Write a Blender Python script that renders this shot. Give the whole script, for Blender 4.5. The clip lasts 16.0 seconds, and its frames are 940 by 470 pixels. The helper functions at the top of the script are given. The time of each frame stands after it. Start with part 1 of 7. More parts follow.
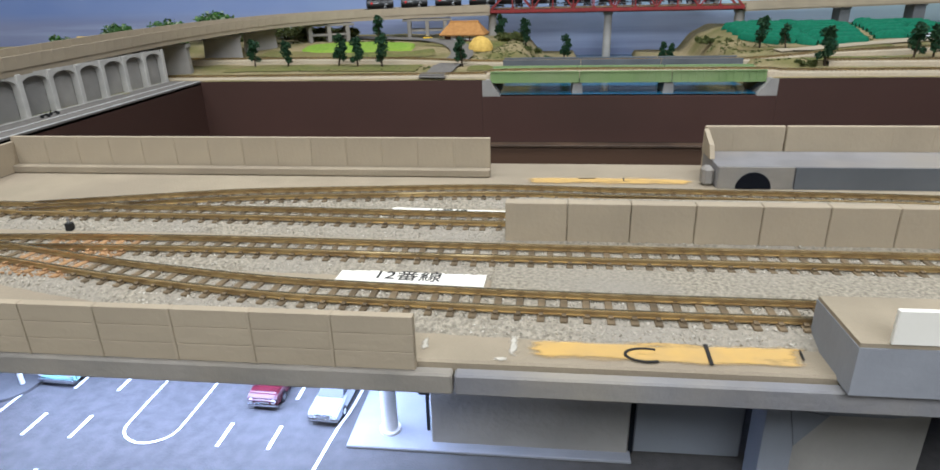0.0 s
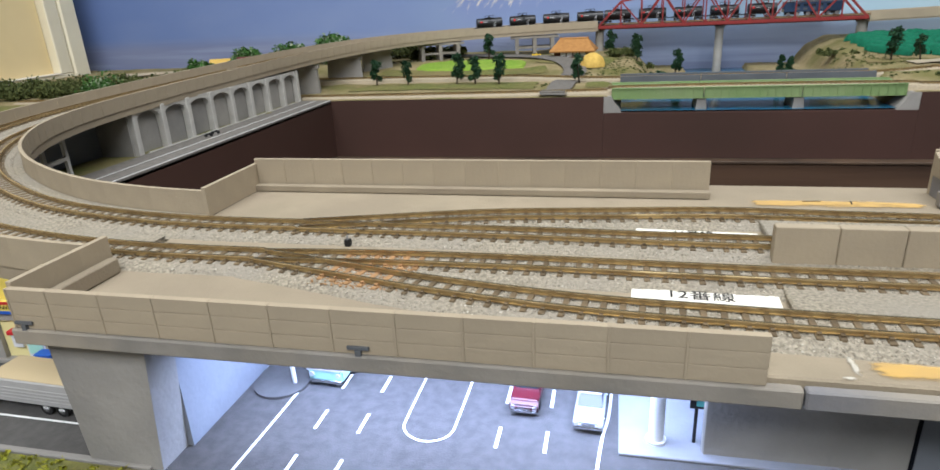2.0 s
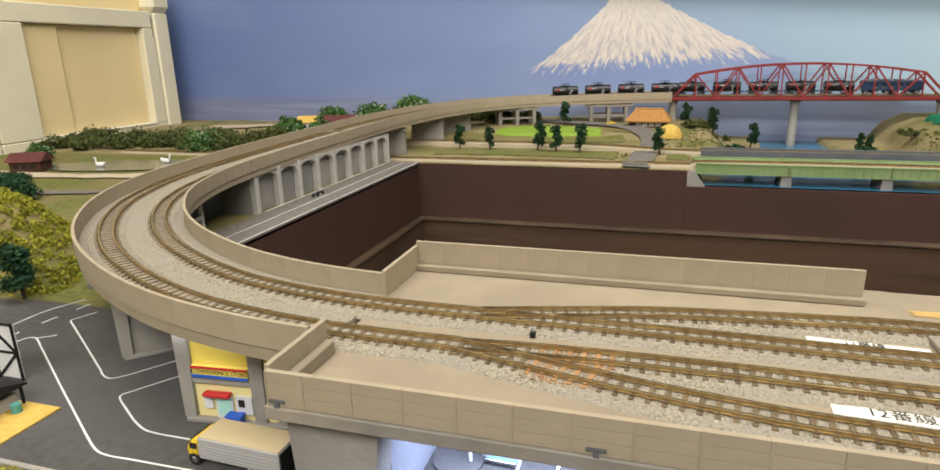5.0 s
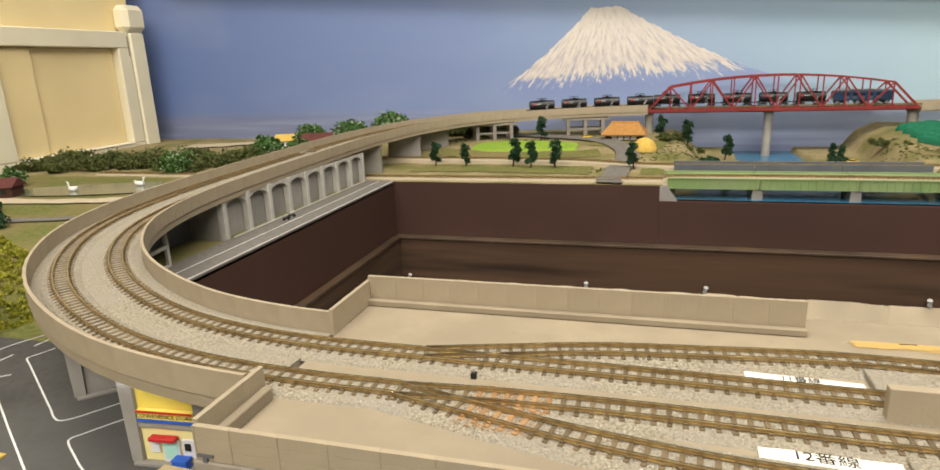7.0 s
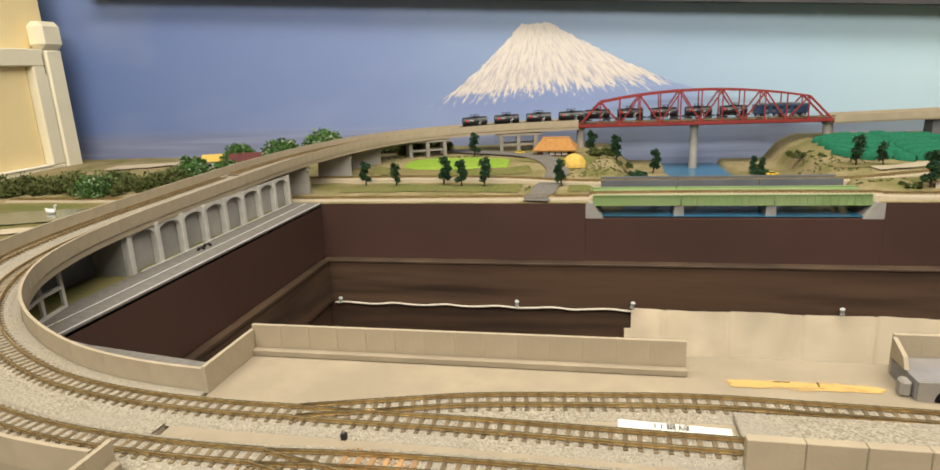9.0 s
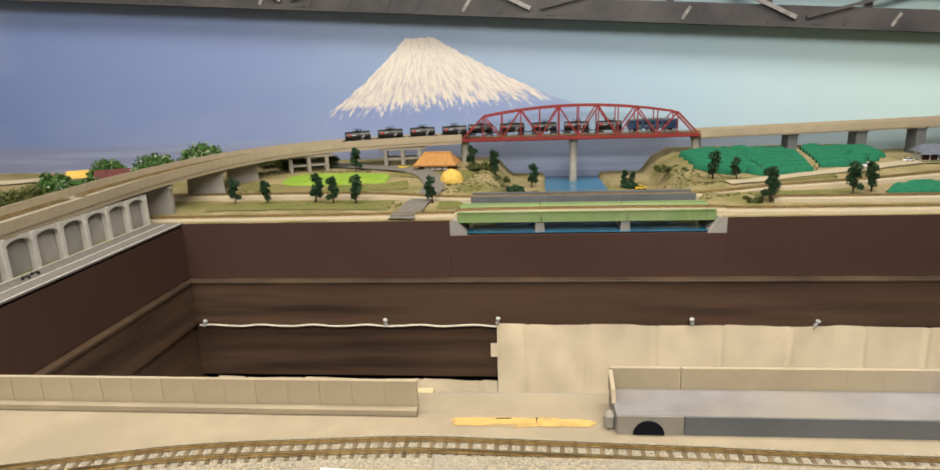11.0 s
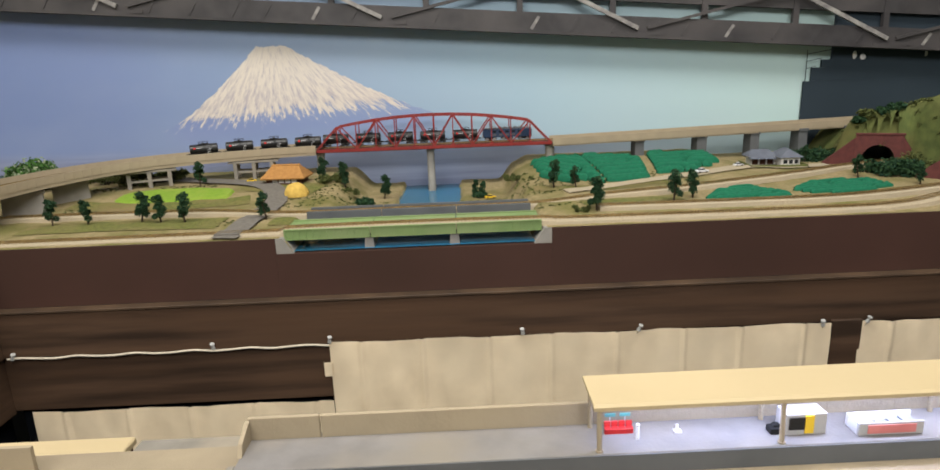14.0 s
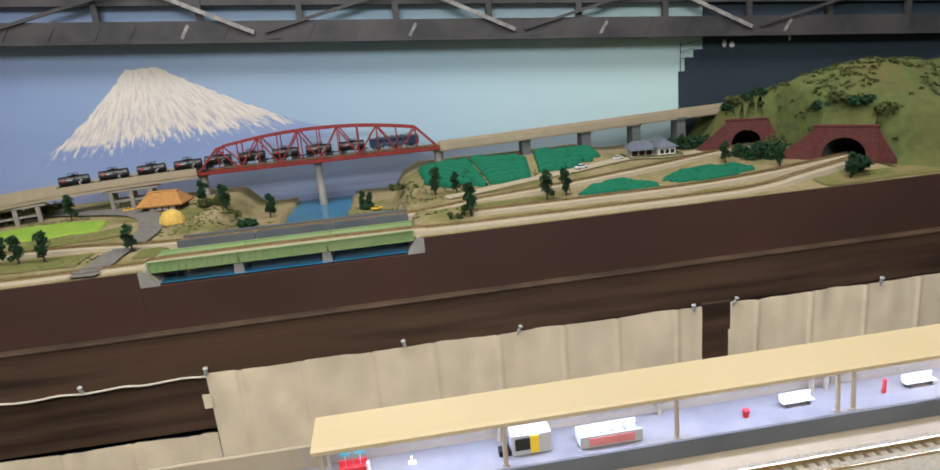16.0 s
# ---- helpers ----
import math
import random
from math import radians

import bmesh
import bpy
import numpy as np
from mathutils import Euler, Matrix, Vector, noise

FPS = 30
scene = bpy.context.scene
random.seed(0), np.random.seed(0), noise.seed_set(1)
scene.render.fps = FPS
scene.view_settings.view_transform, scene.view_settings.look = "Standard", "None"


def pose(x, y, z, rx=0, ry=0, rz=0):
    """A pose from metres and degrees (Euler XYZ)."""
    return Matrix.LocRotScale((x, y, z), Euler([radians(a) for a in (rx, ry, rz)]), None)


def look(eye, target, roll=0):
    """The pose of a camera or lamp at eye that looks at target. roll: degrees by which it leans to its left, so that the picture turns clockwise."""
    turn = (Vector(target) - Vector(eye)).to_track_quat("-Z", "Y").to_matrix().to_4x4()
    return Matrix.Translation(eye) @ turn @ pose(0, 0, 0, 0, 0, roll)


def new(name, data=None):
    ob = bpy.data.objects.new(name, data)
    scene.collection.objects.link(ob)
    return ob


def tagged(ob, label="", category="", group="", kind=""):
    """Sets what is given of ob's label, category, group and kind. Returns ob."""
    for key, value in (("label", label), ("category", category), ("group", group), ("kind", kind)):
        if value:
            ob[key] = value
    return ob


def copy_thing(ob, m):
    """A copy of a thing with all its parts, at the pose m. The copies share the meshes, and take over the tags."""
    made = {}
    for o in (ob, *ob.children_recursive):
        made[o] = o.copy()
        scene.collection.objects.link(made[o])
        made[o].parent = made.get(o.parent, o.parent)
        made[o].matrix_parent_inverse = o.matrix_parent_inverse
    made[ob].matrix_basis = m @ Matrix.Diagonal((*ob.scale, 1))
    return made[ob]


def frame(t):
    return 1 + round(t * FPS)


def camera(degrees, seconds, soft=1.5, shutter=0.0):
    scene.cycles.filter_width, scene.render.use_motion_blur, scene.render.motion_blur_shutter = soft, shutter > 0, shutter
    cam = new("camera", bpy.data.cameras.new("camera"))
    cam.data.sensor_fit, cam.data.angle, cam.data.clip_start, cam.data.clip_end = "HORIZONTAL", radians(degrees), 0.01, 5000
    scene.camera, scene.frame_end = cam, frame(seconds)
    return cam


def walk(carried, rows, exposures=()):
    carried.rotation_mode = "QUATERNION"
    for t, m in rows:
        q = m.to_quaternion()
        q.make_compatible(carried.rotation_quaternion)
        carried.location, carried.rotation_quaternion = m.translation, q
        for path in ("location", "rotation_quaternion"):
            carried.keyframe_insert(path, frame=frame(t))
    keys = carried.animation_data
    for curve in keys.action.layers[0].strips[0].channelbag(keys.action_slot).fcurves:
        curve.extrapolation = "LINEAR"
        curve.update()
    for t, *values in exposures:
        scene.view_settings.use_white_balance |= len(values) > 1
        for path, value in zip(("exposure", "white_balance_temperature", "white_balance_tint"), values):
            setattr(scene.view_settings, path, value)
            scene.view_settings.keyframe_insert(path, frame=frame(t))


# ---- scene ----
cam = camera(73.7, 16.0, soft=1.6)
PATH = [
    (0, (0.0490, 0.0493, 0.1233), (-0.1670, 1.8928, -0.6202), -1.32),
    (0.5, (0.0490, 0.0494, 0.1223), (-0.1640, 1.8920, -0.6252), -1.52),
    (1, (0.0410, 0.0464, 0.1222), (-0.1850, 1.8871, -0.6265), -1.20),
    (1.5, (0.012, 0.035, 0.133), (-0.332, 1.863, -0.601), -3.2),
    (2, (-0.018, 0.025, 0.134), (-0.452, 1.847, -0.566), -2.9),
    (2.5, (-0.032, 0.017, 0.139), (-0.52, 1.833, -0.542), -3.4),
    (3, (-0.054, 0.005, 0.142), (-0.594, 1.811, -0.526), -3.1),
    (3.5, (-0.06, -0.001, 0.149), (-0.617, 1.807, -0.501), -3.2),
    (4, (-0.068, -0.003, 0.155), (-0.633, 1.817, -0.454), -2.5),
    (4.5, (-0.074, -0.006, 0.159), (-0.637, 1.825, -0.416), -1.5),
    (6.8, (-0.0560, 0.0025, 0.1770), (-0.5900, 1.8592, -0.3416), -1.63),
    (7, (-0.0520, 0.0045, 0.1771), (-0.5850, 1.8595, -0.3486), -2.13),
    (7.5, (-0.0510, 0.0072, 0.1822), (-0.5410, 1.8800, -0.3195), -1.20),
    (8, (-0.0410, 0.0100, 0.1864), (-0.4980, 1.8902, -0.3219), -0.76),
    (8.5, (-0.0210, 0.0094, 0.1974), (-0.4550, 1.8996, -0.2924), -1.80),
    (8.7, (-0.0220, 0.0157, 0.1917), (-0.4390, 1.9058, -0.3141), -2.22),
    (10.8, (0.0770, 0.0441, 0.2052), (-0.1420, 1.9653, -0.3040), -2.04),
    (11, (0.0830, 0.0461, 0.2053), (-0.1050, 1.9737, -0.2925), -1.99),
    (11.5, (0.1120, 0.0477, 0.2124), (-0.0290, 1.9777, -0.2913), -2.27),
    (12, (0.1390, 0.0513, 0.2196), (0.0460, 1.9843, -0.2830), -3.35),
    (12.5, (0.1570, 0.0533, 0.2207), (0.0880, 1.9939, -0.2574), -3.39),
    (13, (0.1730, 0.0584, 0.2189), (0.1500, 1.9994, -0.2661), -1.66),
    (13.5, (0.1950, 0.0615, 0.2171), (0.2140, 1.9990, -0.2772), -1.63),
    (14, (0.225, 0.067, 0.217), (0.264, 2.002, -0.286), -2.1),
    (14.5, (0.25, 0.068, 0.221), (0.319, 1.999, -0.293), -3.2),
    (15, (0.282, 0.066, 0.225), (0.409, 1.997, -0.28), -4.2),
    (15.5, (0.308, 0.064, 0.228), (0.459, 1.99, -0.288), -5.3),
    (16, (0.333, 0.064, 0.229), (0.538, 1.984, -0.292), -5.5),
]
walk(cam, [(t, look(eye, target, roll)) for t, eye, target, roll in PATH],
     exposures=[(0.0, -0.10, 5600, 10), (1.5, -0.08, 5700, 10), (3.5, -0.02, 6150, 10), (7.0, 0.10, 6850, 10), (8.5, 0.18, 6850, 10), (11.2, 0.20, 6800, 10), (12.5, 0.04, 6800, 11), (14.0, -0.08, 6500, 10), (16.0, -0.12, 6100, 10)])

# ---- light ----
world = bpy.data.worlds.new("room_air")
world.use_nodes = True
world.node_tree.nodes["Background"].inputs[0].default_value = (0.80, 0.86, 1.0, 1)
world.node_tree.nodes["Background"].inputs[1].default_value = 0.5
scene.world = world


def area(name, eye, target, sx, sy, power, colour):
    li = bpy.data.lights.new(name, "AREA")
    li.shape, li.size, li.size_y, li.energy, li.color = "RECTANGLE", sx, sy, power, colour
    ob = new(name, li)
    ob.matrix_world = look(eye, target)
    return ob


# two ceiling tube lights, overhead and out of view
area("unseen_room_light", (-0.75, 0.38, 1.60), (-0.75, 0.60, 0), 1.3, 0.5, 18.0, (1.0, 0.96, 0.88))
area("unseen_room_light", (0.65, 0.55, 1.60), (0.65, 0.85, 0), 1.3, 0.5, 27.0, (1.0, 0.96, 0.90))
# fill lamp added behind the viewpoint to lift faces turned towards it
area("unseen_room_light", (0.1, -1.1, 1.45), (0.25, 1.2, 0.0), 2.2, 0.6, 50.0, (1.0, 0.97, 0.92))
area("underpass_light", (-0.075, 0.224, 0.0320), (-0.075, 0.240, -0.1), 0.16, 0.05, 0.63, (0.56, 0.66, 1.0))
area("platform_light", (0.70, 0.3185, 0.0718), (0.70, 0.3215, 0.0), 0.82, 0.004, 0.42, (0.52, 0.60, 1.0))
# fill added to brighten the store front, no fitting belongs to it
area("store_fill", (-0.285, 0.2305, 0.031), (-0.285, 0.26, -0.01), 0.04, 0.01, 0.003, (0.95, 0.95, 1.0))


# ---- materials ----
def mat(name, c1, c2=None, rough=0.7, metal=0.0, scale=30.0, detail=6.0, bump=0.0, bscale=200.0, c3=None, s3=6.0, spec=0.3, rand=0.0, stretch=None, lo=0.35, hi=0.65):
    """Two colours mixed by noise, a third by a broader noise, and a fine relief."""
    m = bpy.data.materials.new(name)
    m.use_nodes = True
    nt = m.node_tree
    b = nt.nodes["Principled BSDF"]
    b.inputs["Roughness"].default_value, b.inputs["Metallic"].default_value = rough, metal
    b.inputs["Specular IOR Level"].default_value = spec
    co = nt.nodes.new("ShaderNodeTexCoord")
    vec = co.outputs["Object"]
    if stretch:
        mp = nt.nodes.new("ShaderNodeMapping")
        mp.inputs["Scale"].default_value = stretch
        nt.links.new(vec, mp.inputs[0])
        vec = mp.outputs[0]

    def ns(sc, de):
        n = nt.nodes.new("ShaderNodeTexNoise")
        n.inputs["Scale"].default_value, n.inputs["Detail"].default_value = sc, de
        nt.links.new(vec, n.inputs["Vector"])
        return n.outputs[0]

    def mix(f, a, bb):
        x = nt.nodes.new("ShaderNodeMix")
        x.data_type = "RGBA"
        nt.links.new(f, x.inputs[0])
        for s, v in ((x.inputs[6], a), (x.inputs[7], bb)):
            if isinstance(v, tuple):
                s.default_value = (*v, 1)
            else:
                nt.links.new(v, s)
        return x.outputs[2]

    def rng(f, a, bb):
        r = nt.nodes.new("ShaderNodeMapRange")
        r.inputs[1].default_value, r.inputs[2].default_value = a, bb
        nt.links.new(f, r.inputs[0])
        return r.outputs[0]
    c2 = c2 or tuple(v * 0.82 for v in c1)
    col = mix(rng(ns(scale, detail), lo, hi), c1, c2)
    if c3:
        col = mix(rng(ns(s3, 4), 0.42, 0.68), col, c3)
    if rand:
        oi = nt.nodes.new("ShaderNodeObjectInfo")
        hs = nt.nodes.new("ShaderNodeHueSaturation")
        nt.links.new(col, hs.inputs["Color"])
        r = nt.nodes.new("ShaderNodeMapRange")
        r.inputs[3].default_value, r.inputs[4].default_value = 1 - rand, 1 + rand
        nt.links.new(oi.outputs["Random"], r.inputs[0])
        nt.links.new(r.outputs[0], hs.inputs["Value"])
        col = hs.outputs[0]
    nt.links.new(col, b.inputs["Base Color"])
    if bump:
        bp = nt.nodes.new("ShaderNodeBump")
        bp.inputs["Strength"].default_value, bp.inputs["Distance"].default_value = bump, 0.001
        nt.links.new(ns(bscale, 5), bp.inputs["Height"])
        nt.links.new(bp.outputs[0], b.inputs["Normal"])
    return m


def worn_film(name, c1, c2, scale, cover, fade, stretch=(1, 1, 1)):
    """A thin film of paint or glue, rubbed away in patches and towards its edges."""
    m = mat(name, c1, c2, 0.7, scale=scale, bump=0.2)
    nt = m.node_tree
    b = nt.nodes["Principled BSDF"]
    co = nt.nodes.new("ShaderNodeTexCoord")

    def op(kind, a, bb=None):
        n = nt.nodes.new("ShaderNodeMath")
        n.operation = kind
        for s, v in zip(n.inputs, (a, bb)):
            if isinstance(v, (int, float)):
                s.default_value = v
            elif v is not None:
                nt.links.new(v, s)
        return n.outputs[0]
    sp = nt.nodes.new("ShaderNodeSeparateXYZ")
    nt.links.new(co.outputs["Generated"], sp.inputs[0])
    edge = 1.0
    for k, f in ((0, fade[0]), (1, fade[1])):
        d = op("SUBTRACT", 0.5, op("ABSOLUTE", op("SUBTRACT", sp.outputs[k], 0.5)))
        edge = op("MULTIPLY", edge, op("MINIMUM", op("DIVIDE", d, f), 1.0))
    mp = nt.nodes.new("ShaderNodeMapping")
    mp.inputs["Scale"].default_value = stretch
    nt.links.new(co.outputs["Object"], mp.inputs[0])
    n = nt.nodes.new("ShaderNodeTexNoise")
    n.inputs["Scale"].default_value, n.inputs["Detail"].default_value, n.inputs["Roughness"].default_value = scale, 7, 0.65
    nt.links.new(mp.outputs[0], n.inputs["Vector"])
    r = nt.nodes.new("ShaderNodeMapRange")
    r.inputs[1].default_value, r.inputs[2].default_value, r.inputs[4].default_value = 0.42, 0.62, cover
    nt.links.new(op("ADD", n.outputs[0], op("MULTIPLY", op("SUBTRACT", edge, 0.65), 0.5)), r.inputs[0])
    nt.links.new(r.outputs[0], b.inputs["Alpha"])
    return m


def islands(name, cols, rough=0.8, spec=0.2):
    """Each loose piece of the mesh takes a colour of the list."""
    m = bpy.data.materials.new(name)
    m.use_nodes = True
    nt = m.node_tree
    b = nt.nodes["Principled BSDF"]
    b.inputs["Roughness"].default_value, b.inputs["Specular IOR Level"].default_value = rough, spec
    g = nt.nodes.new("ShaderNodeNewGeometry")
    r = nt.nodes.new("ShaderNodeValToRGB")
    while len(r.color_ramp.elements) < len(cols):
        r.color_ramp.elements.new(0.5)
    for i, c in enumerate(cols):
        r.color_ramp.elements[i].position = i / (len(cols) - 1)
        r.color_ramp.elements[i].color = (*c, 1)
    nt.links.new(g.outputs["Random Per Island"], r.inputs[0])
    nt.links.new(r.outputs[0], b.inputs["Base Color"])
    return m


def glow(name, c, s):
    m = bpy.data.materials.new(name)
    m.use_nodes = True
    b = m.node_tree.nodes["Principled BSDF"]
    b.inputs["Base Color"].default_value = (*c, 1)
    b.inputs["Emission Color"].default_value = (*c, 1)
    b.inputs["Emission Strength"].default_value = s
    return m


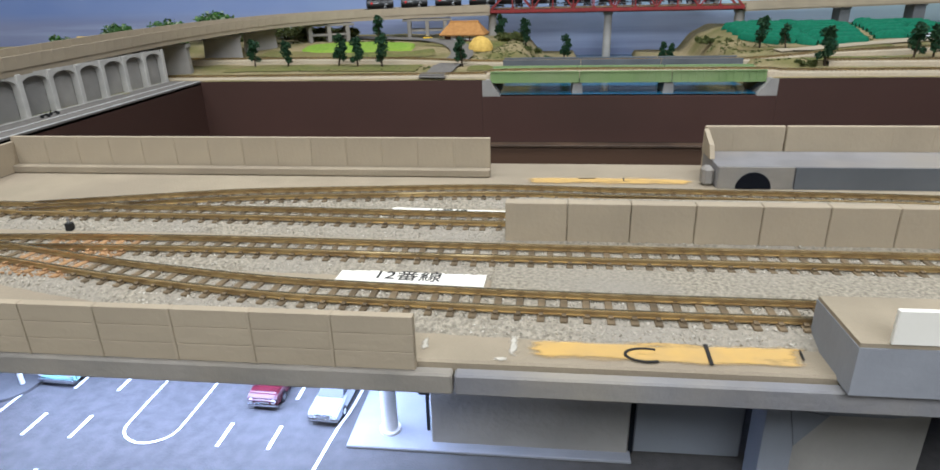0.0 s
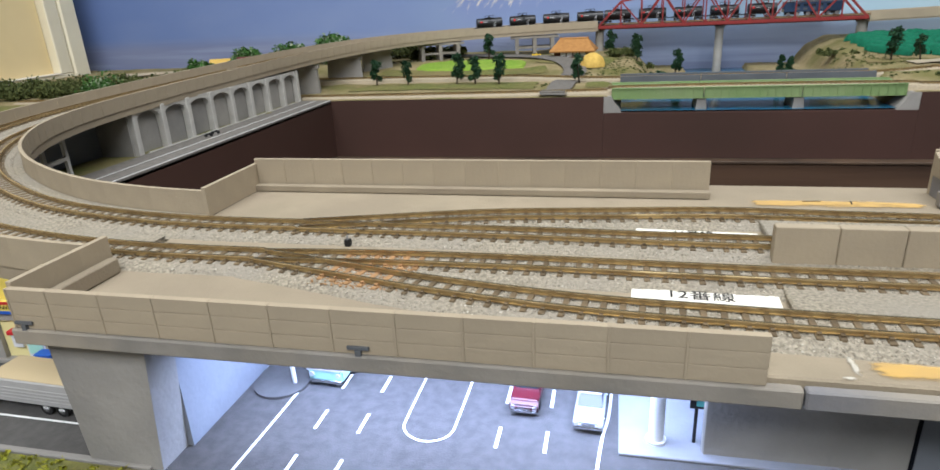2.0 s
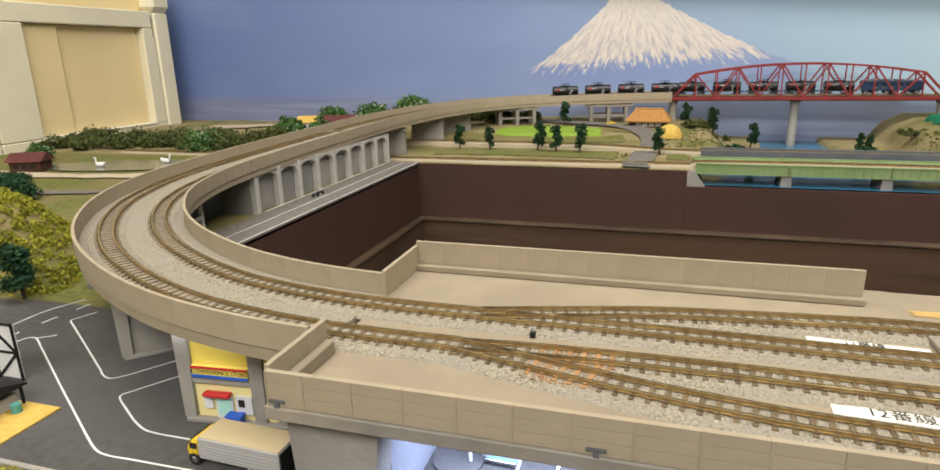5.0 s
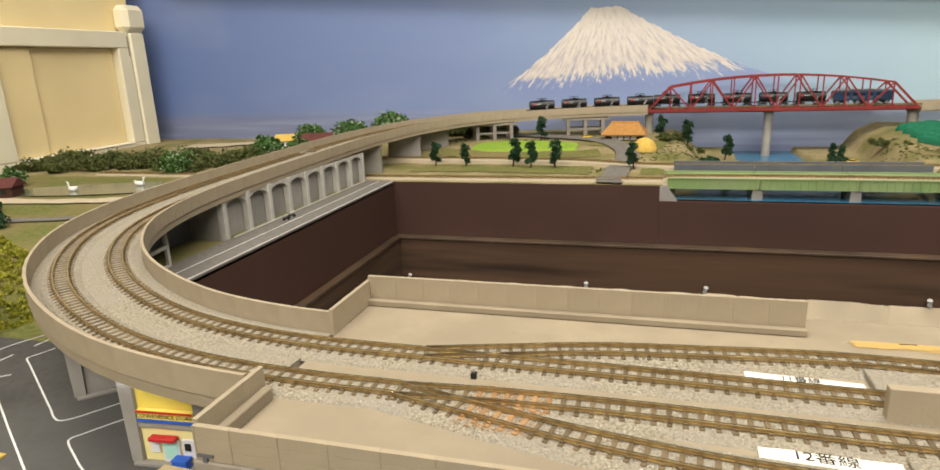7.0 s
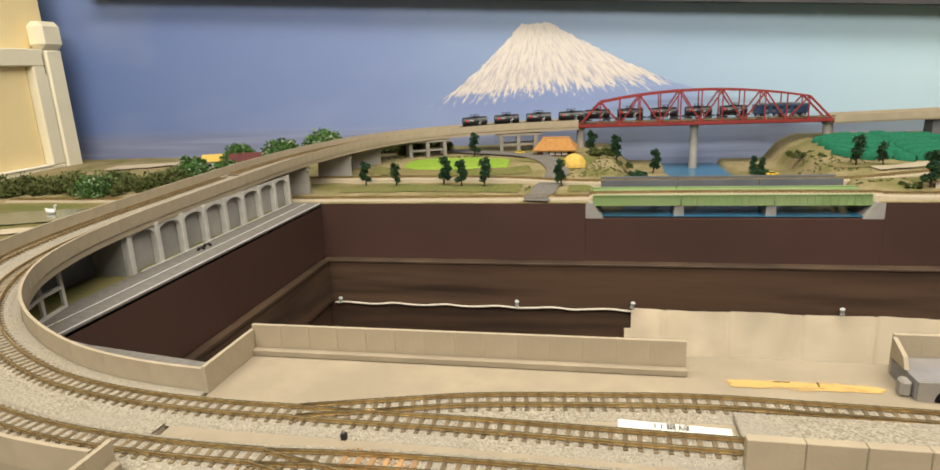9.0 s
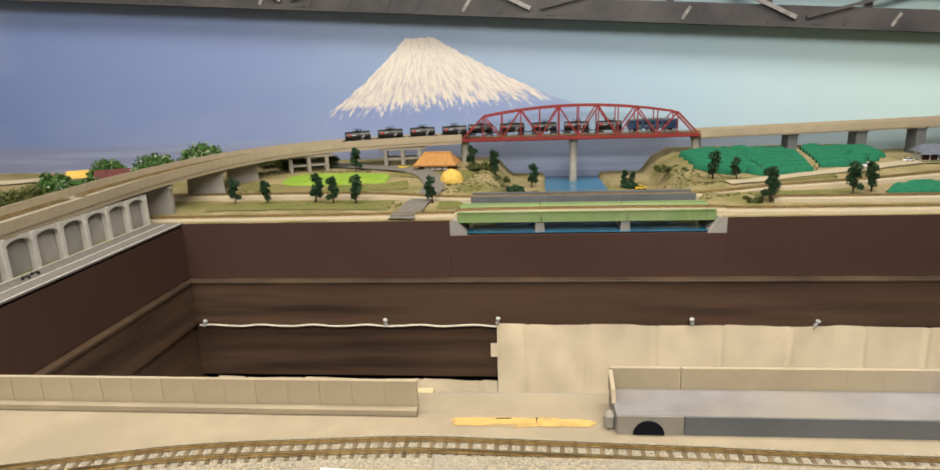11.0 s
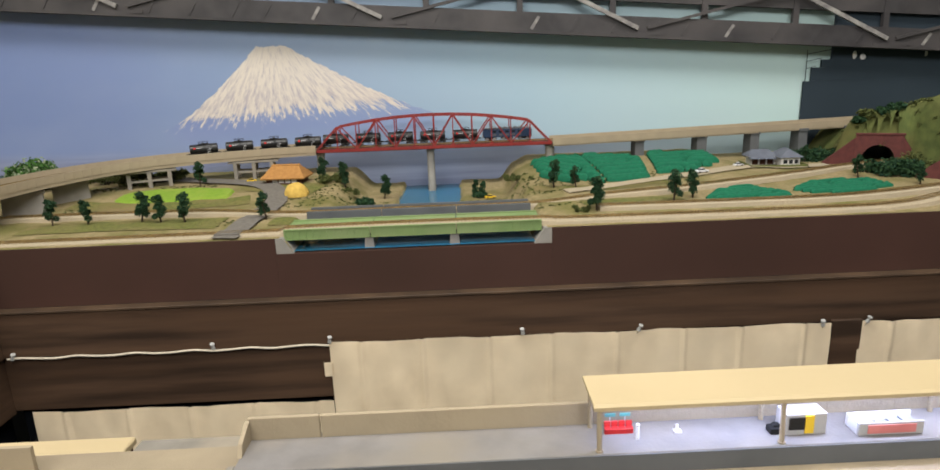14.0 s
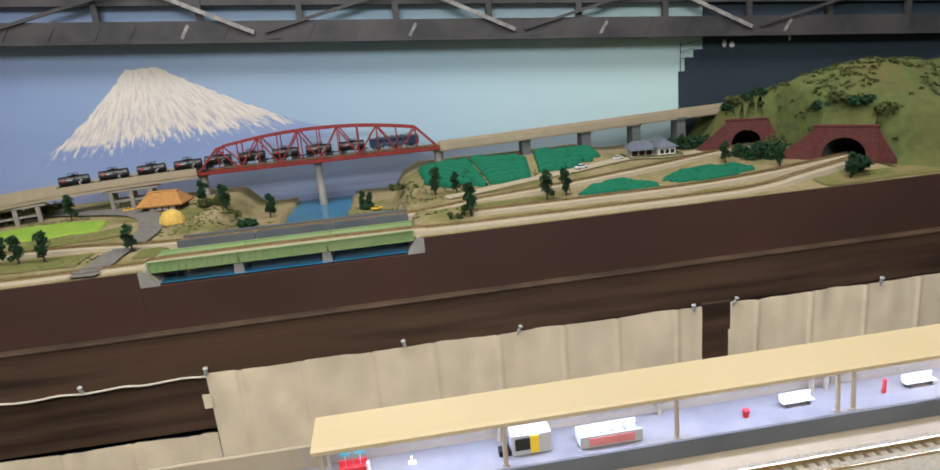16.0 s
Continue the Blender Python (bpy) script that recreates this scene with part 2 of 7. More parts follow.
M = dict(
    beige=mat("beige_concrete_paint", (0.365, 0.30, 0.205), (0.315, 0.26, 0.18), 0.75, scale=40, bump=0.25, bscale=500, c3=(0.30, 0.245, 0.17), s3=9, rand=0.03),
    deck=mat("dusty_deck_paint", (0.31, 0.255, 0.175), (0.265, 0.22, 0.15), 0.8, scale=60, bump=0.3, bscale=900, c3=(0.245, 0.20, 0.14), s3=14),
    slab=mat("grey_slab_paint", (0.24, 0.22, 0.19), (0.19, 0.175, 0.15), 0.8, scale=50, bump=0.3, bscale=500, c3=(0.30, 0.26, 0.20), s3=20),
    yellow=worn_film("worn_yellow_paint", (0.58, 0.37, 0.11), (0.50, 0.33, 0.12), 150, 0.85, (0.10, 0.34), (0.35, 1.6, 1)),
    glue=worn_film("dried_glue", (0.62, 0.58, 0.48), (0.52, 0.48, 0.40), 500, 0.75, (0.45, 0.35)),
    # slab colour turned grey to hold the bluish light from under the deck
    underlit_edge=mat("underlit_edge_grey", (0.21, 0.205, 0.205), (0.165, 0.16, 0.165), 0.75, scale=50, bump=0.3, bscale=500, c3=(0.27, 0.24, 0.19), s3=24),
    cream=mat("cream_roof_plastic", (0.50, 0.40, 0.24), (0.46, 0.37, 0.22), 0.6, scale=12, bump=0.05, c3=(0.44, 0.35, 0.20), s3=5),
    platfloor=mat("dusty_platform_floor", (0.21, 0.20, 0.195), (0.17, 0.16, 0.155), 0.7, scale=60, bump=0.15, bscale=600, c3=(0.23, 0.205, 0.17), s3=18),
    platform=mat("grey_platform_paint", (0.27, 0.275, 0.29), (0.23, 0.235, 0.25), 0.7, scale=60, bump=0.15, bscale=600),
    concrete=mat("grey_model_concrete", (0.33, 0.31, 0.275), (0.26, 0.245, 0.22), 0.85, scale=35, bump=0.4, bscale=400, c3=(0.21, 0.20, 0.185), s3=10),
    blueconc=mat("blue_grey_concrete", (0.23, 0.245, 0.27), (0.18, 0.19, 0.21), 0.8, scale=30, bump=0.2, bscale=400, c3=(0.16, 0.165, 0.18), s3=8),
    palecol=mat("pale_grey_columns", (0.50, 0.48, 0.43), (0.42, 0.40, 0.36), 0.8, scale=60, bump=0.2, bscale=500),
    asphalt=mat("model_asphalt", (0.078, 0.073, 0.068), (0.057, 0.054, 0.050), 0.85, scale=220, bump=0.3, bscale=1500, c3=(0.10, 0.098, 0.093), s3=7),
    pathgrey=mat("grey_lane", (0.17, 0.155, 0.135), (0.13, 0.12, 0.105), 0.9, scale=150, bump=0.3, bscale=1200),
    white=mat("white_line_paint", (0.75, 0.75, 0.73), (0.64, 0.64, 0.62), 0.7, scale=200),
    pitup=mat("dark_brown_panel", (0.068, 0.033, 0.025), (0.055, 0.027, 0.020), 0.5, scale=5, bump=0.06, bscale=80, c3=(0.050, 0.026, 0.019), s3=3, spec=0.35),
    wood=mat("stained_board", (0.088, 0.051, 0.031), (0.032, 0.019, 0.012), 0.55, scale=16, bump=0.3, bscale=60, c3=(0.085, 0.047, 0.027), s3=7, stretch=(0.25, 0.25, 3.2), spec=0.3),
    woodtop=mat("worn_ledge_wood", (0.085, 0.052, 0.03), (0.035, 0.022, 0.014), 0.6, scale=30, bump=0.2, bscale=80, stretch=(0.4, 0.4, 3)),
    # near-black that stands in for shade in voids, joints and openings
    dark=mat("dark_gap_shade", (0.006, 0.007, 0.010), (0.004, 0.005, 0.008), 0.8, scale=6, spec=0.1),
    # navy and steel are raised above their own tone to include lens haze
    navy=mat("dark_navy_wall", (0.030, 0.044, 0.058), (0.024, 0.036, 0.048), 0.75, scale=4, spec=0.2),
    steel=mat("black_steel", (0.052, 0.049, 0.051), (0.036, 0.034, 0.036), 0.55, scale=30, bump=0.2, bscale=100, c3=(0.07, 0.064, 0.064), s3=9),
    steelw=mat("bare_grey_steel", (0.30, 0.29, 0.27), (0.16, 0.15, 0.15), 0.5, scale=60),
    # far tracks: paler sleepers, near the tone of their ballast
    farsleeper=mat("pale_tan_sleeper", (0.27, 0.21, 0.13), (0.19, 0.145, 0.09), 0.9, scale=200),
    rail=mat("brass_brown_rail", (0.46, 0.34, 0.16), (0.30, 0.21, 0.10), 0.34, 0.75, scale=120),
    railtop=mat("polished_rail_head", (0.74, 0.60, 0.36), (0.55, 0.43, 0.24), 0.22, 0.9, scale=90),
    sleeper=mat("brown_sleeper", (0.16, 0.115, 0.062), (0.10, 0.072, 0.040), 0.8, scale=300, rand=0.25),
    ballast=mat("pale_ballast", (0.37, 0.325, 0.245), (0.19, 0.165, 0.12), 0.95, scale=900, detail=3, bump=1.0, bscale=900, c3=(0.28, 0.25, 0.20), s3=20),
    stones=islands("ballast_stones", [(0.18, 0.16, 0.125), (0.38, 0.335, 0.265), (0.30, 0.26, 0.195), (0.50, 0.46, 0.38), (0.24, 0.21, 0.16)], 0.9),
    farbal=mat("sandy_ballast", (0.43, 0.36, 0.25), (0.34, 0.28, 0.19), 0.95, scale=500, detail=3, bump=0.7, bscale=700, c3=(0.36, 0.31, 0.22), s3=18),
    earth=mat("scenic_earth", (0.32, 0.25, 0.135), (0.22, 0.18, 0.085), 0.95, scale=120, bump=0.9, bscale=600, c3=(0.145, 0.135, 0.042), s3=14, lo=0.3, hi=0.7),
    grass=mat("scenic_grass", (0.17, 0.17, 0.045), (0.10, 0.11, 0.03), 0.95, scale=160, bump=1.0, bscale=900, c3=(0.21, 0.16, 0.07), s3=14),
    hill=mat("hill_turf", (0.105, 0.128, 0.038), (0.068, 0.090, 0.026), 0.95, scale=70, bump=1.0, bscale=500, c3=(0.12, 0.105, 0.035), s3=9),
    rice=mat("bright_rice_field", (0.22, 0.35, 0.035), (0.17, 0.29, 0.03), 0.95, scale=200, bump=0.9, bscale=1200, c3=(0.25, 0.34, 0.05), s3=30),
    tea=mat("tea_hedge_foam", (0.009, 0.140, 0.072), (0.007, 0.105, 0.055), 0.9, scale=250, bump=0.35, bscale=900),
    water=mat("painted_river", (0.02, 0.14, 0.28), (0.035, 0.18, 0.31), 0.12, scale=25, bump=0.25, bscale=120, c3=(0.03, 0.13, 0.19), s3=8, spec=0.6),
    pond=mat("pond_resin", (0.16, 0.16, 0.11), (0.12, 0.13, 0.09), 0.15, scale=20, bump=0.1, bscale=150, spec=0.6),
    leaf=islands("dark_foliage", [(0.012, 0.035, 0.018), (0.02, 0.055, 0.022), (0.03, 0.07, 0.025), (0.016, 0.045, 0.03)]),
    leafb=islands("olive_foliage", [(0.045, 0.058, 0.016), (0.08, 0.095, 0.028), (0.11, 0.12, 0.036), (0.06, 0.08, 0.028)]),
    scrubl=islands("hill_scrub", [(0.06, 0.072, 0.02), (0.085, 0.098, 0.028), (0.05, 0.062, 0.018), (0.10, 0.105, 0.034)]),
    leafl=islands("bright_foliage", [(0.03, 0.085, 0.018), (0.05, 0.12, 0.025), (0.04, 0.10, 0.02), (0.065, 0.15, 0.03), (0.34, 0.38, 0.26)]),
    moss=islands("yellow_moss", [(0.19, 0.20, 0.015), (0.26, 0.25, 0.022), (0.31, 0.29, 0.04), (0.15, 0.17, 0.015)]),
    bark=mat("tree_bark", (0.05, 0.035, 0.02), rough=0.9, scale=200),
    red=mat("red_oxide_truss", (0.24, 0.024, 0.020), (0.19, 0.018, 0.016), 0.5, scale=40, bump=0.1, spec=0.4),
    green=mat("girder_green", (0.21, 0.30, 0.115), (0.17, 0.25, 0.095), 0.55, scale=25, bump=0.1, c3=(0.24, 0.30, 0.14), s3=9),
    greybridge=mat("grey_girder", (0.115, 0.12, 0.125), (0.09, 0.095, 0.10), 0.6, scale=25),
    brick=mat("tunnel_red_masonry", (0.115, 0.034, 0.030), (0.085, 0.026, 0.024), 0.8, scale=120, bump=0.4, bscale=400),
    thatch=mat("orange_thatch", (0.42, 0.21, 0.065), (0.34, 0.165, 0.05), 0.9, scale=150, bump=0.9, bscale=500),
    straw=mat("straw_stack", (0.62, 0.42, 0.10), (0.52, 0.34, 0.075), 0.9, scale=200, bump=0.9, bscale=700),
    plaster=mat("white_plaster", (0.74, 0.73, 0.70), (0.66, 0.65, 0.62), 0.8, scale=60),
    wdark=mat("dark_timber", (0.09, 0.035, 0.02), (0.06, 0.025, 0.015), 0.7, scale=80),
    tile=mat("grey_roof_tile", (0.13, 0.145, 0.18), (0.10, 0.11, 0.14), 0.6, scale=60, bump=0.3, bscale=500),
    cloth=mat("unbleached_cotton", (0.78, 0.65, 0.46), (0.70, 0.575, 0.40), 0.95, scale=25, bump=0.5, bscale=900, c3=(0.64, 0.54, 0.385), s3=6, spec=0.1),
    string=mat("white_string", (0.62, 0.55, 0.44), rough=0.9, scale=300),
    pin=mat("clear_pin_plastic", (0.50, 0.50, 0.48), rough=0.2, scale=50, spec=0.6),
    panel=mat("cream_board", (0.78, 0.63, 0.34), (0.74, 0.59, 0.31), 0.6, scale=6, bump=0.04, c3=(0.70, 0.56, 0.30), s3=3),
    frame_w=mat("ivory_frame", (0.74, 0.68, 0.50), (0.68, 0.62, 0.46), 0.55, scale=8, bump=0.04),
    black=mat("tank_black", (0.018, 0.018, 0.019), (0.012, 0.012, 0.013), 0.35, scale=60, bump=0.05, spec=0.5),
    blackm=mat("underframe_black", (0.014, 0.014, 0.014), rough=0.6, scale=80),
    loco=mat("locomotive_blue", (0.018, 0.045, 0.105), (0.014, 0.036, 0.085), 0.4, scale=40, spec=0.5),
    lococream=mat("locomotive_cream", (0.55, 0.48, 0.33), rough=0.5, scale=40),
    yel=mat("yellow_plastic", (0.75, 0.50, 0.03), (0.70, 0.46, 0.03), 0.45, scale=60),
    storey=mat("store_yellow_board", (0.78, 0.62, 0.12), (0.72, 0.56, 0.10), 0.6, scale=40),
    storec=mat("store_cream_wall", (0.78, 0.68, 0.32), (0.72, 0.63, 0.30), 0.6, scale=40),
    redp=mat("red_plastic", (0.55, 0.03, 0.03), (0.48, 0.025, 0.025), 0.45, scale=60),
    bluep=mat("blue_plastic", (0.03, 0.12, 0.55), (0.025, 0.10, 0.45), 0.4, scale=60),
    teal=mat("teal_plastic", (0.10, 0.33, 0.29), (0.08, 0.27, 0.24), 0.5, scale=60),
    mint=mat("mint_paint", (0.42, 0.72, 0.62), (0.38, 0.66, 0.57), 0.35, scale=40),
    maroon=mat("maroon_car_paint", (0.09, 0.012, 0.018), (0.075, 0.010, 0.015), 0.2, scale=40, spec=0.6),
    silver=mat("silver_car_paint", (0.50, 0.52, 0.56), (0.45, 0.47, 0.51), 0.25, 0.4, scale=40, spec=0.6),
    glass=mat("dark_window", (0.02, 0.025, 0.03), rough=0.08, scale=20, spec=0.6),
    tyre=mat("tyre_rubber", (0.015, 0.015, 0.015), rough=0.8, scale=90),
    chrome=mat("chrome_trim", (0.7, 0.7, 0.72), rough=0.15, metal=1.0, scale=20),
    greyvan=mat("grey_box_body", (0.42, 0.41, 0.40), (0.36, 0.35, 0.34), 0.45, scale=30, bump=0.05),
    ink=mat("black_ink", (0.02, 0.018, 0.016), rough=0.8, scale=80),
    paper=mat("white_card", (0.80, 0.76, 0.66), (0.74, 0.70, 0.60), 0.8, scale=60),
    room=mat("room_wall_paint", (0.62, 0.62, 0.58), (0.58, 0.58, 0.55), 0.85, scale=3, bump=0.05),
    floorm=mat("dark_floor", (0.030, 0.026, 0.024), (0.022, 0.02, 0.018), 0.7, scale=5),
    rust=mat("rust_stain_sleeper", (0.34, 0.195, 0.085), (0.27, 0.155, 0.07), 0.85, scale=200, rand=0.2),
    sand=mat("pale_beach", (0.50, 0.42, 0.30), (0.42, 0.35, 0.25), 0.95, scale=100, bump=0.4, bscale=700),
    tube=glow("lamp_tube", (0.85, 0.9, 1.0), 10.0),
    poster=mat("faded_red_poster", (0.62, 0.22, 0.20), (0.54, 0.17, 0.16), 0.6, scale=80),
    figw=mat("figure_white", (0.7, 0.7, 0.72), rough=0.5, scale=50),
    figr=mat("figure_red", (0.5, 0.04, 0.05), rough=0.5, scale=50),
)


def backdrop_material():
    """A printed sky with a snow-capped volcano over a misty lake."""
    m = bpy.data.materials.new("printed_sky_backdrop")
    m.use_nodes = True
    nt = m.node_tree
    b = nt.nodes["Principled BSDF"]
    b.inputs["Roughness"].default_value, b.inputs["Specular IOR Level"].default_value = 0.6, 0.15
    N, L = nt.nodes.new, nt.links.new
    co = N("ShaderNodeTexCoord")
    sp = N("ShaderNodeSeparateXYZ")
    L(co.outputs["Object"], sp.inputs[0])
    X, Z = sp.outputs[0], sp.outputs[2]

    def math_(op, a, c, d=None):
        n = N("ShaderNodeMath")
        n.operation = op
        for i, v in enumerate((a, c, d)):
            if v is None:
                continue
            if isinstance(v, (int, float)):
                n.inputs[i].default_value = v
            else:
                L(v, n.inputs[i])
        return n.outputs[0]

    def rng(f, a, c, e=0.0, g=1.0, smooth=False):
        r = N("ShaderNodeMapRange")
        if smooth:
            r.interpolation_type = "SMOOTHSTEP"
        for i, v in enumerate((a, c, e, g)):
            r.inputs[i + 1].default_value = v
        L(f, r.inputs[0])
        return r.outputs[0]

    def mix(f, a, c):
        x = N("ShaderNodeMix")
        x.data_type = "RGBA"
        L(f, x.inputs[0])
        for s, v in ((x.inputs[6], a), (x.inputs[7], c)):
            if isinstance(v, tuple):
                s.default_value = (*v, 1)
            else:
                L(v, s)
        return x.outputs[2]

    def ramp(f, stops, kind="LINEAR"):
        r = N("ShaderNodeValToRGB")
        r.color_ramp.interpolation = kind
        while len(r.color_ramp.elements) < len(stops):
            r.color_ramp.elements.new(0.5)
        for e, (p, c) in zip(r.color_ramp.elements, stops):
            e.position, e.color = p, (*c, 1)
        L(f, r.inputs[0])
        return r.outputs[0]

    def noise_(sx, sz, sc, de=6):
        mp = N("ShaderNodeMapping")
        mp.inputs["Scale"].default_value = (sx, 1, sz)
        L(co.outputs["Object"], mp.inputs[0])
        n = N("ShaderNodeTexNoise")
        n.inputs["Scale"].default_value, n.inputs["Detail"].default_value = sc, de
        L(mp.outputs[0], n.inputs["Vector"])
        return n.outputs[0]
    # sky: violet blue to pale cyan, from one end of the print to the other
    u = rng(X, -1.15, 1.05)
    sky = ramp(u, [(0.0, (0.125, 0.18, 0.37)), (0.30, (0.19, 0.25, 0.44)), (0.5, (0.26, 0.35, 0.50)), (0.68, (0.34, 0.47, 0.57)), (1.0, (0.48, 0.64, 0.62))])
    # slopes of the mountain: height over x
    d = math_("ABSOLUTE", math_("ADD", X, 0.147), 0)
    left = math_("LESS_THAN", X, -0.147)
    run = math_("ADD", math_("MULTIPLY", left, 0.215), math_("MULTIPLY", math_("SUBTRACT", 1.0, left), 0.37))
    t = math_("DIVIDE", math_("SUBTRACT", d, 0.030), run)
    t = math_("MAXIMUM", t, 0.0)
    prof = math_("POWER", math_("MAXIMUM", math_("SUBTRACT", 1.0, t), 0.0), 1.32)
    rag = math_("MULTIPLY", math_("SUBTRACT", noise_(1, 1, 60), 0.5), 0.014)
    height = math_("ADD", math_("ADD", math_("MULTIPLY", prof, 0.165), 0.118), rag)
    wide = math_("MULTIPLY", rng(X, -0.40, -0.34), rng(X, 0.26, 0.14, 0.0, 1.0, True))
    inside = math_("MULTIPLY", wide, rng(math_("SUBTRACT", height, Z), -0.0006, 0.0012))
    # streaks that fan out from the top
    ang = math_("DIVIDE", math_("ADD", X, 0.147), math_("SUBTRACT", 0.335, Z))
    cx = N("ShaderNodeCombineXYZ")
    L(math_("MULTIPLY", ang, 1.0), cx.inputs[0])
    L(math_("MULTIPLY", Z, 1.6), cx.inputs[1])
    st = N("ShaderNodeTexNoise")
    st.inputs["Scale"].default_value, st.inputs["Detail"].default_value, st.inputs["Roughness"].default_value = 22, 8, 0.68
    L(cx.outputs[0], st.inputs["Vector"])
    streak = st.outputs[0]
    base = rng(math_("ADD", X, 0.147), -0.25, 0.36, 0.128, 0.158)
    line = math_("ADD", base, math_("MULTIPLY", math_("SUBTRACT", streak, 0.5), 0.16))
    snow = rng(math_("SUBTRACT", Z, line), -0.004, 0.010)
    rock = rng(math_("SUBTRACT", streak, math_("MULTIPLY", math_("SUBTRACT", Z, 0.13), 0.75)), 0.40, 0.58, 0.0, 0.85)
    snowc = mix(rock, (0.66, 0.60, 0.53), (0.40, 0.36, 0.40))
    col = mix(math_("MULTIPLY", inside, snow), sky, snowc)
    # dusky foot of the mountain
    foot = math_("MULTIPLY", math_("MULTIPLY", inside, math_("SUBTRACT", 1.0, snow)), rng(Z, 0.05, 0.12, 0.0, 0.55))
    col = mix(foot, col, (0.19, 0.23, 0.46))
    # misty lake and shore bands low down
    band = noise_(0.6, 16, 3.2, 4)
    mist = rng(Z, 0.088, 0.050, 0.0, 1.0, True)
    mist = math_("MULTIPLY", mist, rng(X, 0.35, 0.75, 1.0, 0.35))
    low = mix(rng(band, 0.40, 0.62), (0.17, 0.19, 0.30), (0.25, 0.29, 0.42))
    col = mix(math_("MULTIPLY", mist, 0.9), col, low)
    cloud = rng(noise_(1, 2.2, 2.4, 3), 0.45, 0.75, 0.0, 0.14)
    col = mix(cloud, col, (0.50, 0.54, 0.60))
    L(col, b.inputs["Base Color"])
    return m


M["backdrop"] = backdrop_material()


# ---- building helpers ----
def mesh_object(name, bm, material, parent=None):
    me = bpy.data.meshes.new(name)
    bm.to_mesh(me)
    bm.free()
    me.materials.append(M[material] if isinstance(material, str) else material)
    ob = new(name, me)
    if parent is not None:
        ob.parent = parent
    return ob


def part(name, bm, material, parent, label=""):
    ob = mesh_object(name, bm, material, parent)
    if label:
        ob["label"] = label
    return ob


def thing(name, label, category, at=(0, 0, 0), rz=0.0, group="", kind=""):
    ob = new(name)
    ob.empty_display_size = 0.005
    ob.matrix_basis = pose(*at, 0, 0, rz)
    return tagged(ob, label, category, group, kind)


def single(name, bm, material, label, category, kind="", group=""):
    return tagged(mesh_object(name, bm, material), label, category, group, kind)


def box(bm, x0, x1, y0, y1, z0, z1, bev=0.0):
    r = bmesh.ops.create_cube(bm, size=1.0, matrix=Matrix.Translation(((x0 + x1) / 2, (y0 + y1) / 2, (z0 + z1) / 2)) @ Matrix.Diagonal((x1 - x0, y1 - y0, z1 - z0, 1)))
    if bev:
        es = list({e for v in r["verts"] for e in v.link_edges})
        bmesh.ops.bevel(bm, geom=es, offset=bev, segments=1, affect="EDGES")
    return bm


def boxes(*rows, bev=0.0):
    bm = bmesh.new()
    for r in rows:
        box(bm, *r, bev=bev)
    return bm


def cyl(bm, p, q, r0, r1=None, n=10):
    p, q = Vector(p), Vector(q)
    m = Matrix.Translation((p + q) / 2) @ (q - p).to_track_quat("Z", "Y").to_matrix().to_4x4()
    bmesh.ops.create_cone(bm, cap_ends=True, segments=n, radius1=r0, radius2=r0 if r1 is None else r1, depth=(q - p).length, matrix=m)
    return bm


def bar(bm, p, q, w, h):
    """A rectangular member from p to q."""
    p, q = Vector(p), Vector(q)
    m = Matrix.Translation((p + q) / 2) @ (q - p).to_track_quat("X", "Z").to_matrix().to_4x4() @ Matrix.Diagonal(((q - p).length, w, h, 1))
    bmesh.ops.create_cube(bm, size=1.0, matrix=m)
    return bm


def prism(bm, pts, axis, a, b):
    """A polygon (u, v) drawn out along an axis from a to b."""
    def place(u, v, w):
        return {"x": (w, u, v), "y": (u, w, v), "z": (u, v, w)}[axis]
    lo = [bm.verts.new(place(u, v, a)) for u, v in pts]
    hi = [bm.verts.new(place(u, v, b)) for u, v in pts]
    n = len(pts)
    bm.faces.new(lo)
    bm.faces.new(hi[::-1])
    for i in range(n):
        bm.faces.new((lo[i], hi[i], hi[(i + 1) % n], lo[(i + 1) % n]))
    bmesh.ops.recalc_face_normals(bm, faces=bm.faces[:])
    return bm


def spline(pts, step):
    """A smooth line through the points, cut into even steps."""
    P = [Vector((*p, 0)) if len(p) == 2 else Vector(p) for p in pts]
    P = [P[0] * 2 - P[1]] + P + [P[-1] * 2 - P[-2]]
    fine = []
    for i in range(1, len(P) - 2):
        a, b, c, d = P[i - 1:i + 3]
        for k in range(40):
            t = k / 40
            fine.append(0.5 * ((2 * b) + (c - a) * t + (2 * a - 5 * b + 4 * c - d) * t * t + (3 * b - a - 3 * c + d) * t ** 3))
    fine.append(P[-2])
    out, need = [fine[0]], step
    for a, b in zip(fine, fine[1:]):
        seg = (b - a).length
        while seg >= need:
            a = a + (b - a) * (need / seg)
            out.append(a.copy())
            seg = (b - a).length
            need = step
        need -= seg
    return out


def sides(path):
    """For each point of a path: its tangent and its left-hand side, level."""
    res = []
    for i in range(len(path)):
        t = path[min(i + 1, len(path) - 1)] - path[max(i - 1, 0)]
        t = Vector((t.x, t.y, 0)).normalized()
        res.append((t, Vector((-t.y, t.x, 0))))
    return res


def sweep(bm, path, section, close=True):
    """A closed section of (left, up) drawn along a path."""
    rings = []
    for p, (t, s) in zip(path, sides(path)):
        rings.append([bm.verts.new(p + s * u + Vector((0, 0, w))) for u, w in section])
    n = len(section)
    for a, b in zip(rings, rings[1:]):
        for i in range(n if close else n - 1):
            bm.faces.new((a[i], a[(i + 1) % n], b[(i + 1) % n], b[i]))
    if close:
        bm.faces.new(rings[0][::-1])
        bm.faces.new(rings[-1])
    return bm


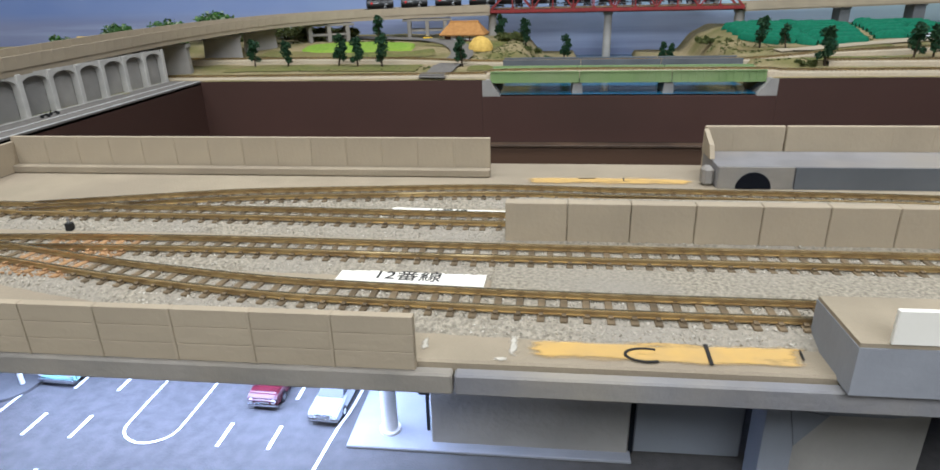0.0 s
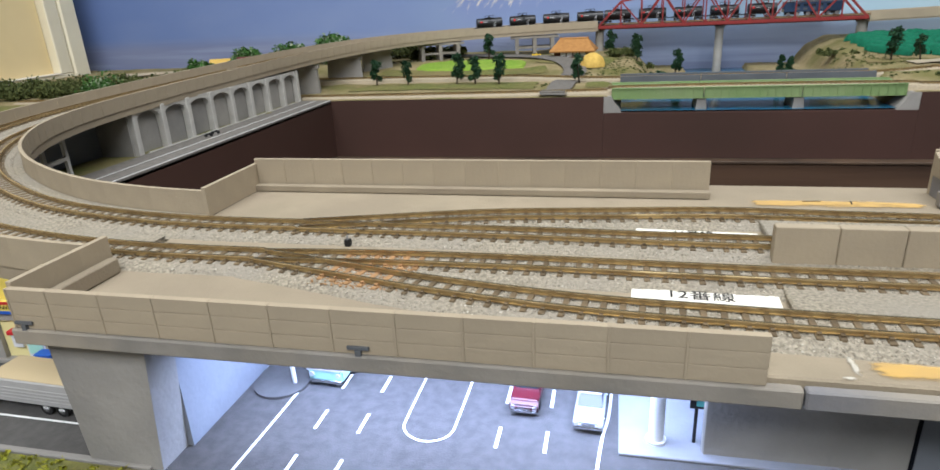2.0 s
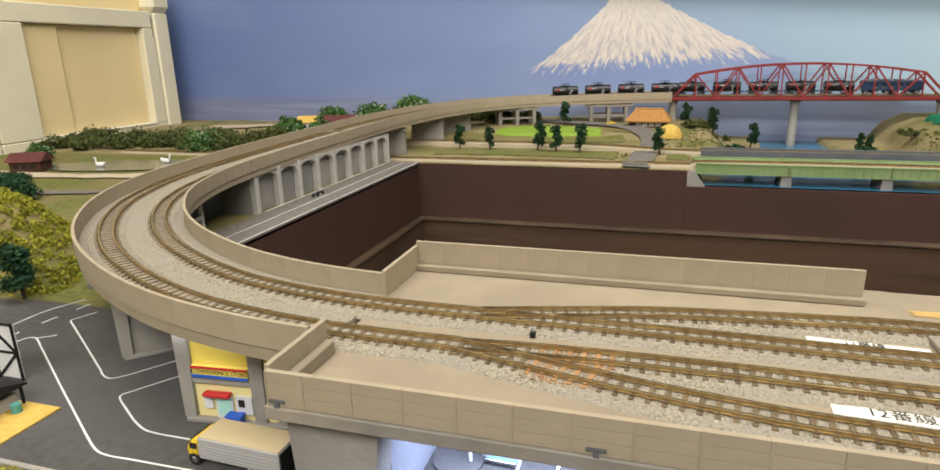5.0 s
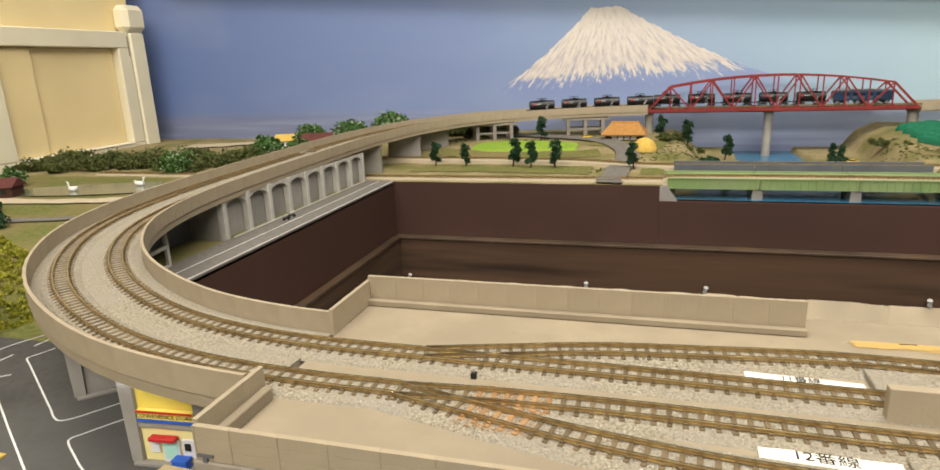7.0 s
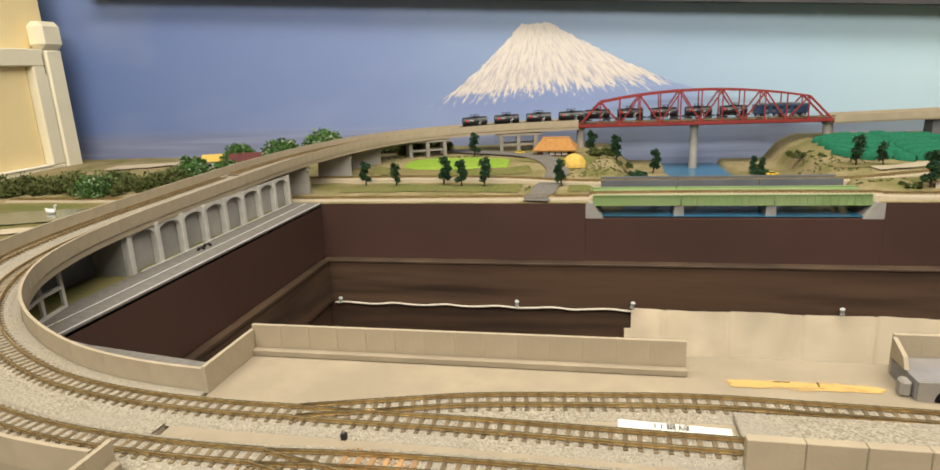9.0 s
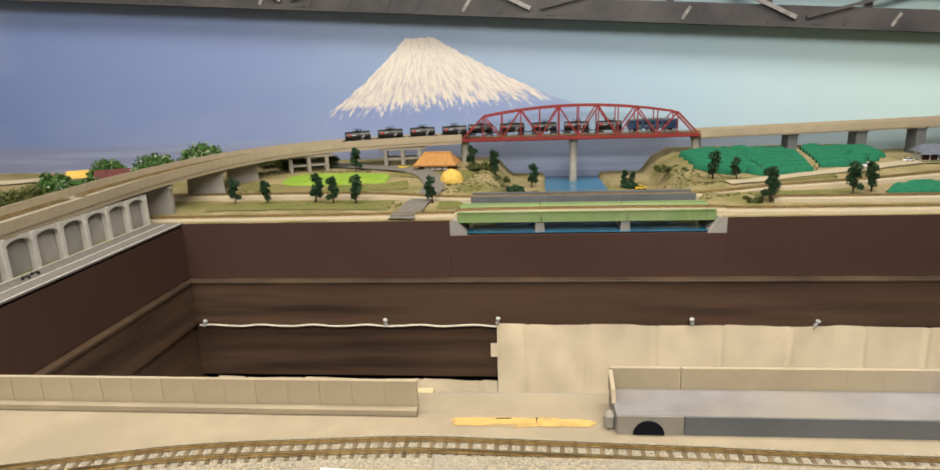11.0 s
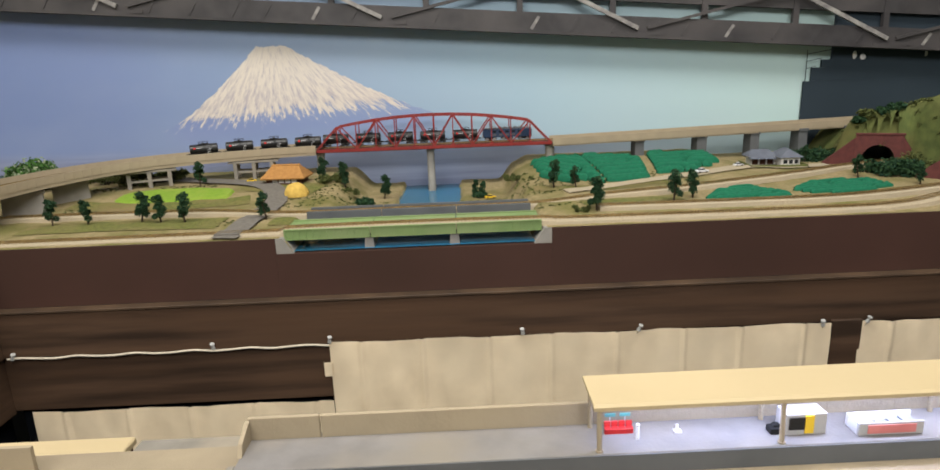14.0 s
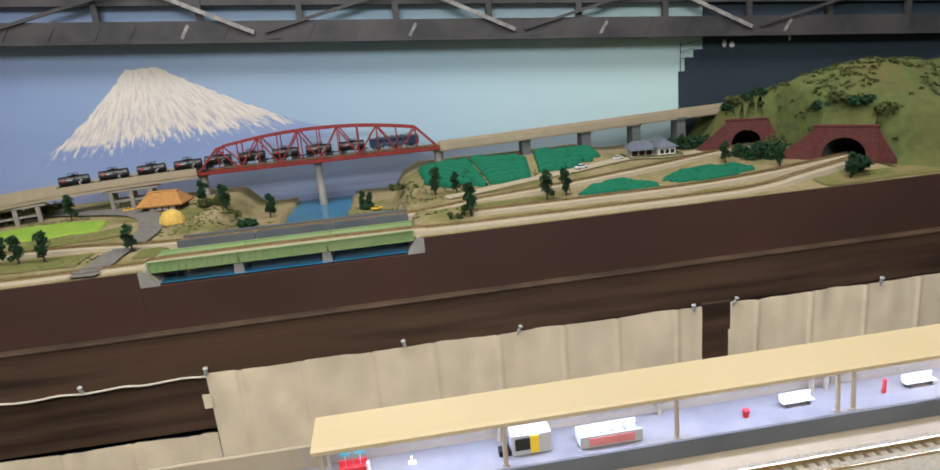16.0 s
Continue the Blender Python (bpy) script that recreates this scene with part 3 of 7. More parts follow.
def rect(u0, u1, w0, w1):
    return [(u0, w0), (u0, w1), (u1, w1), (u1, w0)]


def shift(path, u, dz=0.0):
    return [p + s * u + Vector((0, 0, dz)) for p, (t, s) in zip(path, sides(path))]


rng_ = np.random.default_rng(7)


def leaves(centres, radii, count, size, rng=rng_, flat=0.9):
    """Many small folded leaves strewn through a set of clumps."""
    V, F = [], []
    for c, r in zip(centres, radii):
        d = rng.normal(size=(count, 3))
        d /= np.linalg.norm(d, axis=1)[:, None]
        rad = r * (0.55 + 0.5 * rng.random(count)) * (1 + 0.25 * np.sin(d[:, 0] * 5 + d[:, 2] * 4))
        p = np.array(c) + d * rad[:, None] * np.array((1, 1, flat))
        a = rng.normal(size=(count, 3))
        b = rng.normal(size=(count, 3))
        s = size * (0.6 + 0.8 * rng.random(count))[:, None]
        a = a / np.linalg.norm(a, axis=1)[:, None] * s
        b = b / np.linalg.norm(b, axis=1)[:, None] * s
        n0 = len(V)
        q = np.stack([p + a, p + b, p - a, p - b], 1).reshape(-1, 3)
        V.extend(map(tuple, q))
        F.extend((n0 + 4 * i, n0 + 4 * i + 1, n0 + 4 * i + 2, n0 + 4 * i + 3) for i in range(count))
    return V, F


def raw(name, V, F, material, parent=None, smooth=False):
    me = bpy.data.meshes.new(name)
    me.from_pydata(V, [], F)
    me.materials.append(M[material])
    if smooth:
        me.shade_smooth()
    ob = new(name, me)
    if parent is not None:
        ob.parent = parent
    return ob


def grid_surface(name, xs, ys, fz, material, keep=None):
    """A sheet over a grid of x and y with the height fz."""
    V = [(x, y, fz(x, y)) for y in ys for x in xs]
    n = len(xs)
    F = [(j * n + i, j * n + i + 1, (j + 1) * n + i + 1, (j + 1) * n + i) for j in range(len(ys) - 1) for i in range(n - 1)
         if keep is None or keep((xs[i] + xs[i + 1]) / 2, (ys[j] + ys[j + 1]) / 2)]
    return raw(name, V, F, material, smooth=True)


def ns(x, y, s, seed=0.0):
    return noise.noise((x * s + seed, y * s - seed, seed))


def writing(text, size, m4, material, parent, name="lettering"):
    cu = bpy.data.curves.new(name, "FONT")
    cu.body, cu.size, cu.extrude = text, size, 0.00005
    cu.align_x, cu.align_y = "CENTER", "CENTER"
    cu.materials.append(M[material])
    tmp = bpy.data.objects.new(name, cu)
    me = bpy.data.meshes.new_from_object(tmp)
    bpy.data.objects.remove(tmp)
    ob = new(name, me)
    ob.parent = parent
    ob.matrix_basis = m4
    return ob


def settle(ob, at):
    """Moves the base of a thing whose parts were built in place."""
    ob.matrix_basis = Matrix.Translation(at)
    for c in ob.children:
        c.matrix_parent_inverse = Matrix.Translation([-v for v in at])
    return ob


def sstep(a, b, v):
    t = min(1.0, max(0.0, (v - a) / (b - a)))
    return t * t * (3 - 2 * t)


# ---- room ----
ROAD, DECK = -0.018, 0.042
single("floor", boxes((-2.6, 2.8, -1.6, 2.2, -0.80, -0.75)), "floorm", "dark floor under the layout tables", "floor", "structure")
single("ceiling", boxes((-2.6, 2.8, -1.6, 2.2, 1.75, 1.80)), "room", "plain pale ceiling", "ceiling", "structure")
single("wall_north", boxes((-2.6, 2.8, 2.1, 2.2, -0.75, 1.75)), "navy", "dark navy rear wall", "wall", "structure")
single("wall_south", boxes((-2.6, 2.8, -1.6, -1.5, -0.75, 1.75)), "room", "plain pale wall", "wall", "structure")
single("wall_west", boxes((-2.6, -2.5, -1.5, 2.1, -0.75, 1.75)), "room", "plain pale wall", "wall", "structure")
single("wall_east", boxes((2.7, 2.8, -1.5, 2.1, -0.75, 1.75)), "navy", "dark navy side wall", "wall", "structure")

# ---- backdrop ----
bd = thing("backdrop", "printed sky panel with a snow-capped volcano", "backdrop", kind="structure")
part("printed_panel", boxes((-1.75, 1.035, 1.434, 1.446, -0.06, 0.47)), "backdrop", bd)

# ---- ground of the far and left scenery ----


def river(x, y):
    w = 0.180 - 0.120 * sstep(1.075, 1.13, y)
    c = 0.163 + 0.012 * sstep(1.0, 1.3, y)
    return sstep(1.06 * w, 0.90 * w, abs(x - c) + 0.006 * ns(x, y, 40))


def flat(x, y):
    """The low grassy flats on both sides of the river."""
    return sstep(0.005, 0.055, x) * sstep(0.355, 0.318, x) * sstep(1.07, 1.09, y)


def gz(x, y):
    if x < -0.46 and y < 0.93:
        z = -0.0185 * sstep(0.44, 0.36, y)
        return z + 0.0012 * ns(x, y, 25)
    left = 0.006 * sstep(0.94, 1.02, y) + 0.020 * sstep(1.05, 1.26, y)
    right = 0.013 * sstep(0.93, 1.02, y) + 0.011 * sstep(1.05, 1.25, y)
    k = sstep(0.22, 0.42, x)
    z = left * (1 - k) + right * k
    if x < -0.56:
        z *= sstep(-1.1, -0.56, x) * 0.6 + 0.4
    z += 0.013 * sstep(1.14, 1.32, y) * sstep(0.350, 0.385, x) * sstep(0.80, 0.72, x)
    z += 0.0016 * ns(x, y, 22) * sstep(0.975, 1.01, y)
    z += 0.002 * sstep(0.06, 0.0, math.hypot(x - 0.350, (y - 1.235) * 0.8)) + 0.0015 * sstep(0.06, 0.0, math.hypot(x - 0.035, y - 1.22))
    f = flat(x, y)
    z = z * (1 - f) + f * (-0.012 + 0.0016 * ns(x, y, 40))
    return z * (1 - river(x, y)) - 0.031 * river(x, y)


def frange(a, b, s):
    n = max(1, round((b - a) / s))
    return [a + (b - a) * i / n for i in range(n + 1)]


tagged(grid_surface("ground", frange(-1.38, 1.62, 0.006), frange(0.927, 1.434, 0.006), gz, "earth"), "sandy scenic ground with tufts of dry grass", "ground", kind="structure")
tagged(grid_surface("ground", frange(-1.38, -0.44, 0.008), frange(0.34, 0.928, 0.008), gz, "grass"), "grassy scenic ground beside the viaduct", "ground", kind="structure")
tagged(raw("water", [(-0.035, 0.931, -0.0205), (0.362, 0.931, -0.0205), (0.362, 1.434, -0.0205), (-0.035, 1.434, -0.0205)], [(0, 1, 2, 3)], "water"), "blue painted river under the bridges", "river", kind="structure")
tagged(grid_surface("road", frange(-1.14, 1.0, 0.05), frange(-0.5, 0.345, 0.05), lambda x, y: ROAD, "asphalt"), "dark asphalt road and car park", "road", kind="structure")

# ---- pit between the near and the far tables ----
pit = thing("wall_pit_north", "dark brown panelled side of the far table", "wall", kind="structure")
part("upper_panel", boxes((-0.452, -0.032, 0.925, 0.938, -0.086, -0.0005)), "pitup", pit)
part("upper_panel", boxes((-0.0318, 0.3588, 0.925, 0.938, -0.086, -0.0225)), "pitup", pit)
part("upper_panel", boxes((0.359, 1.62, 0.925, 0.938, -0.086, -0.0005)), "pitup", pit)
part("ledge", boxes((-0.44, 1.62, 0.9085, 0.926, -0.0905, -0.0865), bev=0.0008), "woodtop", pit, "worn wooden ledge")
part("board", boxes((-0.44, 1.62, 0.9110, 0.926, -0.157, -0.091), bev=0.001), "wood", pit)
part("board", boxes((-0.44, 0.80, 0.9160, 0.926, -0.243, -0.1585), bev=0.001), "wood", pit)
part("board", boxes((0.766, 0.812, 0.9060, 0.9158, -0.252, -0.153), bev=0.001), "wood", pit, "short dark post")
part("board", boxes((0.82, 1.62, 0.9150, 0.926, -0.247, -0.1585), bev=0.001), "wood", pit)
# black lower panel: the deep shade of the well is in its colour
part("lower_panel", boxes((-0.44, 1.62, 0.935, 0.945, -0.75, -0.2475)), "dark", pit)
pitw = thing("wall_pit_west", "dark brown panelled side of the left table", "wall", kind="structure")
part("upper_panel", boxes((-0.452, -0.44, 0.33, 0.9248, -0.086, -0.0005), bev=0.0008), "pitup", pitw)
part("ledge", boxes((-0.442, -0.428, 0.33, 0.9083, -0.0905, -0.0865)), "woodtop", pitw)
part("board", boxes((-0.452, -0.4305, 0.33, 0.9108, -0.157, -0.091)), "wood", pitw)
part("board", boxes((-0.452, -0.436, 0.33, 0.9158, -0.247, -0.1585)), "wood", pitw)
# same shade black below the left table
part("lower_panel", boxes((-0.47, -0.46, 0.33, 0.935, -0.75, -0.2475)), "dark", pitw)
# closing walls out of view, black in place of the well's shade
single("wall_pit_south", boxes((-0.44, 1.62, 0.345, 0.352, -0.75, -0.004)), "dark", "unseen near side of the well, blackened like deep shade", "wall", "structure")
single("wall_pit_east", boxes((1.62, 1.64, 0.345, 0.95, -0.75, 0.0)), "dark", "unseen end of the well, blackened like deep shade", "wall", "structure")


def cloth(name, x0, x1, ztop0, ztop1, zbot, label, seed):
    xs = frange(x0, x1, 0.003)
    V, F = [], []
    rows = 14
    n = len(xs)
    for side in (0, 1):
        for j in range(rows + 1):
            for i, x in enumerate(xs):
                f = j / rows
                top = ztop0 + (ztop1 - ztop0) * (x - x0) / (x1 - x0) - 0.0022 * math.sin(math.pi * ((x - x0) % 0.165) / 0.165)
                z = top + (zbot - top) * f
                crease = 0.0034 * math.exp(-(((x - x0 + 0.012 * ns(math.floor((x - x0) / 0.092) * 3.7, 0, 1.0, seed)) % 0.092 - 0.046) / 0.0026) ** 2)
                y = 0.9055 - 0.0035 * ns(x, z, 14, seed) * f ** 0.5 - 0.004 * f - crease + 0.0012 * side - 0.003 * ns(x, z * 0.5, 38, seed)
                V.append((x, y, z))
    for side in (0, 1):
        o = side * n * (rows + 1)
        for j in range(rows):
            for i in range(n - 1):
                F.append((o + j * n + i, o + j * n + i + 1, o + (j + 1) * n + i + 1, o + (j + 1) * n + i))
    ob = raw(name, V, F, "cloth", smooth=True)
    return tagged(ob, label, "curtain")


cloth("cloth_curtain", 0.034, 0.765, -0.1510, -0.1545, -0.50, "unbleached cotton curtain pinned along its top", 1.0)
cloth("cloth_curtain", 0.808, 1.60, -0.1550, -0.1580, -0.50, "unbleached cotton curtain pinned beside a dark post", 4.0)
cloth("cloth_curtain", -0.405, 0.033, -0.2405, -0.2420, -0.50, "lower cotton curtain hanging under a dark board", 7.0)
tg = thing("cloth_label", "small white care label sewn on the curtain edge", "label")
part("tag", boxes((0.0245, 0.036, 0.9015, 0.9022, -0.203, -0.181), bev=0.0003), "cloth", tg)
settle(tg, (0.03, 0.902, -0.199))
sp = bmesh.new()
spath = [Vector((-0.425 + i * 0.0115, 0.9085 + 0.0006 * math.sin(i * 1.7), -0.1572 + 0.0012 * math.sin(i * 0.9) + 0.001 * i / 40)) for i in range(41)]
sweep(sp, spath, [(0.0016 * math.cos(math.radians(k)), 0.0016 * math.sin(math.radians(k))) for k in range(0, 360, 60)])
single("curtain_string", sp, "string", "taut white string stretched along the boards", "string")


def push_pin():
    t = thing("push_pin", "clear steel push pin stuck in the board", "pin", group="pins along the curtain")
    bm = bmesh.new()
    cyl(bm, (0, 0, 0), (0, -0.0035, 0), 0.0026, 0.0019, 12)
    cyl(bm, (0, -0.0035, 0), (0, -0.0065, 0), 0.0014, 0.0014, 12)
    cyl(bm, (0, -0.0065, 0), (0, -0.008, 0), 0.0030, 0.0026, 12)
    part("grip", bm, "pin", t)
    part("needle", cyl(bmesh.new(), (0, 0, 0), (0, 0.006, 0), 0.0004, n=6), "chrome", t)
    return t


pin0 = push_pin()
pin0.matrix_basis = pose(-0.133, 0.9095, -0.1550, -70, 0, 10)
pin0.scale = (1.2, 1.2, 1.2)
for px, pz, a in ((-0.418, -0.153, 30), (0.035, -0.146, 12), (0.313, -0.1465, -10), (0.481, -0.1490, 25), (0.752, -0.1545, -14), (0.817, -0.1520, 20), (1.06, -0.1530, -8), (1.33, -0.1535, 15)):
    copy_thing(pin0, pose(px, 0.9045 if px > 0 else 0.9085, pz - 0.0045, -72, a * 0.5, a))

# ---- station deck ----
dk = thing("station_deck", "beige station deck slab of a model viaduct", "viaduct", kind="structure")
part("slab", boxes((-0.207, 1.35, 0.1725, 0.345, 0.0362, DECK), bev=0.0006), "deck", dk)
# split from the other beam only to carry that underlight in its colour
part("edge_beam", boxes((0.0305, 1.35, 0.1690, 0.1723, 0.0348, 0.0404), bev=0.0005), "underlit_edge", dk, "edge beam, greyed by the bluish light below")
part("edge_beam", boxes((-0.2085, 0.0300, 0.1690, 0.1723, 0.0348, 0.0404), bev=0.0005), "slab", dk)


def parapet_panel(w, h, th, courses):
    """A panel with shallow horizontal grooves, its foot at the origin, its face to -y."""
    bm = bmesh.new()
    hh = h / courses
    for i in range(courses):
        box(bm, 0.0002, w - 0.0001, 0, th, i * hh, (i + 1) * hh - 0.00012, bev=0.0001)
    box(bm, 0, w, 0.0003, th - 0.0001, 0, h - 0.0003)
    box(bm, -0.00035, 0.00045, -0.0003, th, 0, h, bev=0.00012)
    me = bpy.data.meshes.new("panel")
    bm.to_mesh(me)
    bm.free()
    me.materials.append(M["beige"])
    return me


def panel_run(parent, mesh, p, q, w):
    p, q = Vector(p), Vector(q)
    n = round((q - p).length / w)
    d = (q - p).normalized()
    a = math.degrees(math.atan2(d.y, d.x))
    for i in range(n):
        ob = new("panel", mesh)
        ob.parent = parent
        ob.matrix_basis = Matrix.Translation(p + d * w * i) @ pose(0, 0, 0, 0, 0, a)


fp = parapet_panel(0.0194, 0.0140, 0.0022, 3)
fas = thing("parapet_wall", "beige panelled parapet along the front of the deck", "parapet wall", (-0.207, 0.1702, 0.0405))
panel_run(fas, fp, (0.015, 0, 0), (0.228, 0, 0), 0.0194)
first = new("panel", fp)
first.parent = fas
first.scale = (0.78, 1, 1)
for bx in (-0.203, -0.087):
    b_ = part("bracket", boxes((bx - 0.0033 + 0.207, bx + 0.0033 + 0.207, -0.0008, 0.0, 0.0017, 0.0027), (bx - 0.0009 + 0.207, bx + 0.0009 + 0.207, -0.0010, 0.0, -0.0008, 0.0016)), "greybridge", fas, "dark moulded bracket")
bp_ = parapet_panel(0.0167, 0.0170, 0.0022, 1)
rw = thing("parapet_wall", "beige panelled parapet along the rear of the deck", "parapet wall", (-0.207, 0.3242, 0.0422))
panel_run(rw, bp_, (0, 0, 0), (0.2338, 0, 0), 0.0167)
part("kerb", boxes((0.0, 0.234, -0.0045, -0.0004, 0, 0.0035), bev=0.0004), "deck", rw)
sp1 = parapet_panel(0.0165, 0.0145, 0.0022, 1)
sw = thing("parapet_wall", "beige parapet at the end of the deck", "parapet wall", (-0.2085, 0.3265, 0.0422))
panel_run(sw, sp1, (0, 0, 0), (0, -0.0495, 0), 0.0165)
sp2 = parapet_panel(0.0140, 0.0138, 0.0022, 1)
sw2 = thing("parapet_wall", "beige parapet at the front end of the deck", "parapet wall", (-0.2085, 0.2142, 0.0422))
panel_run(sw2, sp2, (0, 0, 0), (0, -0.042, 0), 0.0140)
part("kerb", boxes((0.003, 0.007, -0.036, -0.002, 0, 0.006), bev=0.0005), "deck", sw2)

# bare joint strips with old yellow paint and ink marks
st = thing("painted_strip", "worn yellow paint and ink marks on the deck", "paint mark")
for k, (x0, x1, y0, y1) in enumerate(((0.044, 0.1135, 0.1725, 0.1855), (0.040, 0.1175, 0.3085, 0.3235))):
    raw("paint", [(x, y, DECK + 0.0004) for x, y in ((x0, y0), (x1, y0), (x1, y1), (x0, y1))], [(0, 1, 2, 3)], "yellow", st)
ic = bmesh.new()
arc = [Vector((0.0745 + 0.0048 * math.cos(a), 0.1775 + 0.0028 * math.sin(a), DECK + 0.0005)) for a in [math.radians(60 + 12 * i) for i in range(21)]]
for a, b in zip(arc, arc[1:]):
    bar(ic, a, b, 0.0007, 0.0002)
part("ink_mark", ic, "ink", st, "black felt-pen stroke")
for p_, q_, w_ in (((0.0885, 0.1745), (0.0890, 0.1832), 0.0009), ((0.1095, 0.178), (0.110, 0.182), 0.0004), ((0.066, 0.319), (0.0735, 0.3195), 0.0006), ((0.0855, 0.3165), (0.0858, 0.3205), 0.0006)):
    part("ink_mark", bar(bmesh.new(), (*p_, DECK + 0.0005), (*q_, DECK + 0.0005), w_, 0.0002), "ink", st, "black felt-pen stroke")
for gx, gy, w_, h_, sd_ in ((0.0435, 0.1795, 0.0016, 0.0070, 3), (0.0410, 0.1735, 0.0030, 0.0012, 5), (0.0222, 0.1785, 0.0012, 0.0050, 8)):
    rim = [(gx + (w_ * (1 + 0.55 * ns(math.cos(a), math.sin(a), 3.1, sd_))) * math.cos(a) + 0.0008 * math.sin(a * 1.0), gy + h_ * (1 + 0.3 * ns(math.cos(a), math.sin(a), 2.3, sd_ + 1)) * math.sin(a), DECK + 0.00035) for a in [math.radians(9 * k) for k in range(40)]]
    raw("dried_glue", [(gx, gy, DECK + 0.0006)] + rim, [(0, k + 1, (k + 1) % 40 + 1) for k in range(40)], "glue", st)
settle(st, (0.08, 0.18, DECK))

# front block with white railing
fb = thing("platform_block", "grey platform end block with a white railing", "platform", (0.1145, 0.167, 0.0412))
bm = bmesh.new()
box(bm, 0, 1.2, 0, 0.0215, 0, 0.0115)
part("base", bm, "platform", fb)
part("top", boxes((0.0002, 1.2, 0.0003, 0.0213, 0.01155, 0.0125)), "deck", fb)
for i in range(14):
    rl = part("railing_panel", boxes((0.0058 + i * 0.0165, 0.0058 + i * 0.0165 + 0.0162, -0.0002, 0.001, 0.0126, 0.0205), bev=0.0002), "paper", fb, "white railing panel")

# structures under the deck
uw = thing("underdeck_wall", "grey wall panels under the station deck", "wall", (0.0155, 0.2135, ROAD))
part("panel", boxes((0, 0.0632, 0, 0.004, 0, 0.0541), bev=0.0005), "concrete", uw)
part("joint", boxes((0.0634, 0.0648, 0.001, 0.004, 0, 0.0541)), "dark", uw)
part("panel", boxes((0.065, 0.098, 0.002, 0.005, 0, 0.0541), bev=0.0005), "blueconc", uw)
part("pavement", boxes((-0.028, 0.064, -0.004, 0.06, 0, 0.0012), bev=0.0003), "platform", uw, "pale raised pavement")
fr = thing("arch_pier", "grey concrete pier with an eight-sided opening", "pier", (0.113, 0.2, ROAD))
bm = bmesh.new()
prism(bm, [(0, 0), (0, 0.031), (0.006, 0.031), (0.0085, 0.0185), (0.0085, 0)], "y", 0, 0.01)
prism(bm, [(0.0062, 0.031), (0.0165, 0.0292), (0.033, 0.0292), (0.0435, 0.031), (0.0435, 0.0541), (0, 0.0541), (0, 0.0311)], "y", 0.0002, 0.0102)
prism(bm, [(0.0087, 0.0185), (0.0165, 0.029), (0.0063, 0.0308)], "y", 0.0001, 0.0101)
part("frame", bm, "blueconc", fr)
part("infill", boxes((0.004, 0.05, 0.011, 0.013, 0, 0.045)), "concrete", fr)
cp = thing("column", "round white column on the pavement", "column", (0.0005, 0.2185, ROAD))
part("shaft", cyl(bmesh.new(), (0, 0, 0.0012), (0, 0, 0.0541), 0.0026, n=20), "plaster", cp)
part("foot", cyl(bmesh.new(), (0, 0, 0.0011), (0, 0, 0.0022), 0.0036, n=20), "plaster", cp)
for sx, sy in ((0.0125, 0.2165),):
    sgn = thing("pavement_sign", "small dark green sign on a post", "sign", (sx, sy, ROAD))
    part("post", cyl(bmesh.new(), (0.001, 0.003, 0.001), (0.001, 0.003, 0.022), 0.0006, n=8), "blackm", sgn)
    part("board", boxes((-0.0015, 0.0035, 0.001, 0.002, 0.0165, 0.0225), bev=0.0002), "blackm", sgn)
    part("symbol", boxes((0.0005, 0.003, 0.0005, 0.0009, 0.018, 0.0205)), "teal", sgn)
pl = thing("underpass_pier", "broad tapered concrete pier under the deck", "pier")
bm = bmesh.new()
prism(bm, [(-0.2045, 0.0361), (-0.1655, 0.0361), (-0.1705, ROAD), (-0.2005, ROAD)], "y", 0.176, 0.19)
part("shaft", bm, "concrete", pl)
bm = bmesh.new()
prism(bm, [(0.1901, 0.0361), (0.33, 0.0361), (0.33, ROAD), (0.1901, ROAD)], "x", -0.1755, -0.1680)
part("side_wall", bm, "blueconc", pl)
settle(pl, (-0.187, 0.183, ROAD))
single("wall_underpass", boxes((-0.157, 0.14, 0.336, 0.340, ROAD, 0.0361)), "blueconc", "grey rear wall of the underpass", "wall", "structure")

# ---- platforms beyond the tracks ----
ip = thing("island_platform", "low beige island platform between two tracks", "platform", (0.038, 0.2455, DECK))
for i in range(24):
    part("panel", boxes((i * 0.0205, i * 0.0205 + 0.0203, 0, 0.0042, 0, 0.0140), bev=0.0003), "beige", ip)
gi = single("ballast_infill", boxes((0.041, 1.30, 0.2660, 0.2845, DECK, DECK + 0.0030), bev=0.0005), "ballast", "pale gravel laid between the tracks", "gravel", "stuff")
gi2 = single("ballast_infill", boxes((0.036, 1.30, 0.2055, 0.2205, DECK, DECK + 0.0024), bev=0.0005), "ballast", "pale gravel laid between the tracks", "gravel", "stuff")
sh = thing("trackside_shelter", "long cream-roofed shelter on the lower platform", "shelter", (-0.110, 0.4045, -0.024))
part("roof", boxes((0, 0.1295, 0, 0.0158, 0.0235, 0.0285), bev=0.0008), "cream", sh)
# dark brown here includes the shade of the opening under the roof
part("rear_wall", boxes((0.002, 0.127, 0.010, 0.014, 0, 0.0234)), "wdark", sh)
for i in range(9):
    part("post", boxes((0.002 + i * 0.0154, 0.0032 + i * 0.0154, 0.002, 0.0032, 0, 0.0234)), "cream", sh)
lpf = thing("lower_platform", "grey lower platform in the open well", "platform", (-0.20, 0.4000, -0.75))
part("base", boxes((0, 0.2205, 0, 0.021, 0, 0.7255)), "slab", lpf)
part("raised_part", boxes((0.2215, 0.80, 0.006, 0.021, 0, 0.7515), bev=0.001), "slab", lpf)

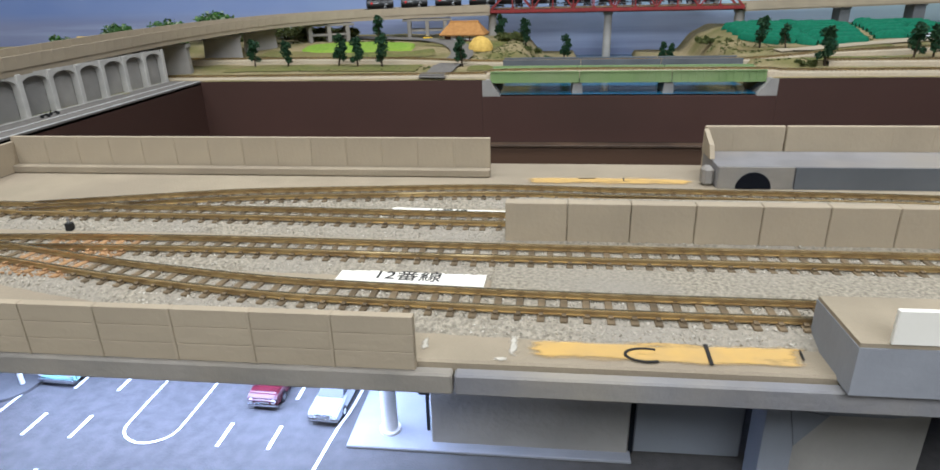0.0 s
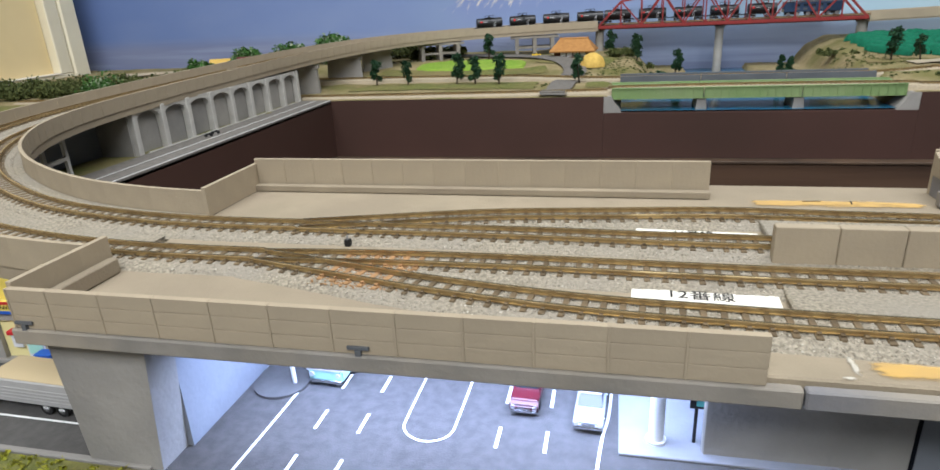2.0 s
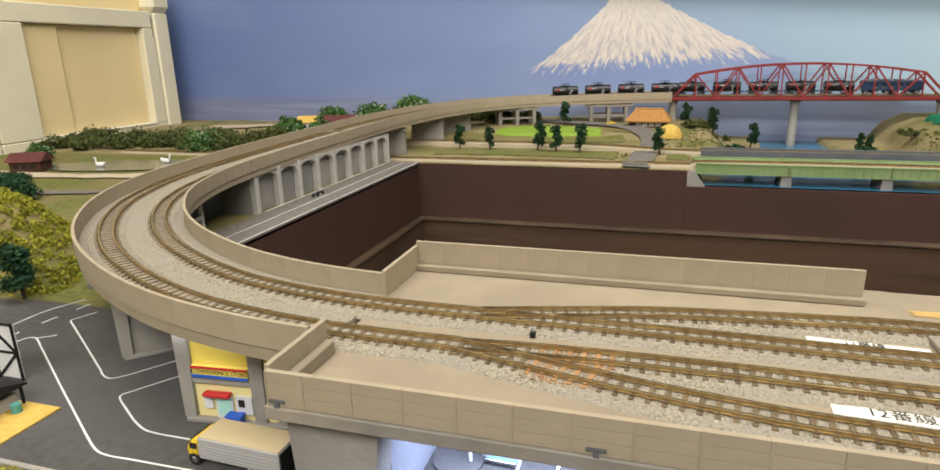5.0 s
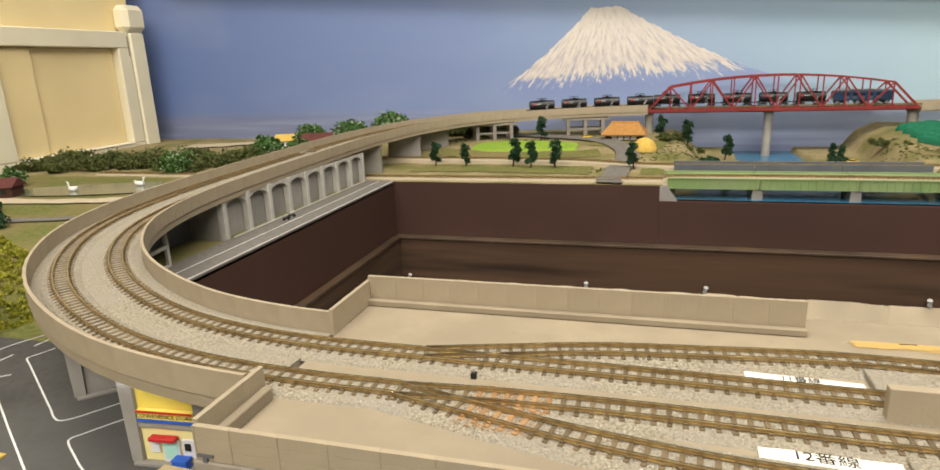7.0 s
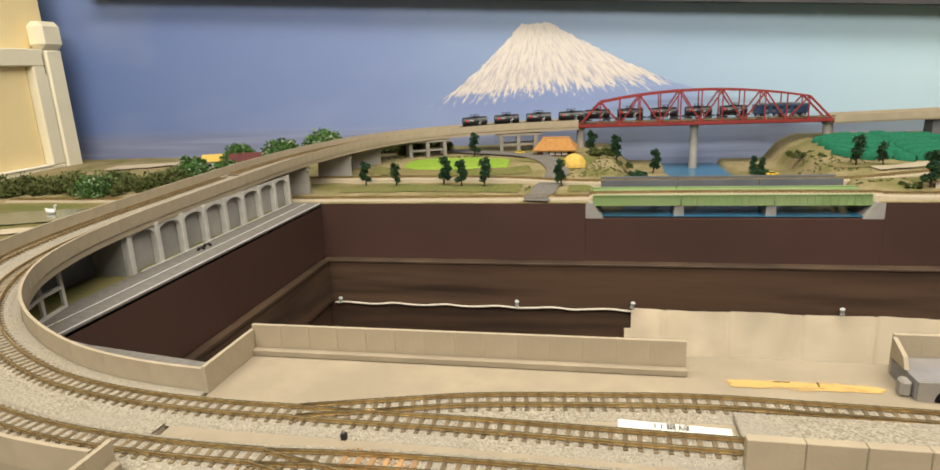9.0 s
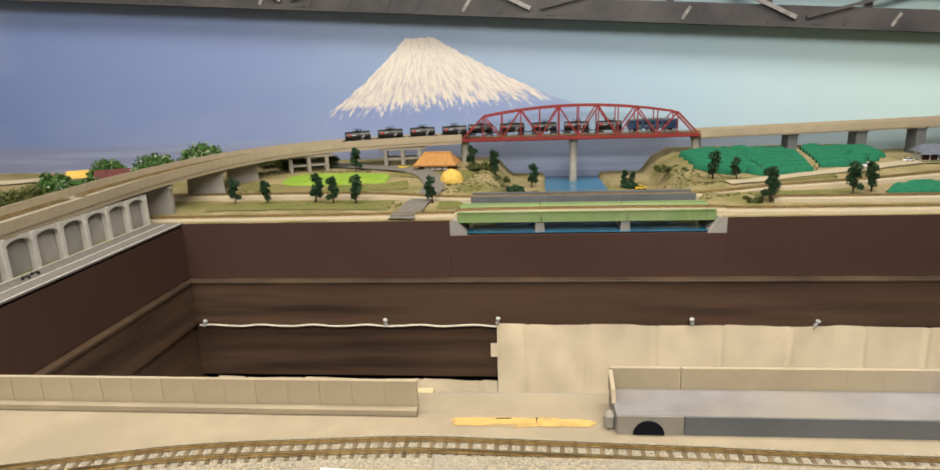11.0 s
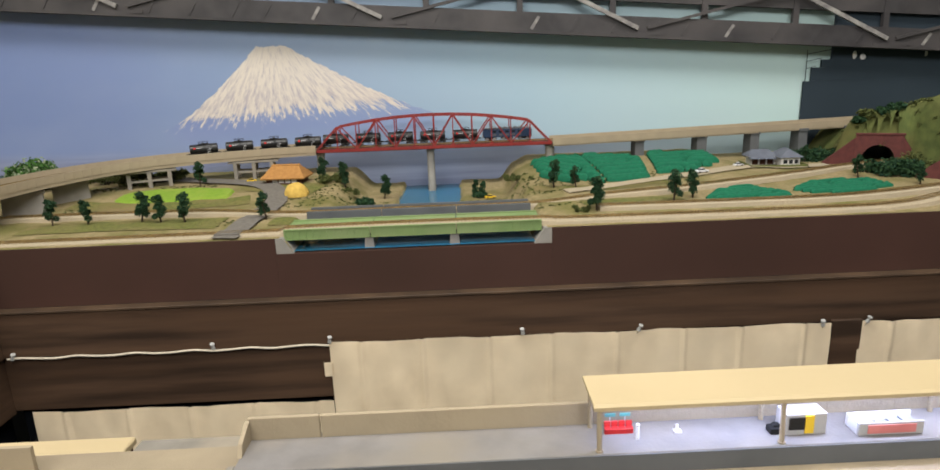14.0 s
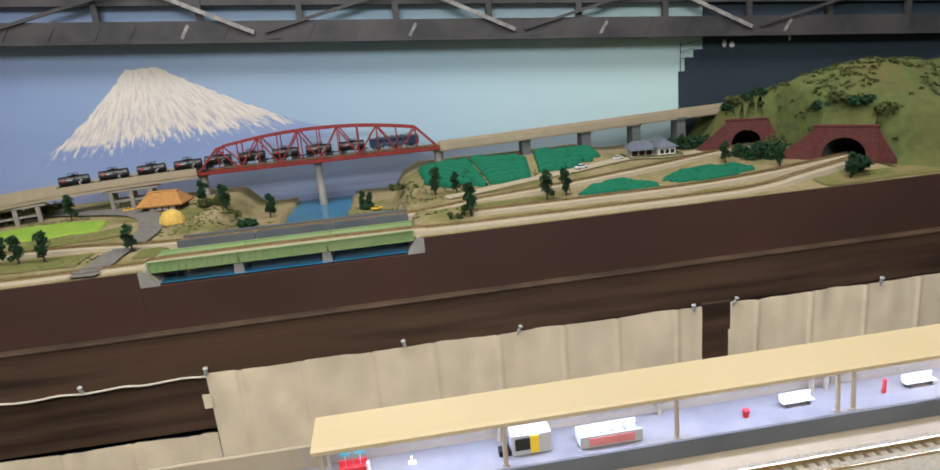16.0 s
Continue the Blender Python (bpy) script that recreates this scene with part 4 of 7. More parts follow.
pf = thing("platform", "long grey station platform under a cream roof", "platform", (0.122, 0.309, DECK))
part("base", boxes((0, 1.2, 0, 0.025, 0, 0.0095), bev=0.0003), "platfloor", pf)
part("edge_face", boxes((0.0308, 1.2, -0.0009, -0.0002, 0.0, 0.0092)), "greybridge", pf, "dark platform edge")
part("edge_face", boxes((0.0005, 0.0300, -0.0009, -0.0002, 0.0, 0.0092)), "slab", pf)
# half-disc laid on the face, its black stands for the shaded hole
bm = bmesh.new()
prism(bm, [(0.0145 - 0.0070 * math.cos(math.radians(k)), 0.0004 + 0.0068 * math.sin(math.radians(k))) for k in range(0, 181, 15)], "y", -0.0018, -0.0010)
part("culvert", bm, "dark", pf, "flat dark half-round plate, the shade in a culvert mouth")
for x0, x1 in ((0.0, 0.0338), (0.0345, 0.42), (0.4207, 0.81), (0.8107, 1.2)):
    w_ = part("rear_wall", boxes((x0, x1, 0.0252, 0.0274, 0.0, 0.0206), bev=0.0003), "beige", pf)
for i in range(50):
    part("rib", boxes((0.012 + i * 0.0166, 0.0123 + i * 0.0166, 0.02505, 0.0252, 0.0096, 0.0193)), "beige", w_)
part("end_wall", prism(bmesh.new(), [(0.010, 0.0096), (0.0250, 0.0096), (0.0250, 0.0196), (0.013, 0.0150)], "x", -0.0008, 0.0012), "beige", pf)
part("end_block", boxes((-0.005, -0.0002, 0.002, 0.008, 0.0, 0.008), bev=0.0012), "slab", pf, "chipped grey end block")
pr = thing("platform_roof", "long cream platform roof on slim posts", "roof", (0.281, 0.322, DECK + 0.0095))
bm = bmesh.new()
prism(bm, [(-0.0118, 0.0203), (-0.0120, 0.0222), (-0.0105, 0.0232), (0.0135, 0.0247), (0.0135, 0.0232), (-0.0095, 0.0214)], "x", 0, 1.05)
part("canopy", bm, "cream", pr)
part("light_strip", boxes((0.01, 1.04, -0.0050, -0.0022, 0.0212, 0.0217)), "tube", pr, "white light strip under the canopy")
for x in (0.003, 0.0850, 0.1670, 0.2485, 0.2565, 0.334, 0.418, 0.503, 0.588):
    po = bmesh.new()
    cyl(po, (x, -0.0105, 0), (x, -0.0095, 0.0212), 0.00115, n=10)
    cyl(po, (x, -0.0105, 0), (x, -0.0105, 0.0006), 0.0018, n=10)
    part("post", po, "beige", pr)
    po = bmesh.new()
    cyl(po, (x, 0.0090, 0), (x, 0.0090, 0.0226), 0.00115, n=10)
    part("post", po, "beige", pr)
    part("arm", bar(bmesh.new(), (x, -0.0095, 0.0206), (x, 0.0125, 0.0224), 0.0013, 0.0015), "beige", pr)


def bench(x, y, material):
    t = thing("platform_bench", "row of red platform seats with a green sign board", "bench", (x, y, DECK + 0.0095))
    for i in range(4):
        part("seat", boxes((i * 0.0034, i * 0.0034 + 0.003, 0, 0.003, 0.0024, 0.003), (i * 0.0034, i * 0.0034 + 0.003, 0.0026, 0.0032, 0.003, 0.0058), bev=0.0002), material, t)
    part("base", boxes((0, 0.0132, 0.0008, 0.0022, 0, 0.0023)), "redp", t)
    for i in (0, 1):
        part("sign_board", boxes((0.0005 + i * 0.007, 0.0055 + i * 0.007, 0.0035, 0.004, 0.0075, 0.009)), "teal", t, "green name board")
        part("sign_post", boxes((0.0028 + i * 0.007, 0.0032 + i * 0.007, 0.0036, 0.0039, 0, 0.0075)), "figw", t)
    return t


bench(0.2895, 0.3235, "redp")
for x, y in ((0.3035, 0.3200), (0.5610, 0.3200)):
    f = bmesh.new()
    cyl(f, (0, 0, 0), (0, 0, 0.006), 0.0011, 0.0008, 8)
    bmesh.ops.create_uvsphere(f, u_segments=8, v_segments=6, radius=0.0010, matrix=Matrix.Translation((0, 0, 0.0068)))
    ob = single("figurine", f, "figw" if x < 0.4 else "figr", "tiny plain platform figurine", "figurine")
    ob.matrix_basis = pose(x, y, DECK + 0.0095)
lp = thing("luggage_scale", "small white scale on the platform", "scale", (0.3215, 0.3225, DECK + 0.0095))
part("base", boxes((0, 0.0036, 0, 0.003, 0, 0.0008), bev=0.0001), "figw", lp)
part("post", boxes((0.0012, 0.0024, 0.0018, 0.0026, 0.0008, 0.0034)), "figw", lp)
ks = thing("platform_kiosk", "grey kiosk with a yellow panel on the platform", "kiosk", (0.3700, 0.3165, DECK + 0.0095))
part("body", boxes((0, 0.019, 0, 0.009, 0, 0.0105), bev=0.0003), "greyvan", ks)
part("opening", boxes((0.0015, 0.0085, -0.0006, -0.0001, 0.003, 0.009)), "ink", ks)
part("yellow_panel", boxes((0.0088, 0.0128, -0.0006, -0.0001, 0.001, 0.0098)), "yel", ks)
part("side_goods", boxes((-0.006, -0.0005, 0.001, 0.006, 0, 0.003), (-0.004, -0.001, 0.002, 0.005, 0.003, 0.0045), bev=0.0003), "blackm", ks)
sw_ = thing("stairwell", "open stairwell with a white parapet and red poster", "stairwell", (0.4020, 0.3135, DECK + 0.0095))
part("front_wall", boxes((0, 0.030, 0, 0.0012, 0, 0.0062), bev=0.0002), "greyvan", sw_)
part("rear_wall", boxes((0, 0.030, 0.0088, 0.010, 0, 0.0062), bev=0.0002), "figw", sw_)
part("end_wall", boxes((0, 0.0012, 0.0013, 0.0087, 0, 0.0062), bev=0.0002), "figw", sw_)
part("poster", boxes((0.004, 0.026, -0.0005, -0.0001, 0.0012, 0.0052)), "poster", sw_, "pale red poster")
for i in range(5):
    part("step", boxes((0.0014 + i * 0.0055, 0.0068 + i * 0.0055, 0.0014, 0.0086, 0.0001, 0.0006 + i * 0.0009)), "platform", sw_)
bn = thing("litter_bin", "small red bin on the platform", "bin", (0.4865, 0.3185, DECK + 0.0095))
part("body", cyl(bmesh.new(), (0, 0, 0), (0, 0, 0.0032), 0.0014, 0.0017, 10), "redp", bn)
part("rim", cyl(bmesh.new(), (0, 0, 0.0032), (0, 0, 0.0038), 0.0019, 0.0019, 10), "figr", bn)
for k, x in enumerate((0.5065, 0.5730, 0.655)):
    bb = thing("white_bench", "white double bench on the platform", "bench", (x, 0.3195, DECK + 0.0095), group="white platform benches")
    part("seat", boxes((0, 0.017, 0, 0.0035, 0.0022, 0.003), bev=0.0002), "figw", bb)
    part("backrest", boxes((0, 0.017, 0.0036, 0.0042, 0.003, 0.0062), bev=0.0002), "figw", bb)
    for i in range(2):
        part("leg", boxes((0.002 + i * 0.012, 0.003 + i * 0.012, 0.0005, 0.003, 0, 0.0022)), "greybridge", bb)
tn = thing("stair_canopy", "teal slatted canopy frame standing behind the roof", "canopy", (0.351, 0.40, 0.012))
part("frame", boxes((0, 0.012, 0, 0.0015, 0.020, 0.0225), (0, 0.0012, 0, 0.0015, 0, 0.0225), (0.0108, 0.012, 0, 0.0015, 0, 0.0225)), "teal", tn)
bm = bmesh.new()
prism(bm, [(-0.004, 0.0), (0.0, 0.016), (0.0015, 0.016), (-0.001, 0.0)], "y", -0.001, 0.0025)
part("brace", bm, "teal", tn)
# unseen support added down to the floor, black like the shaded well
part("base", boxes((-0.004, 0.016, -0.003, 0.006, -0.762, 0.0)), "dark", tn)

# ---- curved viaduct ----
VIA = [(-0.150, 0.2432, 0.0420), (-0.20, 0.2435, 0.0422), (-0.25, 0.2478, 0.0428), (-0.30, 0.2592, 0.0436), (-0.35, 0.2812, 0.0444), (-0.40, 0.313, 0.0453), (-0.445, 0.355, 0.0463), (-0.484, 0.41, 0.0475),
       (-0.509, 0.475, 0.0488), (-0.5225, 0.55, 0.0500), (-0.5275, 0.65, 0.0518), (-0.528, 0.80, 0.0545), (-0.525, 0.93, 0.0572), (-0.512, 1.03, 0.0595), (-0.483, 1.13, 0.0622), (-0.432, 1.22, 0.0650),
       (-0.355, 1.287, 0.0676), (-0.25, 1.331, 0.0700), (-0.15, 1.355, 0.0716), (-0.052, 1.368, 0.0726)]
via = spline(VIA, 0.006)
cut = next(i for i, p in enumerate(via) if p.x < -0.2095)
wide = next(i for i, p in enumerate(via) if p.y > 0.93)
vd = thing("curved_viaduct", "beige curved double-track viaduct with low parapets", "viaduct")


def taper(path, wa, wb, section):
    """A swept section whose width shrinks from wa to wb times along the path."""
    bm = bmesh.new()
    rings = []
    n = len(path)
    for i, (p, (t, s)) in enumerate(zip(path, sides(path))):
        k = wa + (wb - wa) * sstep(wide / len(via), 1.0, i / n)
        rings.append([bm.verts.new(p + s * u * k + Vector((0, 0, w))) for u, w in section])
    m_ = len(section)
    for a, b in zip(rings, rings[1:]):
        for i in range(m_):
            bm.faces.new((a[i], a[(i + 1) % m_], b[(i + 1) % m_], b[i]))
    bm.faces.new(rings[0][::-1])
    bm.faces.new(rings[-1])
    bmesh.ops.recalc_face_normals(bm, faces=bm.faces[:])
    return bm


body = via[cut:]
NARROW = 0.80
part("deck", taper(body, 1, NARROW, [(-0.0355, -0.0005), (-0.0355, -0.0075), (0.0355, -0.0075), (0.0355, -0.0005)]), "beige", vd)
part("trough", taper(body, 1, NARROW, [(-0.034, 0.0), (-0.034, 0.0006), (0.034, 0.0006), (0.034, 0.0)]), "ballast", vd, "pale gravel bed between the tracks")


def kz(i):
    return 1 + (NARROW - 1) * sstep(wide / len(via), 1.0, i / len(body))


# parapets: short panels along both edges, each a piece of its own
def curved_panels(parent, sign, h):
    me = parapet_panel(0.0182, h, 0.002, 1)
    for i in range(0, len(body) - 3, 3):
        p = body[i] + sides(body)[i][1] * (sign * 0.0355 * kz(i))
        q = body[i + 3] + sides(body)[i + 3][1] * (sign * 0.0355 * kz(i + 3))
        d = q - p
        ob = new("panel", me)
        ob.parent = parent
        a = math.atan2(d.y, d.x)
        ob.matrix_basis = Matrix.Translation(p + Vector((0, 0, -0.001))) @ Euler((0, -math.atan2(d.z, math.hypot(d.x, d.y)), a)).to_matrix().to_4x4() @ Matrix.Diagonal((math.hypot(d.x, d.y) / 0.0182, 1, 1, 1)) @ Matrix.Translation((0, -0.001, 0))


curved_panels(vd, 1, 0.0135)
curved_panels(vd, -1, 0.0135)


# ---- tracks ----
def sleeper_mesh(material):
    bm = bmesh.new()
    box(bm, -0.0010, 0.0010, -0.0078, 0.0078, 0, 0.0010, bev=0.0002)
    for s in (-0.00515, 0.00515):
        box(bm, -0.0006, 0.0006, s - 0.0010, s + 0.0010, 0.0011, 0.0016)
    me = bpy.data.meshes.new("sleeper")
    bm.to_mesh(me)
    bm.free()
    me.materials.append(M[material])
    return me


SLEEPER, RUSTY = sleeper_mesh("sleeper"), sleeper_mesh("rust")


def stones(path, half, count, z0, size=0.0006, seed=1, gap=0.0075):
    """Loose ballast grains along a path."""
    g = np.random.default_rng(seed)
    sd = sides(path)
    idx = g.integers(0, len(path), count)
    V, F = [], []
    base = np.array([(0, 0, 0.9), (1, 0, -0.4), (-0.5, 0.87, -0.4), (-0.5, -0.87, -0.4)])
    for k in range(count):
        p, (t, s) = path[idx[k]], sd[idx[k]]
        u = g.uniform(-half, half)
        drop = max(0.0, abs(u) - gap) / max(1e-6, half - gap) * 0.0016
        c = np.array(p + s * u + t * g.uniform(-0.004, 0.004)) + np.array((0, 0, z0 - drop))
        r = g.normal(size=(3, 3))
        q, _ = np.linalg.qr(r)
        v = c + (base @ q) * size * g.uniform(0.5, 1.2)
        n0 = len(V)
        V.extend(map(tuple, v))
        F.extend(((n0, n0 + 1, n0 + 2), (n0, n0 + 2, n0 + 3), (n0, n0 + 3, n0 + 1), (n0 + 1, n0 + 3, n0 + 2)))
    return V, F


def track(pts, label, near=True, bed="ballast", step=0.0058, rusty=None, grains=0, half=0.0125, seed=1, lift=0.0):
    """A narrow-gauge model track: ballast bed, sleepers and two rails."""
    t = thing("railway_track", label, "track")
    path = spline(pts, step)
    fine = spline(pts, 0.003 if near else 0.008)
    bm = bmesh.new()
    sec = [(-half * 1.12, -0.0008 if near else -0.007), (-half, 0.0004), (-half * 0.68, 0.0019), (-0.004, 0.0020), (0.004, 0.0020), (half * 0.68, 0.0019), (half, 0.0004), (half * 1.12, -0.0008 if near else -0.007)]
    rings = []
    sd = sides(fine)
    for i, p in enumerate(fine):
        rings.append([bm.verts.new(p + sd[i][1] * (u * (1 + 0.05 * ns(i * 0.7, u * 100, 1.3, seed))) + Vector((0, 0, lift + w + (0.00022 * ns(i * 0.9, u * 300, 1.7, seed) if w else 0)))) for u, w in sec])
    for a, b in zip(rings, rings[1:]):
        for i in range(len(sec) - 1):
            bm.faces.new((a[i], b[i], b[i + 1], a[i + 1]))
    part("ballast_bed", bm, bed, t)
    zt = 0.0015 + lift
    if near:
        for i, p in enumerate(path):
            ob = new("sleeper", RUSTY if rusty and rusty[0] < p.x < rusty[1] else SLEEPER)
            ob.parent = t
            tt = sides(path)[i][0] if len(path) < 4 else (path[min(i + 1, len(path) - 1)] - path[max(i - 1, 0)])
            ob.matrix_basis = Matrix.Translation(p + Vector((0, 0, zt))) @ pose(0, 0, 0, 0, 0, math.degrees(math.atan2(tt.y, tt.x)))
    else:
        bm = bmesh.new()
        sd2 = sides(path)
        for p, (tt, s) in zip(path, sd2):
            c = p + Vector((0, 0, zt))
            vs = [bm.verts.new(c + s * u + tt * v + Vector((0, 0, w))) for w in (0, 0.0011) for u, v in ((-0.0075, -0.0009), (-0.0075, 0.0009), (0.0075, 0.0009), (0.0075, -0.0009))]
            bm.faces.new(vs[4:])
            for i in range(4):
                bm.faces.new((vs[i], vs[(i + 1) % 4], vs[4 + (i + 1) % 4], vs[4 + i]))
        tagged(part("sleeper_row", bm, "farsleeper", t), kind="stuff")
    for s in (-0.0045, 0.0045):
        bm = bmesh.new()
        sweep(bm, shift(fine, s, zt + 0.0011), [(-0.0006, 0), (-0.0006, 0.0003), (-0.0002, 0.0004), (-0.0002, 0.0014), (0.0002, 0.0014), (0.0002, 0.0004), (0.0006, 0.0003), (0.0006, 0)])
        r = part("rail", bm, "rail", t)
        bm = bmesh.new()
        sweep(bm, shift(fine, s, zt + 0.0011), [(-0.00038, 0.0014), (-0.00038, 0.0019), (0.00038, 0.0019), (0.00038, 0.0014)])
        part("rail_head", bm, "railtop", r)
    if grains:
        V, F = stones(fine, half, int(grains * 1.5), 0.0021 + lift, size=0.00048, seed=seed)
        tagged(raw("ballast_grains", V, F, "stones", t), kind="stuff")
    settle(t, path[0])
    return t


D = DECK
inner = shift(via, -0.0170, 0.0004)
outer = shift(via, 0.0170, 0.0004)
ic_ = next(i for i, p in enumerate(via) if p.y > 0.86)
track([tuple(p) for p in inner[0:ic_ + 1:6]], "curved inner track on the viaduct with brown sleepers", half=0.0118, grains=4500, seed=3)
track([tuple(p) for p in outer[0:ic_ + 1:6]], "curved outer track on the viaduct with brown sleepers", half=0.0118, grains=4500, seed=4)
track([tuple(p) for p in inner[ic_::6]] + [tuple(inner[-1])], "inner track rising along the viaduct", near=False, half=0.0105)
track([tuple(p) for p in outer[ic_::6]] + [tuple(outer[-1])], "outer track rising along the viaduct", near=False, half=0.0105)
e1, e2 = outer[0], inner[0]
if e1.y > e2.y:
    e1, e2 = e2, e1
near_y, far_y = e1.y, e2.y
track([(-0.150, far_y, D), (-0.10, 0.2602, D), (-0.05, 0.2598, D), (0.03, 0.2580, D), (0.12, 0.2576, D), (0.3, 0.2575, D), (0.75, 0.2575, D)], "straight station track with brass-brown rails", grains=11000, seed=5)
track([(-0.150, far_y + 0.0012, D + 0.0002), (-0.11, 0.2715, D + 0.0002), (-0.07, 0.2808, D + 0.0002), (-0.02, 0.2870, D), (0.03, 0.2912, D), (0.08, 0.2915, D - 0.0008), (0.15, 0.2890, D - 0.0008), (0.3, 0.2845, D - 0.0008), (0.75, 0.2845, D)], "diverging station track along the platform", grains=11000, seed=6)
track([(-0.150, near_y, D), (-0.11, 0.2290, D), (-0.05, 0.2300, D), (0.03, 0.2285, D), (0.12, 0.2281, D), (0.3, 0.2280, D), (0.75, 0.2280, D)], "straight station track with rust-stained points", rusty=(-0.117, -0.086), grains=11000, seed=7)
track([(-0.150, near_y - 0.0006, D + 0.0002), (-0.11, 0.2160, D + 0.0002), (-0.075, 0.2080, D + 0.0002), (-0.03, 0.2010, D), (0.01, 0.1980, D), (0.06, 0.1960, D), (0.12, 0.1955, D), (0.22, 0.1955, D), (0.40, 0.1955, D), (0.75, 0.1955, D)], "front station track curving from the points", rusty=(-0.117, -0.088), grains=11000, seed=8)
rg = spline([(-0.116, 0.2225, D), (-0.100, 0.2215, D), (-0.088, 0.2205, D)], 0.003)
V, F = stones(rg, 0.0165, 900, 0.0022, seed=21, gap=0.02)
tagged(raw("rust_powder", V, F, "rust"), "orange rust powder over the points", "rust powder", kind="stuff")
pm = thing("point_motor_lever", "tiny dark point lever beside the tracks", "lever", (-0.1225, 0.2475, DECK))
part("box", boxes((-0.0012, 0.0012, -0.0012, 0.0012, 0, 0.003), bev=0.0002), "blackm", pm)
part("arm", boxes((-0.0003, 0.0003, -0.0003, 0.0003, 0.003, 0.0048)), "steelw", pm)


def track_sign(x0, x1, y0, y1, text, label):
    t = thing("track_sign", label, "sign", ((x0 + x1) / 2, (y0 + y1) / 2, DECK), -3)
    w, h = (x1 - x0) / 2, (y1 - y0) / 2
    part("card", boxes((-w, w, -h, h, 0.0001, 0.0009), bev=0.0001), "paper", t)
    writing(text, h * 1.75, pose(-w * 0.05, 0, 0.0010), "ink", t)
    return t


track_sign(-0.0105, 0.034, 0.2105, 0.2185, "12番線", "white card sign with black track number lettering")
track_sign(-0.0075, 0.0385, 0.2690, 0.2750, "11番線", "white card sign with black track number lettering")

# ---- under the curve: arcade, store pillars ----
ar = thing("arcade", "pale arched arcade wall under the viaduct", "arcade")
part("rear_wall", boxes((-0.520, -0.4990, 0.575, 0.925, -0.0005, 0.046)), "concrete", ar)
n_arch, y0_, y1_ = 8, 0.572, 0.925
pitch = (y1_ - y0_) / n_arch
for i in range(n_arch + 1):
    yc = y0_ + i * pitch
    part("column", boxes((-0.4988, -0.4905, yc - 0.0035, yc + 0.0035, -0.001, 0.046), bev=0.0006), "palecol", ar)
for i in range(n_arch):
    a, b = y0_ + i * pitch + 0.0036, y0_ + (i + 1) * pitch - 0.0036
    c, w = (a + b) / 2, (b - a) / 2
    pts = [(a, 0.046), (a, 0.0325)] + [(c - w * math.cos(math.radians(k)), 0.0325 + 0.0095 * math.sin(math.radians(k)) ** 0.8) for k in range(15, 166, 15)] + [(b, 0.0325), (b, 0.046)]
    part("arch", prism(bmesh.new(), pts, "x", -0.4987, -0.4925), "palecol", ar)
settle(ar, (-0.498, 0.75, 0))
ab = thing("abutment", "dark grey abutment recess beside the arcade", "abutment")
part("wall", boxes((-0.545, -0.535, 0.47, 0.572, -0.018, 0.042)), "blueconc", ab)
part("end_wall", boxes((-0.534, -0.4955, 0.5655, 0.5680, -0.018, 0.042)), "concrete", ab)
settle(ab, (-0.52, 0.52, 0))
wf = thing("bracing_frame", "pale ladder-like frame under the curve", "frame")
for p, q in (((-0.489, 0.478, -0.003), (-0.489, 0.478, 0.041)), ((-0.486, 0.452, -0.003), (-0.486, 0.452, 0.041)), ((-0.474, 0.424, -0.003), (-0.474, 0.424, 0.040)),
             ((-0.489, 0.478, 0.020), (-0.486, 0.452, 0.019)), ((-0.486, 0.452, 0.019), (-0.474, 0.424, 0.018)), ((-0.489, 0.479, 0.037), (-0.474, 0.423, 0.036)), ((-0.489, 0.479, 0.001), (-0.474, 0.423, 0.001))):
    part("bar", bar(bmesh.new(), p, q, 0.0032, 0.0032), "palecol", wf)
settle(wf, (-0.484, 0.45, 0))
single("lane", boxes((-0.4905, -0.4400, 0.345, 0.93, -0.004, 0.0006)), "pathgrey", "grey lane along the edge of the table", "lane", "structure")
single("lane", prism(bmesh.new(), [(-0.44, 0.346), (-0.215, 0.346), (-0.215, 0.376), (-0.29, 0.3885), (-0.40, 0.406), (-0.4399, 0.418)], "z", -0.010, 0.0004), "pathgrey", "grey lane turning under the curved viaduct", "lane", "structure")
ll = thing("lane_line", "white edge lines on the lane", "line", kind="structure")
part("line", boxes((-0.4428, -0.4420, 0.42, 0.925, 0.0006, 0.0010)), "white", ll)
part("line", boxes((-0.4656, -0.4650, 0.42, 0.925, 0.0006, 0.0010)), "white", ll)
part("line", boxes((-0.4905, -0.4885, 0.58, 0.925, 0.0006, 0.0016)), "palecol", ll)


def motorbike(x, y, z, a):
    t = thing("motorbike", "tiny black model motorbike on the lane", "motorbike", (x, y, z), a)
    for s in (-0.0032, 0.0032):
        w = part("wheel", cyl(bmesh.new(), (s, -0.0006, 0.0018), (s, 0.0006, 0.0018), 0.0018, n=14), "tyre", t)
    part("frame", boxes((-0.003, 0.003, -0.0006, 0.0006, 0.002, 0.0036), (-0.0038, -0.0024, -0.0018, 0.0018, 0.0046, 0.0052), bev=0.0002), "blackm", t)
    part("seat", boxes((0.0, 0.003, -0.0008, 0.0008, 0.0036, 0.0044), bev=0.0002), "ink", t)


motorbike(-0.474, 0.662, 0.0006, 60)
motorbike(-0.476, 0.678, 0.0006, 35)

